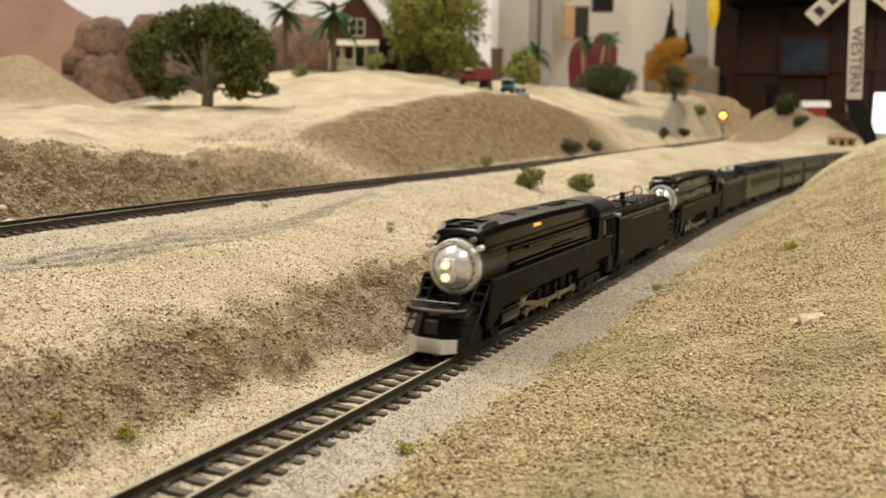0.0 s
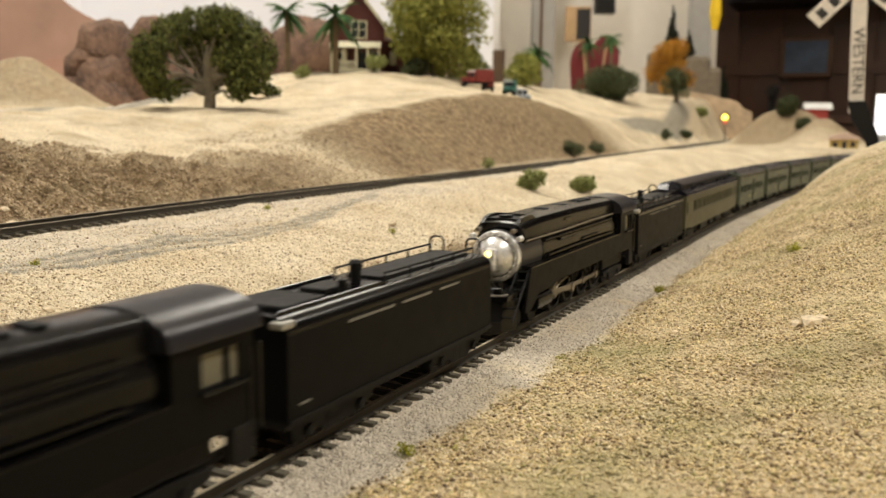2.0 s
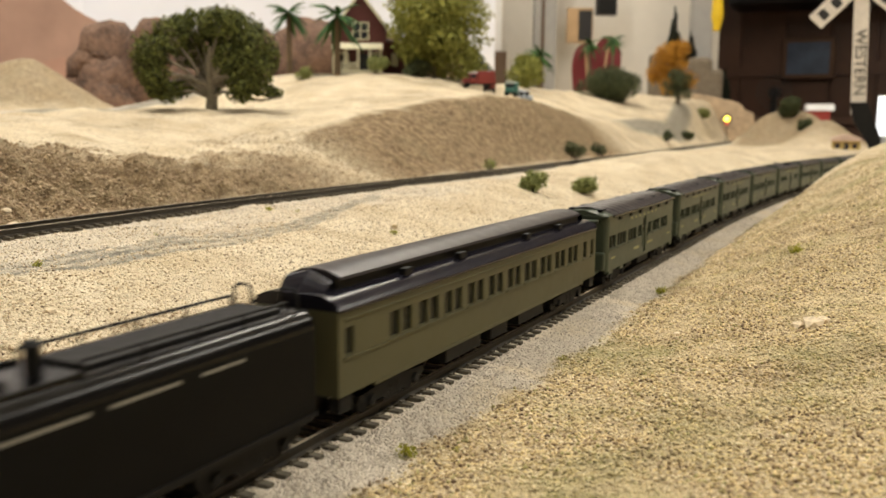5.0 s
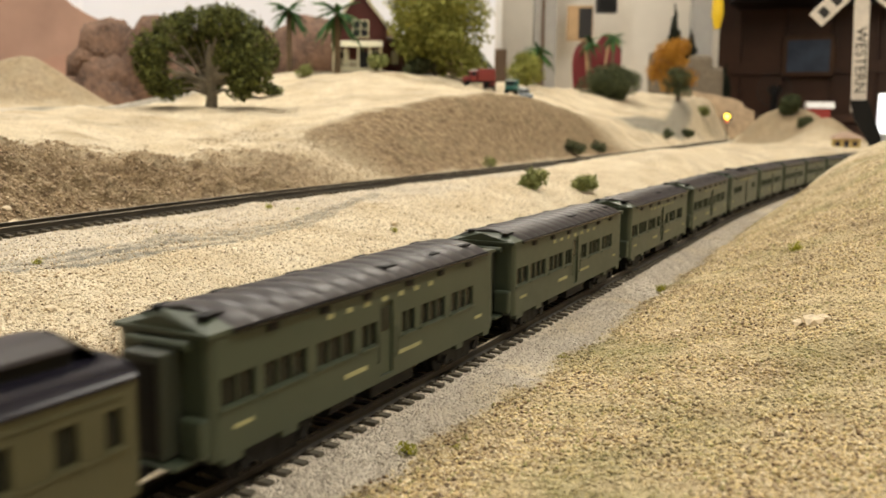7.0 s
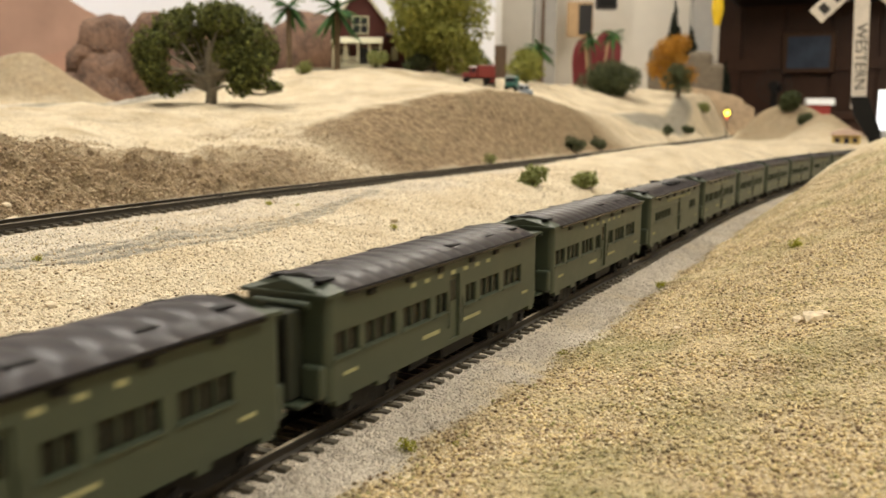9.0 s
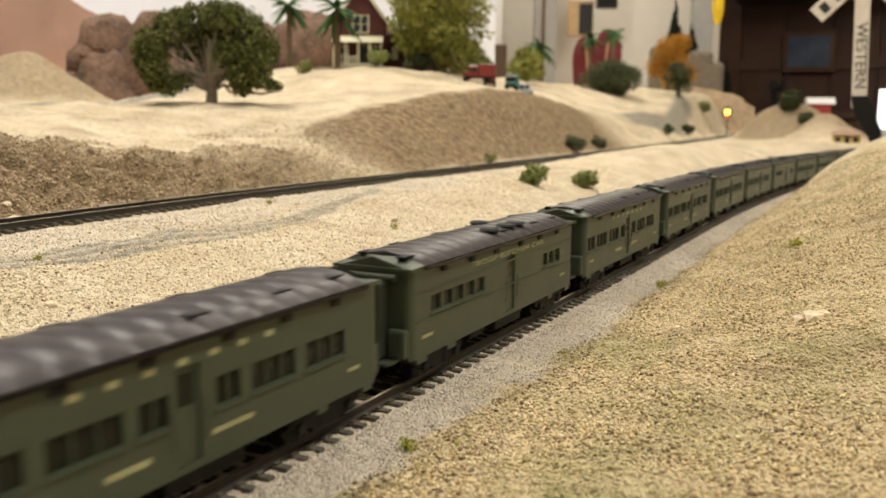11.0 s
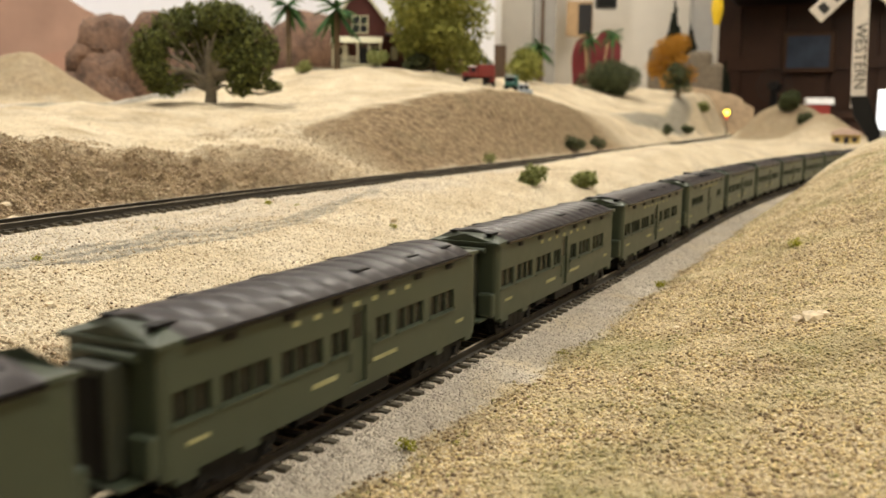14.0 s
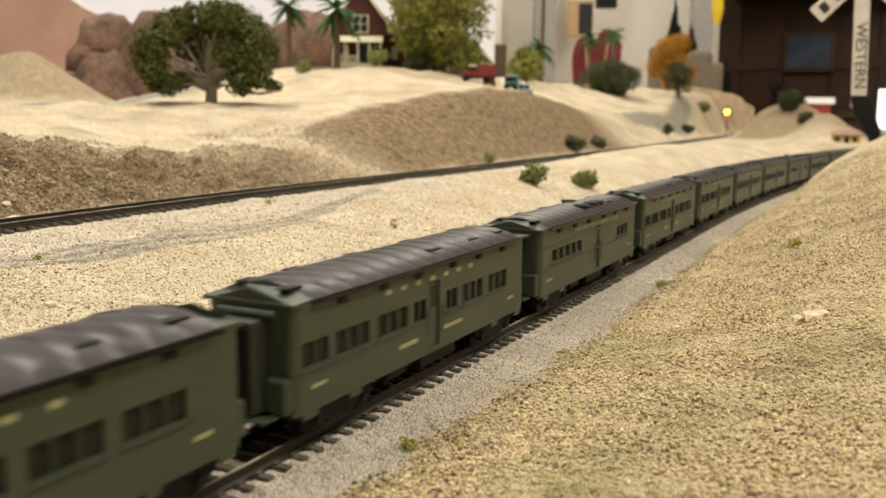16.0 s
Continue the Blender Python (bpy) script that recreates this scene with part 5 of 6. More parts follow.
leaves("crown", cs, 1500, 0.0014, LEAF_OAK, oak, 11, "olive-green leafy crown with gaps")

tree(-0.3954, 0.9288, 0.1250, 0.1500, LEAF_LIME, "airy yellow-green deciduous tree behind the mound", 21, 18, 240, 0.0024, 0.10, 0.0024, 0.32, z=0.1014)
tree(-0.4068, 1.6823, 0.0640, 0.1250, LEAF_DARK, "dark olive spreading tree on the slope", 22, 14, 320, 0.0022, 0.2, 0.004, 0.32, z=0.0967)
tree(-0.3223, 1.8964, 0.0720, 0.0700, LEAF_DARK, "dark olive tree beside the path", 23, 9, 320, 0.0022, 0.2, 0.005, 0.34, z=0.1019)
tree(-0.3998, 2.2105, 0.1440, 0.1250, LEAF_GOLD, "autumn tree with orange foliage", 24, 12, 200, 0.003, 0.1, 0.003, 0.32, z=0.1223)
tree(-0.4248, 1.2789, 0.0502, 0.0620, LEAF_LIME, "low yellow-green tree behind the crest", 26, 8, 320, 0.0024, 0.05, 0.002, 0.4, z=0.1116)
tree(-0.4210, 1.0872, 0.0450, 0.0500, LEAF_DARK, "dark shrubby tree beside the trucks", 27, 8, 320, 0.0024, 0.05, 0.002, 0.4, z=0.1091)
conifer(-0.4869, 2.5667, 0.1260, 0.2616, 0.0750, 28, "black-green slender conifer behind the orange tree")
conifer(-0.4326, 2.5359, 0.1239, 0.1903, 0.0700, 29, "black-green slender conifer behind the orange tree")
conifer(-0.3534, 2.6498, 0.0977, 0.1284, 0.0360, 25, "small dark green conifer on the ridge")
palm(-0.5600, 0.8694, 0.1101, 0.0750, 0.0300, 31, "slim palm with green fronds on the hill")
palm(-0.4800, 0.8526, 0.1082, 0.0680, 0.0360, 32, "palm with drooping green fronds before the house")
palm(-0.4591, 1.4331, 0.1160, 0.0628, 0.0350, 33, "short palm with green fronds behind the crest")
palm(-0.474, 1.760, 0.1180, 0.1020, 0.0340, 34, "small bright green palm before maroon boards")
palm(-0.430, 1.774, 0.1180, 0.1120, 0.0300, 35, "small bright green palm before maroon boards")
shrub(-0.0831, 0.4529, 0.0160, SHRUB, "round sage-green shrub on the sand", 41, per=2200)
shrub(-0.0748, 0.5162, 0.0165, SHRUB, "two-lobed sage-green shrub on the sand", 42, per=2200)
shrub(-0.1796, 0.6095, 0.0130, SHRUB, "yellowish shrub beside the back track", 43)
shrub(-0.1959, 0.8582, 0.0200, LEAF_DARK, "dark green shrub at the foot of the mound", 44)
shrub(-0.2028, 0.9573, 0.0200, LEAF_DARK, "dark green shrub at the foot of the mound", 45)
shrub(-0.2456, 1.4781, 0.0220, LEAF_DARK, "dark green shrub by the path", 46)
shrub(-0.2551, 1.6805, 0.0260, LEAF_DARK, "dark green shrub by the path", 47)
shrub(-0.1020, 1.9850, 0.0500, LEAF_DARK, "dark green shrub on the sandy hill", 48)
shrub(-0.0700, 1.9300, 0.0300, LEAF_DARK, "dark green shrub on the sandy hill", 49)
shrub(-0.4288, 0.8500, 0.0240, SHRUB, "low green bush before the porch", 50)
shrub(-0.4900, 0.8000, 0.0200, SHRUB, "low green bush before the porch", 51)
shrub(-0.5300, 0.7000, 0.0220, LEAF_DARK, "dark bush at the palm foot", 52)
shrub(-0.4000, 0.9000, 0.0300, LEAF_DARK, "dark bush beside the house wing", 53)
shrub(-0.3000, 2.0500, 0.0300, SHRUB, "green shrub near the signal", 54)
shrub(-0.0911, 0.1425, 0.0030, TUFT, "tiny bright yellow-green grass tuft", 60, "grass tufts", 9000)
shrub(-0.1201, 0.2679, 0.0034, TUFT, "tiny bright yellow-green grass tuft", 61, "grass tufts", 9000)
shrub(-0.0715, 0.2798, 0.0034, TUFT, "tiny bright yellow-green grass tuft", 62, "grass tufts", 9000)
shrub(0.0199, 0.1272, 0.0038, TUFT, "tiny bright yellow-green grass tuft", 63, "grass tufts", 9000)
shrub(0.0259, 0.1346, 0.0022, TUFT, "tiny bright yellow-green grass tuft", 64, "grass tufts", 9000)
shrub(-0.0218, 0.1050, 0.0040, TUFT, "tiny bright yellow-green grass tuft", 65, "grass tufts", 9000)
shrub(-0.1120, 0.2750, 0.0022, TUFT, "tiny bright yellow-green grass tuft", 66, "grass tufts", 9000)
shrub(-0.1000, 0.1900, 0.0020, TUFT, "tiny bright yellow-green grass tuft", 67, "grass tufts", 9000)
shrub(0.0215, 0.2030, 0.0026, TUFT, "tiny bright yellow-green grass tuft", 68, "grass tufts", 9000)
shrub(0.0230, 0.3000, 0.0040, TUFT, "tiny bright yellow-green grass tuft", 69, "grass tufts", 9000)
shrub(0.0620, 0.3400, 0.0050, TUFT, "tiny bright yellow-green grass tuft", 70, "grass tufts", 9000)
shrub(-0.0330, 0.1000, 0.0030, TUFT, "tiny bright yellow-green grass tuft", 71, "grass tufts", 9000)

# ---- the house and vehicles on the hill ----
SIDING = mat("dark_red_siding", (0.10, 0.024, 0.020), 0.7, 0, 300, 0.25, 0.2, 0.0003)
CREAM = mat("cream_trim_paint", (0.66, 0.62, 0.44), 0.6, 0, 300, 0.12, 0.1, 0.0002)
SLATE = mat("grey_shingle_roof", (0.24, 0.23, 0.24), 0.8, 0, 300, 0.25, 0.3, 0.0005)
DARKGLASS = mat("dark_house_glass", (0.03, 0.03, 0.035), 0.15, 0, 100, 0.2, 0.0)
RED = mat("red_vehicle_paint", (0.2, 0.028, 0.022), 0.5, 0, 300, 0.2, 0.05, 0.0002)
WHITE = mat("white_paint", (0.80, 0.79, 0.78), 0.5, 0, 60, 0.08, 0.1, 0.0005)
TEAL = mat("teal_paint", (0.04, 0.17, 0.15), 0.4, 0, 300, 0.2, 0.05, 0.0002)
PALEBLUE = mat("pale_blue_paint", (0.36, 0.42, 0.48), 0.4, 0, 300, 0.2, 0.05, 0.0002)


def gable_house(place):
    """A two-storey house with a steep front gable, an open porch with posts and a side wing."""
    h = thing("house", "dark red two-storey wooden house with cream porch and trim", "model house", place=place)
    w, d, eave, ridge = 0.027, 0.03, 0.052, 0.088
    bm = extrude(bmesh.new(), [(-w, 0), (w, 0), (w, eave), (0, ridge - 0.002), (-w, eave)], 0.0, 2 * d)
    part("wall", recalc(bm), SIDING, h, "dark red clapboard walls")
    for k in range(18):
        z = 0.003 + 0.0028 * k
        part("siding_board", boxed(-w - 0.0004, w + 0.0004, -0.0006, 0.0, z, z + 0.0022), SIDING, h)
    bm = bmesh.new()
    for sx in (-1, 1):
        v = [bm.verts.new(c) for c in ((0, -0.004, ridge), (sx * (w + 0.007), -0.004, eave - 0.008), (sx * (w + 0.007), 2 * d + 0.004, eave - 0.008), (0, 2 * d + 0.004, ridge))]
        f = bm.faces.new(v)
    r = bmesh.ops.solidify(bm, geom=bm.faces[:], thickness=0.0016)
    part("roof", recalc(bm), SLATE, h, "steep grey shingle roof")
    bm = bmesh.new()
    for sx in (-1, 1):
        extrude(bm, [(0, ridge - 0.001), (0, ridge - 0.0045), (sx * (w + 0.006), eave - 0.0115), (sx * (w + 0.007), eave - 0.0085)], -0.0055, -0.0042)
    part("bargeboard", recalc(bm), CREAM, h, "cream gable boards")
    for x0, x1, z0, z1 in ((-0.0075, 0.0075, 0.038, 0.054), (-0.022, -0.014, 0.006, 0.022), (0.012, 0.020, 0.006, 0.022)):
        wdw = part("window", boxed(x0 - 0.0015, x1 + 0.0015, -0.0016, -0.0002, z0 - 0.0015, z1 + 0.0015), CREAM, h, "cream sash window")
        mx, mz = (x0 + x1) / 2, (z0 + z1) / 2
        for a, b in ((x0, mx - 0.0006), (mx + 0.0006, x1)):
            for c, f in ((z0, mz - 0.0005), (mz + 0.0005, z1)):
                part("pane", boxed(a, b, -0.0020, -0.0015, c, f), DARKGLASS, wdw)
    bm = extrude_side(bmesh.new(), -0.030, 0.024, [(-0.020, 0.0265), (0.0, 0.034), (0.0, 0.0325), (-0.020, 0.0250)])
    part("porch_roof", recalc(bm), CREAM, h, "pale porch roof")
    part("porch_floor", boxed(-0.029, 0.023, -0.019, 0.0, 0.0, 0.004), CREAM, h)
    for x in (-0.028, -0.015, -0.002, 0.010, 0.022):
        part("porch_post", boxed(x - 0.0012, x + 0.0012, -0.0185, -0.0163, 0.004, 0.0255), CREAM, h, "cream porch post")
    for x0, x1 in ((-0.028, -0.015), (-0.015, -0.002), (0.010, 0.022)):
        bm = boxed(x0, x1, -0.0180, -0.0168, 0.0105, 0.0118)
        for k in range(8):
            x = x0 + (x1 - x0) * (k + 0.5) / 8
            box(bm, x - 0.0004, x + 0.0004, -0.0178, -0.0170, 0.004, 0.0105)
        part("porch_railing", bm, CREAM, h, "cream balustrade")
    part("door", boxed(-0.001, 0.008, -0.0014, 0.0, 0.004, 0.022), DARKGLASS, h, "dark front door")
    bm = extrude(bmesh.new(), [(w, 0), (w + 0.026, 0), (w + 0.026, 0.032), (w, 0.036)], 0.012, 2 * d - 0.004)
    part("wing", recalc(bm), SIDING, h, "low side wing")
    part("wing_roof", recalc(extrude(bmesh.new(), [(w, 0.0365), (w + 0.030, 0.0318), (w + 0.030, 0.0332), (w, 0.0385)], 0.008, 2 * d)), SLATE, h)
    part("wing_window", boxed(w + 0.006, w + 0.013, 0.0108, 0.0119, 0.010, 0.024), CREAM, h)
    part("chimney", boxed(-0.004, 0.004, 0.03, 0.038, ridge - 0.012, ridge + 0.012, bevel=0.0005), SIDING, h)
    return h


def lorry(place, body, cab, label, long=0.040):
    """A small old truck: chassis, box body with roof, cab with windscreen, four wheels."""
    t = thing("truck", label, "model truck", "vehicles by the house", place=place)
    part("chassis", boxed(-0.0055, 0.0055, 0, long, 0.0035, 0.005), UNDER, t)
    part("body", boxed(-0.0075, 0.0075, 0.014, long, 0.005, 0.019, bevel=0.0008), body, t)
    part("cab", boxed(-0.0068, 0.0068, 0.005, 0.0135, 0.005, 0.0165, bevel=0.0012), cab, t)
    part("cab_roof", boxed(-0.0066, 0.0066, 0.0055, 0.0135, 0.0165, 0.0178, bevel=0.0005), WHITE, t, "white cab roof")
    part("bonnet", boxed(-0.0055, 0.0055, -0.002, 0.005, 0.005, 0.0105, bevel=0.0012), cab, t)
    part("windscreen", boxed(-0.0055, 0.0055, 0.0046, 0.0050, 0.0108, 0.0155), DARKGLASS, t)
    for sx in (-1, 1):
        part("side_window", boxed(*sorted((sx * 0.0068, sx * 0.0071)), 0.0065, 0.0120, 0.0108, 0.0152), DARKGLASS, t)
        for y in (0.002, long - 0.008):
            part("wheel", cyl(bmesh.new(), (sx * 0.0045, y, 0.003), (sx * 0.0068, y, 0.003), 0.003, seg=14), UNDER, t)
    return t


gable_house(pose(-0.4895, 0.9168, 0.1138, 0, 0, 30) @ Matrix.Scale(1.12, 4))
part_base = tagged(part("house_plot", boxed(-0.07, 0.08, -0.03, 0.09, -0.03, 0.0), GROUND), "sandy levelled plot under the house", "ground", kind="structure")
part_base.matrix_basis = pose(-0.4895, 0.9168, 0.1133, 0, 0, 30)
lorry(pose(-0.3122, 0.9021, on_land(-0.3122, 0.9021, 0.0), 0, 0, 25) @ Matrix.Scale(0.95, 4), RED, RED, "red box truck with white cab roof", 0.036)
lorry(pose(-0.3280, 0.8714, on_land(-0.3280, 0.8714, 0.0), 0, 0, -55) @ Matrix.Scale(0.95, 4), RED, RED, "red box truck parked beside the trees", 0.034)
lorry(pose(-0.3159, 0.9687, on_land(-0.3159, 0.9687, 0.0), 0, 0, 15) @ Matrix.Scale(0.95, 4), TEAL, TEAL, "teal panel truck behind the crest", 0.030)
lorry(pose(-0.3282, 1.0649, on_land(-0.3282, 1.0649, 0.0), 0, 0, 80) @ Matrix.Scale(0.95, 4), PALEBLUE, PALEBLUE, "pale blue van behind the crest", 0.036)

# ---- lineside things ----
YELLOW = mat("yellow_wall_paint", (0.52, 0.40, 0.12), 0.6, 0, 300, 0.2, 0.1, 0.0003)
PINKROOF = mat("faded_pink_roof", (0.56, 0.42, 0.34), 0.7, 0, 300, 0.2, 0.2, 0.0003)
SIGNWHITE = mat("aged_white_board", (0.64, 0.58, 0.50), 0.6, 0, 120, 0.15, 0.1, 0.0003)
INK = mat("black_letter_paint", (0.02, 0.018, 0.016), 0.5, 0, 300, 0.2, 0.0)
LAMP_Y = mat("lit_yellow_signal", (1.0, 0.72, 0.08), 0.3, 0, 300, 0.02, 0.0, emit=5.0)
LAMP_R = mat("dim_red_signal", (0.9, 0.10, 0.05), 0.3, 0, 300, 0.02, 0.0, emit=0.5)
SCREEN = mat("lit_white_panel", (0.95, 0.97, 1.0), 0.3, 0, 300, 0.02, 0.0, emit=1.4)
YTAG = mat("bright_yellow_plastic", (0.80, 0.55, 0.02), 0.4, 0, 200, 0.1, 0.05, 0.0003)
MAROON = mat("maroon_board", (0.16, 0.016, 0.020), 0.55, 0, 120, 0.15, 0.1, 0.0003)
STRAW = mat("straw_strip", (0.45, 0.30, 0.16), 0.6, 0, 200, 0.2, 0.1, 0.0003)


def station(place):
    s = thing("station", "small yellow station with faded pink roof by the line", "model building", place=place)
    part("wall", boxed(-0.022, 0.022, 0, 0.03, 0, 0.021), YELLOW, s, "yellow walls")
    bm = extrude(bmesh.new(), [(-0.026, 0.0205), (0.026, 0.0205), (0.022, 0.026), (0.006, 0.032), (-0.006, 0.032), (-0.022, 0.026)], -0.005, 0.035)
    part("roof", recalc(bm), PINKROOF, s, "faded pink-white hipped roof")
    for x0, x1, z0, z1 in ((-0.017, -0.010, 0.008, 0.016), (-0.003, 0.004, 0.0, 0.017), (0.010, 0.017, 0.008, 0.016)):
        w = part("window" if z0 else "door", boxed(x0 - 0.001, x1 + 0.001, -0.0008, 0.0, z0, z1 + 0.001), STRAW, s)
        part("pane", boxed(x0, x1, -0.0012, -0.0008, z0 + 0.0005, z1), DARKGLASS, w)
    return s


st = station(pose(0.0190, 1.640, 0.0135, 0, 0, 4))
tagged(part("station_plot", boxed(-0.06, 0.05, -0.03, 0.06, -0.05, 0.0), GROUND, None, "", pose(0.0190, 1.640, 0.0135, 0, 0, 4)), "sandy levelled plot under the station", "ground", kind="structure")


# a crossing sign: an upright board with letters and two slanted boards above
sign = thing("crossing_sign", "weathered white crossing sign with black letters behind the bank", "railway sign", place=pose(0.0450, 1.394, 0.0, 0, -2.0, 3))
part("post_board", boxed(-0.0100, 0.0100, -0.002, 0.002, 0.075, 0.33, bevel=0.0006), SIGNWHITE, sign, "upright white lettered board")
words("WESTERN", 0.0205, INK, sign, Matrix.Translation((0.0, -0.0024, 0.147)) @ Euler((math.pi / 2, math.pi / 2, 0)).to_matrix().to_4x4())
for a, tx in ((-43, 0.0), (43, 0.0)):
    m = Matrix.Translation((0.0, -0.0045, 0.262)) @ Euler((0, radians(a), 0)).to_matrix().to_4x4()
    b = part("cross_board", boxed(-0.082, 0.082, -0.002, 0.002, -0.0125, 0.0125, bevel=0.0006), SIGNWHITE, sign, "slanted white board", m)
    bm = bmesh.new()
    for k in range(7):
        box(bm, -0.066 + 0.022 * k - 0.006, -0.066 + 0.022 * k + 0.005, -0.0023, -0.0018, -0.007, 0.007)
    part("lettering", bm, INK, b, "black letter bars")
# Dark slab added to stand in for the rough dark clump below the sign.
bm = extrude(bmesh.new(), [(-0.011, 0.092), (0.012, 0.091), (0.030, 0.040), (0.031, -0.02), (0.020, -0.02), (0.0146, 0.031), (-0.0057, 0.066)], -0.012, 0.02)
part("foot", recalc(bm), UNDER, sign, "dark sloping slab in place of the dark clump below the sign")

# a lit white panel at the edge of the table
panel = thing("light_panel", "bright white lit panel standing behind the bank", "lit panel", place=pose(0.0785, 1.412, 0.0))
part("case", boxed(-0.0125, 0.0125, -0.003, 0.003, -0.02, 0.102, bevel=0.002), WHITE, panel)
part("screen", boxed(-0.0115, 0.0115, -0.0042, -0.0032, 0.045, 0.100, bevel=0.0004), SCREEN, panel, "glowing white face")

# a signal mast beside the back line
sg = thing("signal_mast", "slim signal mast with lit yellow lamp beside the back track", "railway signal", place=pose(-0.2437, 2.0449, 0.0, 0, 0, 0))
part("mast", cyl(bmesh.new(), (0, 0, 0.018), (0, 0, 0.088), 0.0012, seg=8), UNDER, sg)
part("target", cyl(bmesh.new(), (0, -0.0012, 0.0741), (0, -0.0022, 0.0741), 0.0095, seg=20), UNDER, sg, "round black signal target")
part("lamp", cyl(bmesh.new(), (0, -0.0022, 0.0745), (0, -0.0045, 0.0745), 0.0062, seg=16), LAMP_Y, sg, "glowing yellow lamp")
part("lower_lamp", cyl(bmesh.new(), (0, -0.0022, 0.0645), (0, -0.0040, 0.0645), 0.0035, seg=14), LAMP_R, sg, "dim red lower lamp")
part("ladder", boxed(-0.001, 0.001, 0.0015, 0.002, 0.02, 0.07), UNDER, sg)

# maroon rounded boards standing on the hill
for x, y, z, w, h, lean in ((-0.4936, 1.8160, 0.125, 0.031, 0.104, -5), (-0.4826, 1.8720, 0.125, 0.034, 0.124, 7)):
    bdx = thing("round_board", "maroon round-topped board with a straw strip", "board", "maroon boards", place=pose(x, y, z, 0, lean, 28))
    out = [(-w, 0.0), (w, 0.0)] + [(w * math.cos(a), h * 0.45 + h * 0.55 * math.sin(a)) for a in [math.pi * k / 14 for k in range(15)]]
    part("board", recalc(extrude(bmesh.new(), out, -0.002, 0.002)), MAROON, bdx)
    part("strip", boxed(-0.0022, 0.0022, -0.0032, -0.002, 0.004, h * 0.92), STRAW, bdx, "straw-coloured centre strip")
    part("foot", boxed(-w, w, -0.006, 0.012, -0.06, 0.0), BARK, bdx)

# a bright yellow marker hanging from above
tag = thing("hanging_marker", "bright yellow plastic marker hanging on a thin rod", "marker", place=pose(-0.2324, 1.7998, 0.2407))
bm = bmesh.new()
cyl(bm, (0, 0, 0), (0, 0, 0.028), 0.006, 0.0115, 14)
cyl(bm, (0, 0, 0.028), (0, 0, 0.065), 0.0115, 0.0095, 14)
part("body", bm, YTAG, tag, "", None, True)
part("rod", cyl(bmesh.new(), (0, 0, 0.065), (0, 0, 1.29), 0.0012, seg=8), UNDER, tag)

# ---- the room ----
PANELWOOD = mat("dark_brown_panelling", (0.105, 0.045, 0.024), 0.45, 0, 14, 0.35, 0.15, 0.001)
PLASTER = mat("warm_white_wall", (0.66, 0.62, 0.55), 0.8, 0, 30, 0.06, 0.1, 0.001)
CEILMAT = mat("ceiling_tile_white", (0.72, 0.71, 0.68), 0.9, 0, 40, 0.06, 0.2, 0.001)
CARPET = mat("grey_brown_carpet", (0.16, 0.14, 0.12), 0.95, 0, 200, 0.3, 0.4, 0.003)
GREYPAINT = mat("grey_painted_board", (0.36, 0.35, 0.33), 0.6, 0, 30, 0.12, 0.1, 0.001)
BLACKBOX = mat("black_plastic", (0.015, 0.014, 0.014), 0.4, 0, 60, 0.2, 0.1, 0.0005)
BROWNCARD = mat("brown_board", (0.12, 0.075, 0.045), 0.7, 0, 40, 0.25, 0.15, 0.001)
PICBLUE = mat("blue_grey_print", (0.085, 0.115, 0.18), 0.35, 0, 16, 0.5, 0.0)
SKY = mat("painted_pale_sky", (0.88, 0.90, 0.97), 0.9, 0, 3.0, 0.06, 0.0)
HILLRED = mat("painted_red_hills", (0.37, 0.235, 0.178), 0.9, 0, 16, 0.3, 0.0, alt=(0.27, 0.165, 0.125))
HILLTAN = mat("painted_tan_hills", (0.48, 0.33, 0.20), 0.9, 0, 30, 0.25, 0.0)
HILLROSE = mat("painted_rose_hills", (0.42, 0.25, 0.19), 0.9, 0, 12, 0.3, 0.0)


def slab(name, x0, x1, y0, y1, z0, z1, material, label, category="wall"):
    return tagged(part(name, boxed(x0, x1, y0, y1, z0, z1), material), label, category, kind="structure")


FLOORZ = -1.05
slab("floor", -3.2, 3.0, -2.2, 4.9, FLOORZ - 0.1, FLOORZ, CARPET, "grey-brown carpeted room floor", "floor")
slab("ceiling", -3.2, 3.0, -2.2, 4.9, CEIL, CEIL + 0.1, CEILMAT, "white tiled room ceiling", "ceiling")
slab("wall_north", -3.0, 2.8, 4.55, 4.75, FLOORZ, CEIL, PANELWOOD, "dark brown panelled room wall")
slab("wall_south", -3.0, 2.8, -2.2, -2.0, FLOORZ, CEIL, PLASTER, "warm white room wall")
slab("wall_west", -3.2, -3.0, -2.2, 4.75, FLOORZ, CEIL, PLASTER, "warm white room wall")
slab("wall_east", 2.8, 3.0, -2.2, 4.75, FLOORZ, CEIL, PLASTER, "warm white room wall")
# plank joints and rails of the panelling
wn = bpy.data.objects["wall_north"]
plank = None
for k in range(26):
    m = Matrix.Translation((-2.4 + 0.2 * k, 4.55, 0))
    if plank is None:
        plank = part("plank", boxed(0.003, 0.195, -0.014, 0.0, FLOORZ, CEIL, bevel=0.003), PANELWOOD, wn, "", m)
    else:
        again(plank, m)
part("panel_rail", boxed(-3.0, 2.8, -0.03, -0.014, 0.30, 0.36), PANELWOOD, wn, "", Matrix.Translation((0, 4.55, 0)))

# the table below the scenery
bm = boxed(-1.76, 1.46, -0.36, 2.76, -0.16, -0.06)
tbl = thing("layout_table", "wooden layout table carrying the scenery", "table")
part("top", bm, BROWNCARD, tbl)
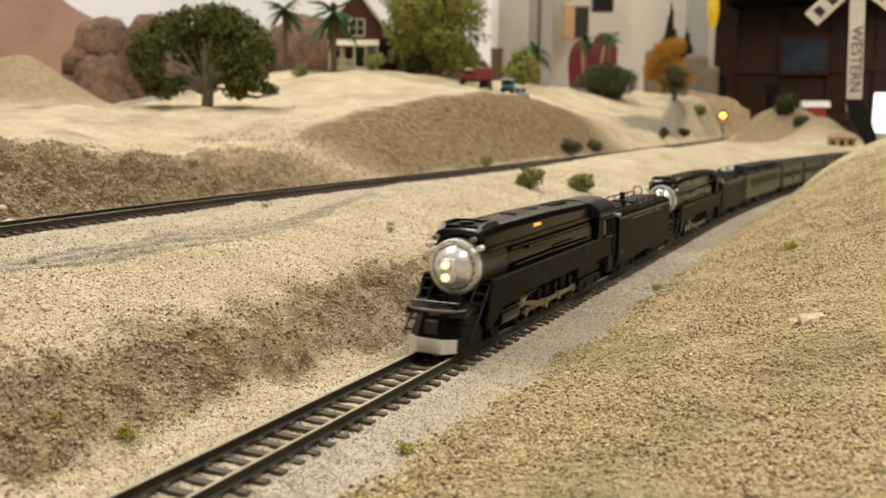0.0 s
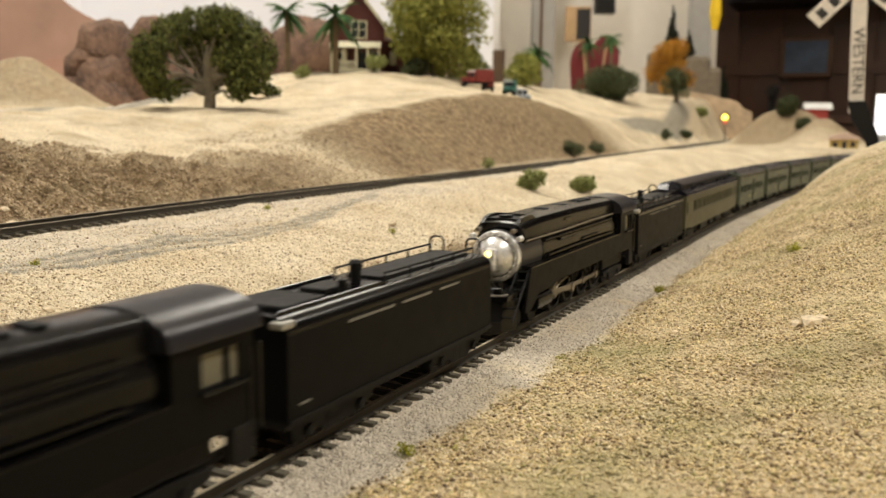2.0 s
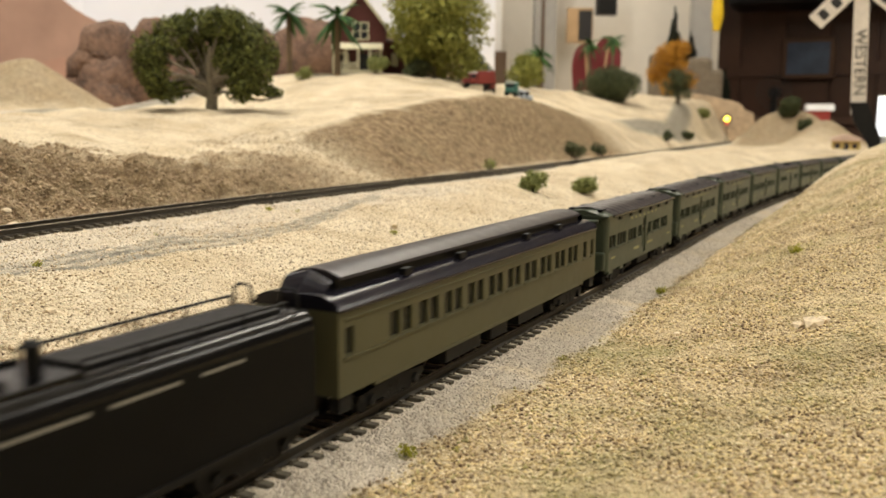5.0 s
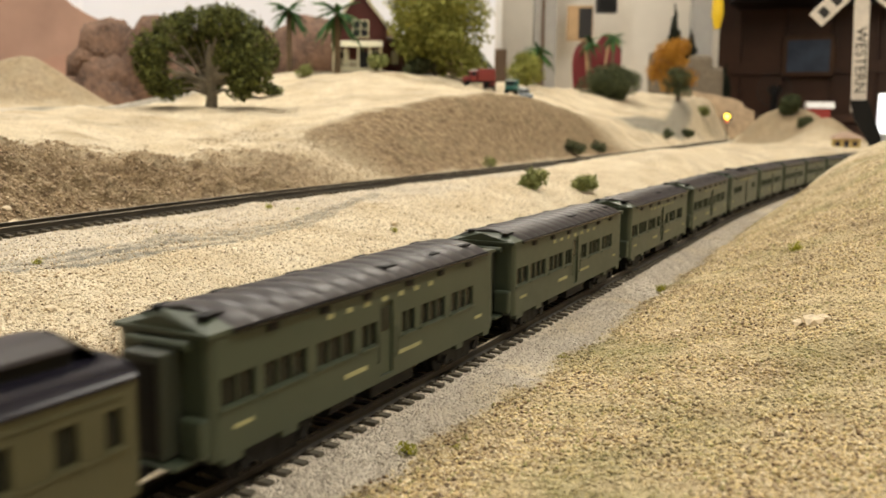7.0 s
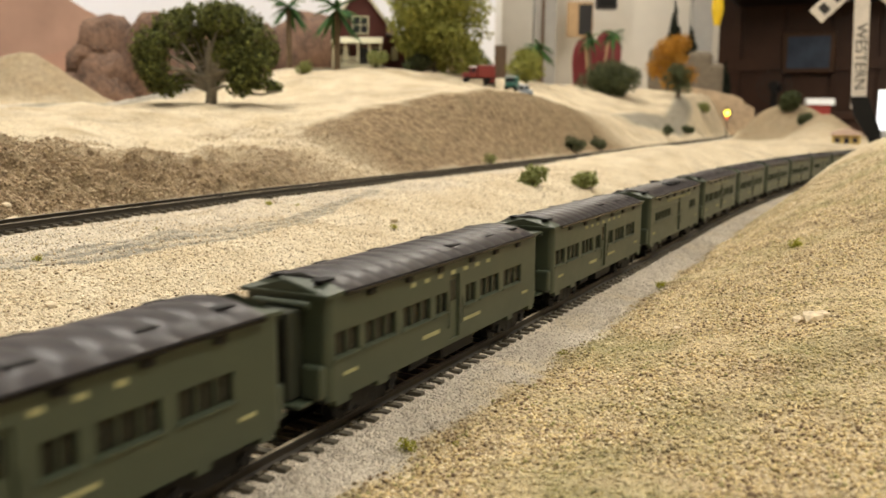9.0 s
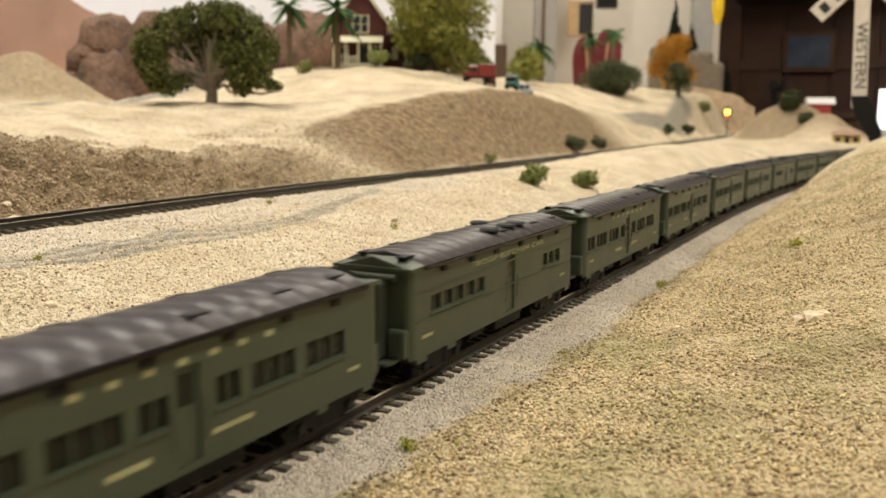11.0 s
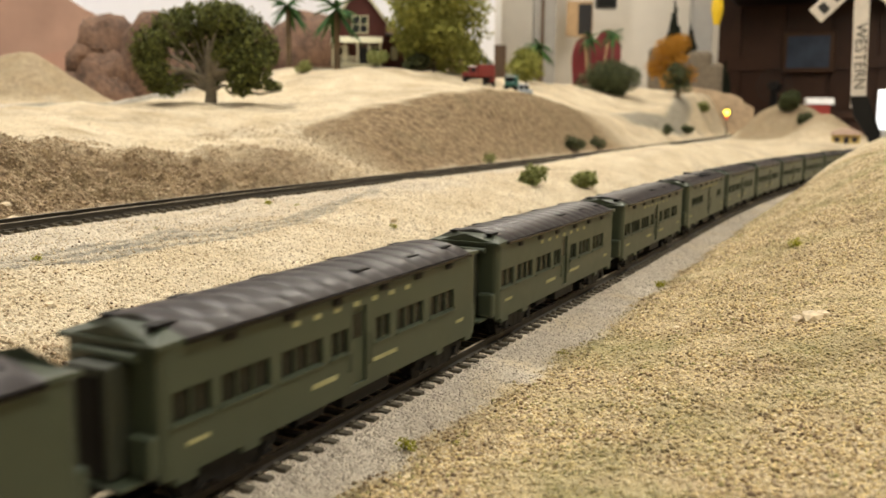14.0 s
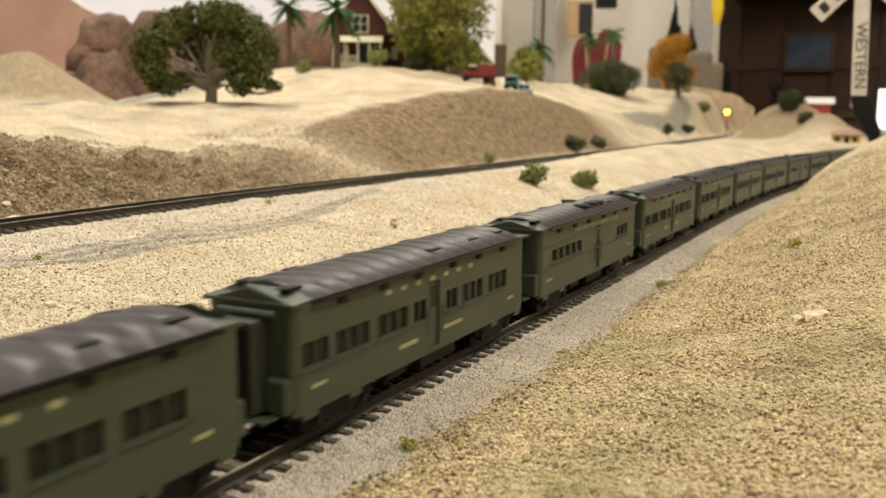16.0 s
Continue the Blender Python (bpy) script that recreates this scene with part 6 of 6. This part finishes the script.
for x in (-1.6, 1.3):
    for y in (-0.25, 2.6):
        part("leg", boxed(x - 0.04, x + 0.04, y - 0.04, y + 0.04, FLOORZ, -0.16), BROWNCARD, tbl)

# ceiling fittings: one housing and diffuser above each lamp
for lx, ly, watts in LAMPS:
    f = thing("ceiling_light", "white fluorescent ceiling fitting with bright diffuser", "ceiling light", "ceiling lights", place=Matrix.Translation((lx, ly, CEIL)))
    part("housing", boxed(-0.17, 0.17, -0.62, 0.62, -0.045, 0.0, bevel=0.004), WHITE, f)
    part("diffuser", boxed(-0.15, 0.15, -0.60, 0.60, -0.052, -0.046), DIFFUSER, f, "glowing white diffuser")

# backdrop: a painted board with sky and low painted hills, following the back edge


def flat(name, pts, tops, foot, material, label):
    """A thin upright painted board along pts, its upper edge waving."""
    bm = bmesh.new()
    n = 60
    rows = []
    for i in range(n + 1):
        f = i / n * (len(pts) - 1)
        k = min(int(f), len(pts) - 2)
        g = f - k
        x, y = (pts[k][0] * (1 - g) + pts[k + 1][0] * g, pts[k][1] * (1 - g) + pts[k + 1][1] * g)
        rows.append([bm.verts.new((x + dx, y - dx, z)) for dx in (0, -0.004) for z in (foot, tops(i / n))])
    for a, b in zip(rows, rows[1:]):
        bm.faces.new((a[0], b[0], b[1], a[1]))
        bm.faces.new((a[2], a[3], b[3], b[2]))
        bm.faces.new((a[1], b[1], b[3], a[3]))
    return tagged(part(name, recalc(bm), material), label, "backdrop", kind="structure")


def wave(f, *terms):
    return sum(h * math.exp(-((f - c) / w) ** 2) for h, c, w in terms)


flat("backdrop", [(-1.50, -0.3), (-1.46, 0.9), (-1.40, 1.30), (-1.05, 1.78), (-0.80, 2.02)], lambda f: 0.62, -0.1, SKY, "painted pale sky backdrop board")
flat("backdrop_hills", [(-1.45, -0.2), (-1.38, 0.9), (-1.30, 1.25), (-1.0, 1.70), (-0.80, 1.92)],
     lambda f: 0.232 + 0.085 * (1 - float(step(0.38, 0.54, f))) + wave(f, (0.010, 0.57, 0.03), (0.012, 0.72, 0.05), (0.01, 0.9, 0.05)) + 0.002 * math.sin(f * 90), -0.1, HILLRED, "painted red desert hills on the backdrop")
flat("backdrop_foothills", [(-1.20, 0.0), (-1.16, 0.75), (-1.10, 0.98), (-0.99, 1.25), (-0.86, 1.55)],
     lambda f: 0.090 + 0.046 * (1 - float(step(0.43, 0.55, f))) + wave(f, (0.02, 0.80, 0.08)) + 0.002 * math.sin(f * 70), -0.1, HILLTAN, "painted tan foothills on the backdrop")
flat("backdrop_slopes", [(-1.32, 0.0), (-1.27, 0.80), (-1.20, 1.10), (-1.0, 1.45), (-0.86, 1.70)],
     lambda f: 0.125 + wave(f, (0.045, 0.50, 0.06), (0.03, 0.66, 0.07), (0.05, 0.95, 0.12)) + 0.003 * math.sin(f * 60), -0.1, HILLROSE, "painted rose-brown slopes on the backdrop")

# the white partition behind the town, with shelf, post, box and pictures
part_wall = slab("wall_partition", -0.36, 0.338, 0.0, 0.05, -1.05, CEIL, PLASTER, "warm white partition behind the layout")
part_wall.matrix_basis = pose(-0.70, 2.62, 0, 0, 0, 27)
wb = thing("window_box", "white building front with dark windows behind the trees", "model building", place=pose(-0.955, 2.28, 0.20, 0, 0, 27))
part("wall", boxed(-0.13, 0.055, 0.0, 0.10, 0.06, 0.36, bevel=0.002), WHITE, wb, "white upper wall")
part("base", boxed(-0.13, 0.07, -0.012, 0.10, -0.16, 0.06, bevel=0.002), BROWNCARD, wb, "dark brown lower band")
for z in (0.125, 0.155, 0.215, 0.245):
    w_ = part("window", boxed(-0.016, 0.026, -0.004, 0.0, z, z + 0.024), GREYPAINT, wb)
    part("pane", boxed(-0.013, 0.023, -0.006, -0.004, z + 0.003, z + 0.020), DARKGLASS, w_)
gp = thing("grey_post", "grey weathered square post behind the layout", "post", place=pose(-0.8169, 2.414, -0.1, 0, 0, 27))
part("shaft", boxed(-0.032, 0.032, 0.0, 0.05, 0.0, 1.2, bevel=0.003), GREYPAINT, gp)
part("batten", boxed(-0.012, -0.004, -0.006, 0.0, 0.0, 1.2), BROWNCARD, gp)
gp2 = thing("grey_post", "pale grey square post at the partition end", "post", place=pose(-0.4144, 2.6198, -0.1, 0, 0, 27))
part("shaft", boxed(-0.030, 0.026, 0.0, 0.05, 0.0, 1.65, bevel=0.003), GREYPAINT, gp2)
db = thing("picture_box", "dark framed box hanging on the white partition", "picture", place=pose(-0.7431, 2.5161, 0.295, 0, 0, 27))
part("frame", boxed(-0.045, 0.030, -0.012, 0.0, 0.0, 0.10, bevel=0.002), STRAW, db)
part("print", boxed(-0.012, 0.027, -0.014, -0.012, 0.006, 0.092), BLACKBOX, db)
db2 = thing("speaker_box", "black box high on the white partition", "loudspeaker", place=pose(-0.70, 2.53, 0.372, 0, 0, 27))
part("case", boxed(-0.01, 0.05, -0.03, 0.0, 0.0, 0.09, bevel=0.004), BLACKBOX, db2)
part("grille", boxed(-0.004, 0.044, -0.032, -0.03, 0.006, 0.084), UNDER, db2)
tw = thing("rock_stack", "weathered tan rock stack behind the orange tree", "model rock", place=pose(-0.43, 2.42, 0.12, 0, 0, 27))
bm = bmesh.new()
for k, (x, w, h) in enumerate(((-0.055, 0.03, 0.13), (-0.01, 0.035, 0.10), (0.05, 0.03, 0.12), (0.085, 0.025, 0.09))):
    box(bm, x - w, x + w, -0.02, 0.03, -0.14, h, bevel=0.012)
part("rock", bm, BARK, tw)

# reddish boulders at the foot of the painted hills
BOULDER = mat("red_brown_rock", (0.21, 0.122, 0.08), 0.9, 0, 240, 0.45, 0.9, 0.006, alt=(0.05, 0.034, 0.026))


def outcrop(x, y, z, stones, label, seed):
    t = thing("rock_outcrop", label, "model rock", "boulders by the backdrop", place=Matrix.Translation((x, y, z)))
    rs = random.Random(seed)
    for a, b, h, r in stones:
        bm = bmesh.new()
        bmesh.ops.create_icosphere(bm, subdivisions=3, radius=r)
        k = [rs.uniform(0, 6) for _ in range(3)]
        for v in bm.verts:
            d = v.co.normalized()
            v.co *= 1 + 0.13 * math.sin(4 * d.x + k[0]) * math.cos(3 * d.z + k[1]) + 0.12 * abs(math.sin(7 * d.y + 6 * d.z + k[2])) + 0.08 * abs(math.sin(11 * d.x - 8 * d.z + k[0]))
            v.co.z *= 1.15
        part("boulder", bm, BOULDER, t, "", Matrix.Translation((a, b, h)), True)
    return t


outcrop(-0.875, 0.885, 0.05, ((0.0, 0.0, 0.045, 0.040), (-0.03, -0.01, 0.075, 0.026), (0.02, -0.02, 0.02, 0.03), (0.06, 0.02, 0.085, 0.028), (-0.045, -0.04, 0.02, 0.034), (0.045, 0.05, 0.05, 0.058), (-0.02, 0.02, 0.095, 0.04), (0.09, 0.10, 0.03, 0.05), (0.04, 0.04, 0.10, 0.035)),
        "heap of reddish brown boulders before the painted hills", 5)
outcrop(-0.78, 1.22, 0.10, ((0.0, 0.0, 0.05, 0.06), (-0.07, -0.07, 0.04, 0.055), (0.07, 0.07, 0.05, 0.06), (0.13, 0.14, 0.04, 0.05)),
        "low reddish boulders behind the palms", 6)

# on the panelled wall: a framed blue picture, a fan, a red and white model roof
pc = thing("framed_picture", "blue-grey picture in a brown frame on panelling", "picture", place=pose(-0.295, 4.52, 0.38, 0, 0, 0))
part("frame", boxed(-0.115, 0.115, -0.03, 0.0, -0.095, 0.095, bevel=0.006), STRAWDARK, pc, "brown wooden frame")
part("print", boxed(-0.093, 0.093, -0.034, -0.030, -0.073, 0.073), PICBLUE, pc, "blue-grey print")
# Added black box with fronts, standing in for the dark above the panelling.
dark_box = thing("wall_cupboard", "black-brown hanging cupboard high on the panelling", "cupboard", place=pose(0.0, 4.52, 0.605))
part("body", boxed(-0.62, 1.3, -0.30, 0.0, 0.0, 0.5, bevel=0.004), BLACKBOX, dark_box)
for x in (-0.60, -0.13, 0.34, 0.81):
    part("door", boxed(x, x + 0.46, -0.315, -0.30, 0.01, 0.49, bevel=0.004), BLACKBOX, dark_box)
fan = thing("desk_fan", "round dark desk fan before the panelled wall", "fan", place=pose(-0.3387, 3.6613, 0.1927))
bm = bmesh.new()
for r in (0.062, 0.045, 0.028, 0.012):
    n = 24
    for k in range(n):
        a, b = 2 * math.pi * k / n, 2 * math.pi * (k + 1) / n
        cyl(bm, (r * math.cos(a), 0, r * math.sin(a)), (r * math.cos(b), 0, r * math.sin(b)), 0.0022, seg=5)
part("grille", bm, GREYDARK, fan, "dark wire grille")
part("hub", cyl(bmesh.new(), (0, -0.01, 0), (0, 0.06, 0), 0.02, seg=16), BLACKBOX, fan)
part("stand", boxed(-0.012, 0.012, 0.01, 0.03, -1.24, 0.0), BLACKBOX, fan)
cab_ = thing("low_cabinet", "dark brown cabinet before the panelled wall", "cabinet", place=pose(0.0, 3.95, FLOORZ))
part("body", boxed(-0.75, 0.9, 0.0, 0.45, 0.0, 1.12, bevel=0.006), PANELWOOD, cab_)
part("top", boxed(-0.77, 0.92, -0.02, 0.45, 1.12, 1.15, bevel=0.004), PANELWOOD, cab_)
for x in (-0.55, -0.1, 0.35):
    d_ = part("door", boxed(x - 0.2, x + 0.2, -0.012, 0.0, 0.05, 1.06, bevel=0.004), PANELWOOD, cab_)
    part("handle", boxed(x + 0.14, x + 0.15, -0.03, -0.012, 0.5, 0.6), GREYDARK, d_)
rr = thing("model_barn", "red model barn with white roof behind sandy hills", "model building", place=pose(-0.100, 2.645, -0.008, 0, 0, 12))
part("wall", boxed(-0.028, 0.030, 0, 0.05, -0.06, 0.112), REDBARN, rr, "red walls")
part("roof", recalc(extrude_side(bmesh.new(), -0.032, 0.040, [(-0.006, 0.112), (0.056, 0.112), (0.042, 0.13), (0.010, 0.13)])), WHITE, rr, "white roof")
ter = thing("rock_ridge", "sandy rock ridge with a steep end face", "model rock", place=pose(-0.305, 2.43, 0.0, 0, 0, 20))
bm = bmesh.new()
n = 14
rows = []
for i in range(n + 1):
    f = i / n
    x = -0.20 + 0.27 * f
    hgt = 0.135 + 0.012 * math.sin(f * 5) - 0.03 * max(0, f - 0.8) / 0.2
    rows.append([bm.verts.new((x + 0.006 * math.sin(i * 2.1 + k), -0.045 + 0.03 * k + 0.006 * math.sin(i * 1.7 + k * 2), z)) for k, z in enumerate((0.0, hgt * 0.75, hgt, hgt * 0.8, 0.0))])
for a, b in zip(rows, rows[1:]):
    for k in range(4):
        bm.faces.new((a[k], b[k], b[k + 1], a[k + 1]))
bm.faces.new(rows[0])
bm.faces.new(rows[-1])
part("rock", recalc(bm), ROCK, ter, "", None, True)

# ---- loose grains ----


def grain_mat(name, stops, patches=()):
    m, n, l, p = tree_of(name)
    geo = n.new("ShaderNodeNewGeometry")
    r = n.new("ShaderNodeValToRGB")
    els = r.color_ramp.elements
    els[0].position, els[0].color = 0.0, (*stops[0][1], 1)
    els[1].position, els[1].color = 1.0, (*stops[-1][1], 1)
    for pos, c in stops[1:-1]:
        els.new(pos).color = (*c, 1)
    r.color_ramp.interpolation = "CONSTANT"
    l.new(geo.outputs["Random Per Island"], r.inputs["Fac"])
    col = r.outputs["Color"]
    co = n.new("ShaderNodeTexCoord")
    for scale, lo, hi, most, tone in patches:
        t, q, x = n.new("ShaderNodeTexNoise"), n.new("ShaderNodeMapRange"), n.new("ShaderNodeMix")
        t.inputs["Scale"].default_value, t.inputs["Detail"].default_value = scale, 5
        l.new(co.outputs["Object"], t.inputs["Vector"])
        q.inputs["From Min"].default_value, q.inputs["From Max"].default_value, q.inputs["To Max"].default_value = lo, hi, most
        l.new(t.outputs["Fac"], q.inputs["Value"])
        x.data_type = "RGBA"
        x.inputs["B"].default_value = (*tone, 1)
        l.new(col, x.inputs["A"])
        l.new(q.outputs["Result"], x.inputs["Factor"])
        col = x.outputs["Result"]
    l.new(col, p.inputs["Base Color"])
    p.inputs["Roughness"].default_value = 0.9
    p.inputs["Specular IOR Level"].default_value = 0.2
    return m


OCT_V = np.array([(1, 0, 0), (0, 1, 0), (-1, 0, 0), (0, -1, 0), (0, 0, 1), (0, 0, -1)], float)
OCT_F = np.array([(0, 1, 4), (1, 2, 4), (2, 3, 4), (3, 0, 4), (1, 0, 5), (2, 1, 5), (3, 2, 5), (0, 3, 5)])


def grains(name, count, x0, x1, y0, y1, keep, size, material, label, seed):
    """Loose stones strewn on the scenery where keep(x, y) says so, thinner with distance."""
    rng = np.random.RandomState(seed)
    x = rng.uniform(x0, x1, count)
    y = y0 + (y1 - y0) * rng.rand(count) ** 1.7
    ok = rng.rand(count) < keep(x, y)
    x, y = x[ok], y[ok]
    k = len(x)
    z = height(x, y)
    s = size * (0.55 + 0.9 * rng.rand(k) ** 2)
    jit = 1 + 0.5 * (rng.rand(k, 6, 3) - 0.5)
    a = rng.uniform(0, 6.28, k)
    v = OCT_V[None] * jit
    vx = v[..., 0] * np.cos(a)[:, None] - v[..., 1] * np.sin(a)[:, None]
    vy = v[..., 0] * np.sin(a)[:, None] + v[..., 1] * np.cos(a)[:, None]
    co = np.stack([x[:, None] + vx * s[:, None], y[:, None] + vy * s[:, None], z[:, None] + (v[..., 2] * 0.8 + 0.35) * s[:, None]], -1).reshape(-1, 3)
    f = (OCT_F[None] + 6 * np.arange(k)[:, None, None]).reshape(-1, 3)
    me = raw_mesh(name, co, f)
    me.materials.append(material)
    return tagged(new(name, me), label, "sand and stones", kind="stuff")


SANDG = grain_mat("sand_grain", ((0, (0.58, 0.465, 0.30)), (0.36, (0.69, 0.58, 0.41)), (0.66, (0.80, 0.71, 0.54)), (0.88, (0.34, 0.245, 0.15)), (0.94, (0.18, 0.125, 0.08)), (1, (0.1, 0.07, 0.05))))
TURFG = grain_mat("turf_grain", ((0, (0.50, 0.385, 0.20)), (0.28, (0.66, 0.52, 0.29)), (0.48, (0.78, 0.67, 0.45)), (0.64, (0.33, 0.235, 0.14)), (0.78, (0.17, 0.118, 0.075)), (0.91, (0.40, 0.36, 0.16)), (1, (0.3, 0.2, 0.1))),
                  ((26.0, 0.48, 0.64, 0.55, (0.36, 0.345, 0.16)), (38.0, 0.54, 0.68, 0.5, (0.30, 0.225, 0.135)), (60.0, 0.50, 0.64, 0.5, (0.76, 0.64, 0.43))))
EARTHG = grain_mat("earth_clod", ((0, (0.42, 0.32, 0.20)), (0.42, (0.32, 0.23, 0.142)), (0.70, (0.55, 0.435, 0.285)), (0.93, (0.14, 0.095, 0.06)), (1, (0.1, 0.07, 0.05))))
BALG = grain_mat("ballast_stone", ((0, (0.52, 0.46, 0.37)), (0.4, (0.60, 0.535, 0.435)), (0.74, (0.70, 0.635, 0.53)), (0.95, (0.38, 0.335, 0.27)), (1, (0.2, 0.18, 0.15))))


def zone(k):
    def keep(x, y):
        c = cover(x, y)
        if k == 3:
            return np.clip(1 - c[:, 0] - c[:, 1] - c[:, 2], 0, 1)
        return np.clip(c[:, k], 0, 1)
    return keep


grains("turf_grains", 62000, 0.02, 0.125, 0.085, 0.62, zone(1), 0.00037, TURFG, "coarse tan and brown scenic turf grains", 1)
grains("sand_grains", 85000, -0.20, -0.012, 0.075, 0.62, zone(3), 0.00028, SANDG, "coarse tan sand grains", 2)
grains("earth_clods", 110000, -0.25, -0.012, 0.07, 0.5, zone(2), 0.00036, EARTHG, "crumbly brown earth clods", 3)
grains("hill_clods", 60000, -0.29, -0.13, 0.08, 0.48, zone(2), 0.00058, EARTHG, "crumbly brown clods on the hill face", 6)
grains("bank_clods", 16000, -0.075, -0.018, 0.07, 0.45, zone(2), 0.00046, EARTHG, "crumbly brown clods on the cut bank", 7)
grains("ballast_stones", 42000, -0.018, 0.026, 0.085, 0.6, zone(0), 0.00022, BALG, "grey ballast stones", 4)
grains("shelf_stones", 16000, -0.19, -0.07, 0.1, 0.6, zone(0), 0.00028, BALG, "grey stones on the dirt road", 5)

# a few paler stones lying on the sand
for x, y, s in ((-0.064, 0.1236, 0.0016), (-0.0766, 0.2887, 0.0022), (0.0765, 0.2331, 0.0030), (0.0735, 0.2345, 0.0022), (0.079, 0.236, 0.0022), (0.043, 0.235, 0.0013), (-0.095, 0.168, 0.0012), (-0.155, 0.185, 0.002), (-0.16, 0.188, 0.0022), (-0.166, 0.19, 0.0018)):
    bm = bmesh.new()
    bmesh.ops.create_icosphere(bm, subdivisions=1, radius=s)
    rs = random.Random(int(s * 1e7 + x * 1e5))
    for v in bm.verts:
        v.co *= rs.uniform(0.7, 1.15)
        v.co.z *= 0.6
    tagged(part("stone", bm, PALESTONE, None, "", Matrix.Translation((x, y, on_land(x, y, -s * 0.2)))), "pale cream stone lying on the sand", "stone", "stones on the sand")

# ---- ties ----


def tie_mesh():
    bm = boxed(-0.0086, 0.0086, -0.00085, 0.00085, -0.0034, -0.0020, bevel=0.00012)
    for x in (-0.00495, 0.00495):
        for sx in (-1, 1):
            box(bm, x + sx * 0.0012 - 0.0004, x + sx * 0.0012 + 0.0004, -0.0007, 0.0007, -0.0022, -0.00165)
    return bm


STEP = 0.00454
tie = part("tie", tie_mesh(), TIE, track_main, "", frame_at(0.05))


def rest(name, frames, parent):
    """The far ties of a line, joined."""
    base = bmesh.new()
    box(base, -0.0081, 0.0081, -0.00085, 0.00085, -0.0034, -0.0021)
    vs = [v.co.copy() for v in base.verts]
    fs = [[v.index for v in f.verts] for f in base.faces]
    base.free()
    co = np.array([(m @ v)[:] for m in frames for v in vs])
    f = (np.array(fs)[None] + len(vs) * np.arange(len(frames))[:, None, None]).reshape(-1, 4)
    me = raw_mesh(name, co, f)
    me.materials.append(TIE)
    o = new(name, me)
    o.parent = parent
    return tagged(o, kind="stuff")


for k in range(1, 295):
    again(tie, frame_at(0.05 + STEP * k), track_main)
rest("far_ties", [frame_at(0.05 + STEP * k) for k in (*range(-150, 0), *range(295, 800))], track_main)
for k in range(170):
    again(tie, back_frame(0.09 + STEP * k), track_back)
rest("far_ties", [back_frame(0.09 + STEP * k) for k in (*range(-80, 0), *range(170, 540))], track_back)


motions()
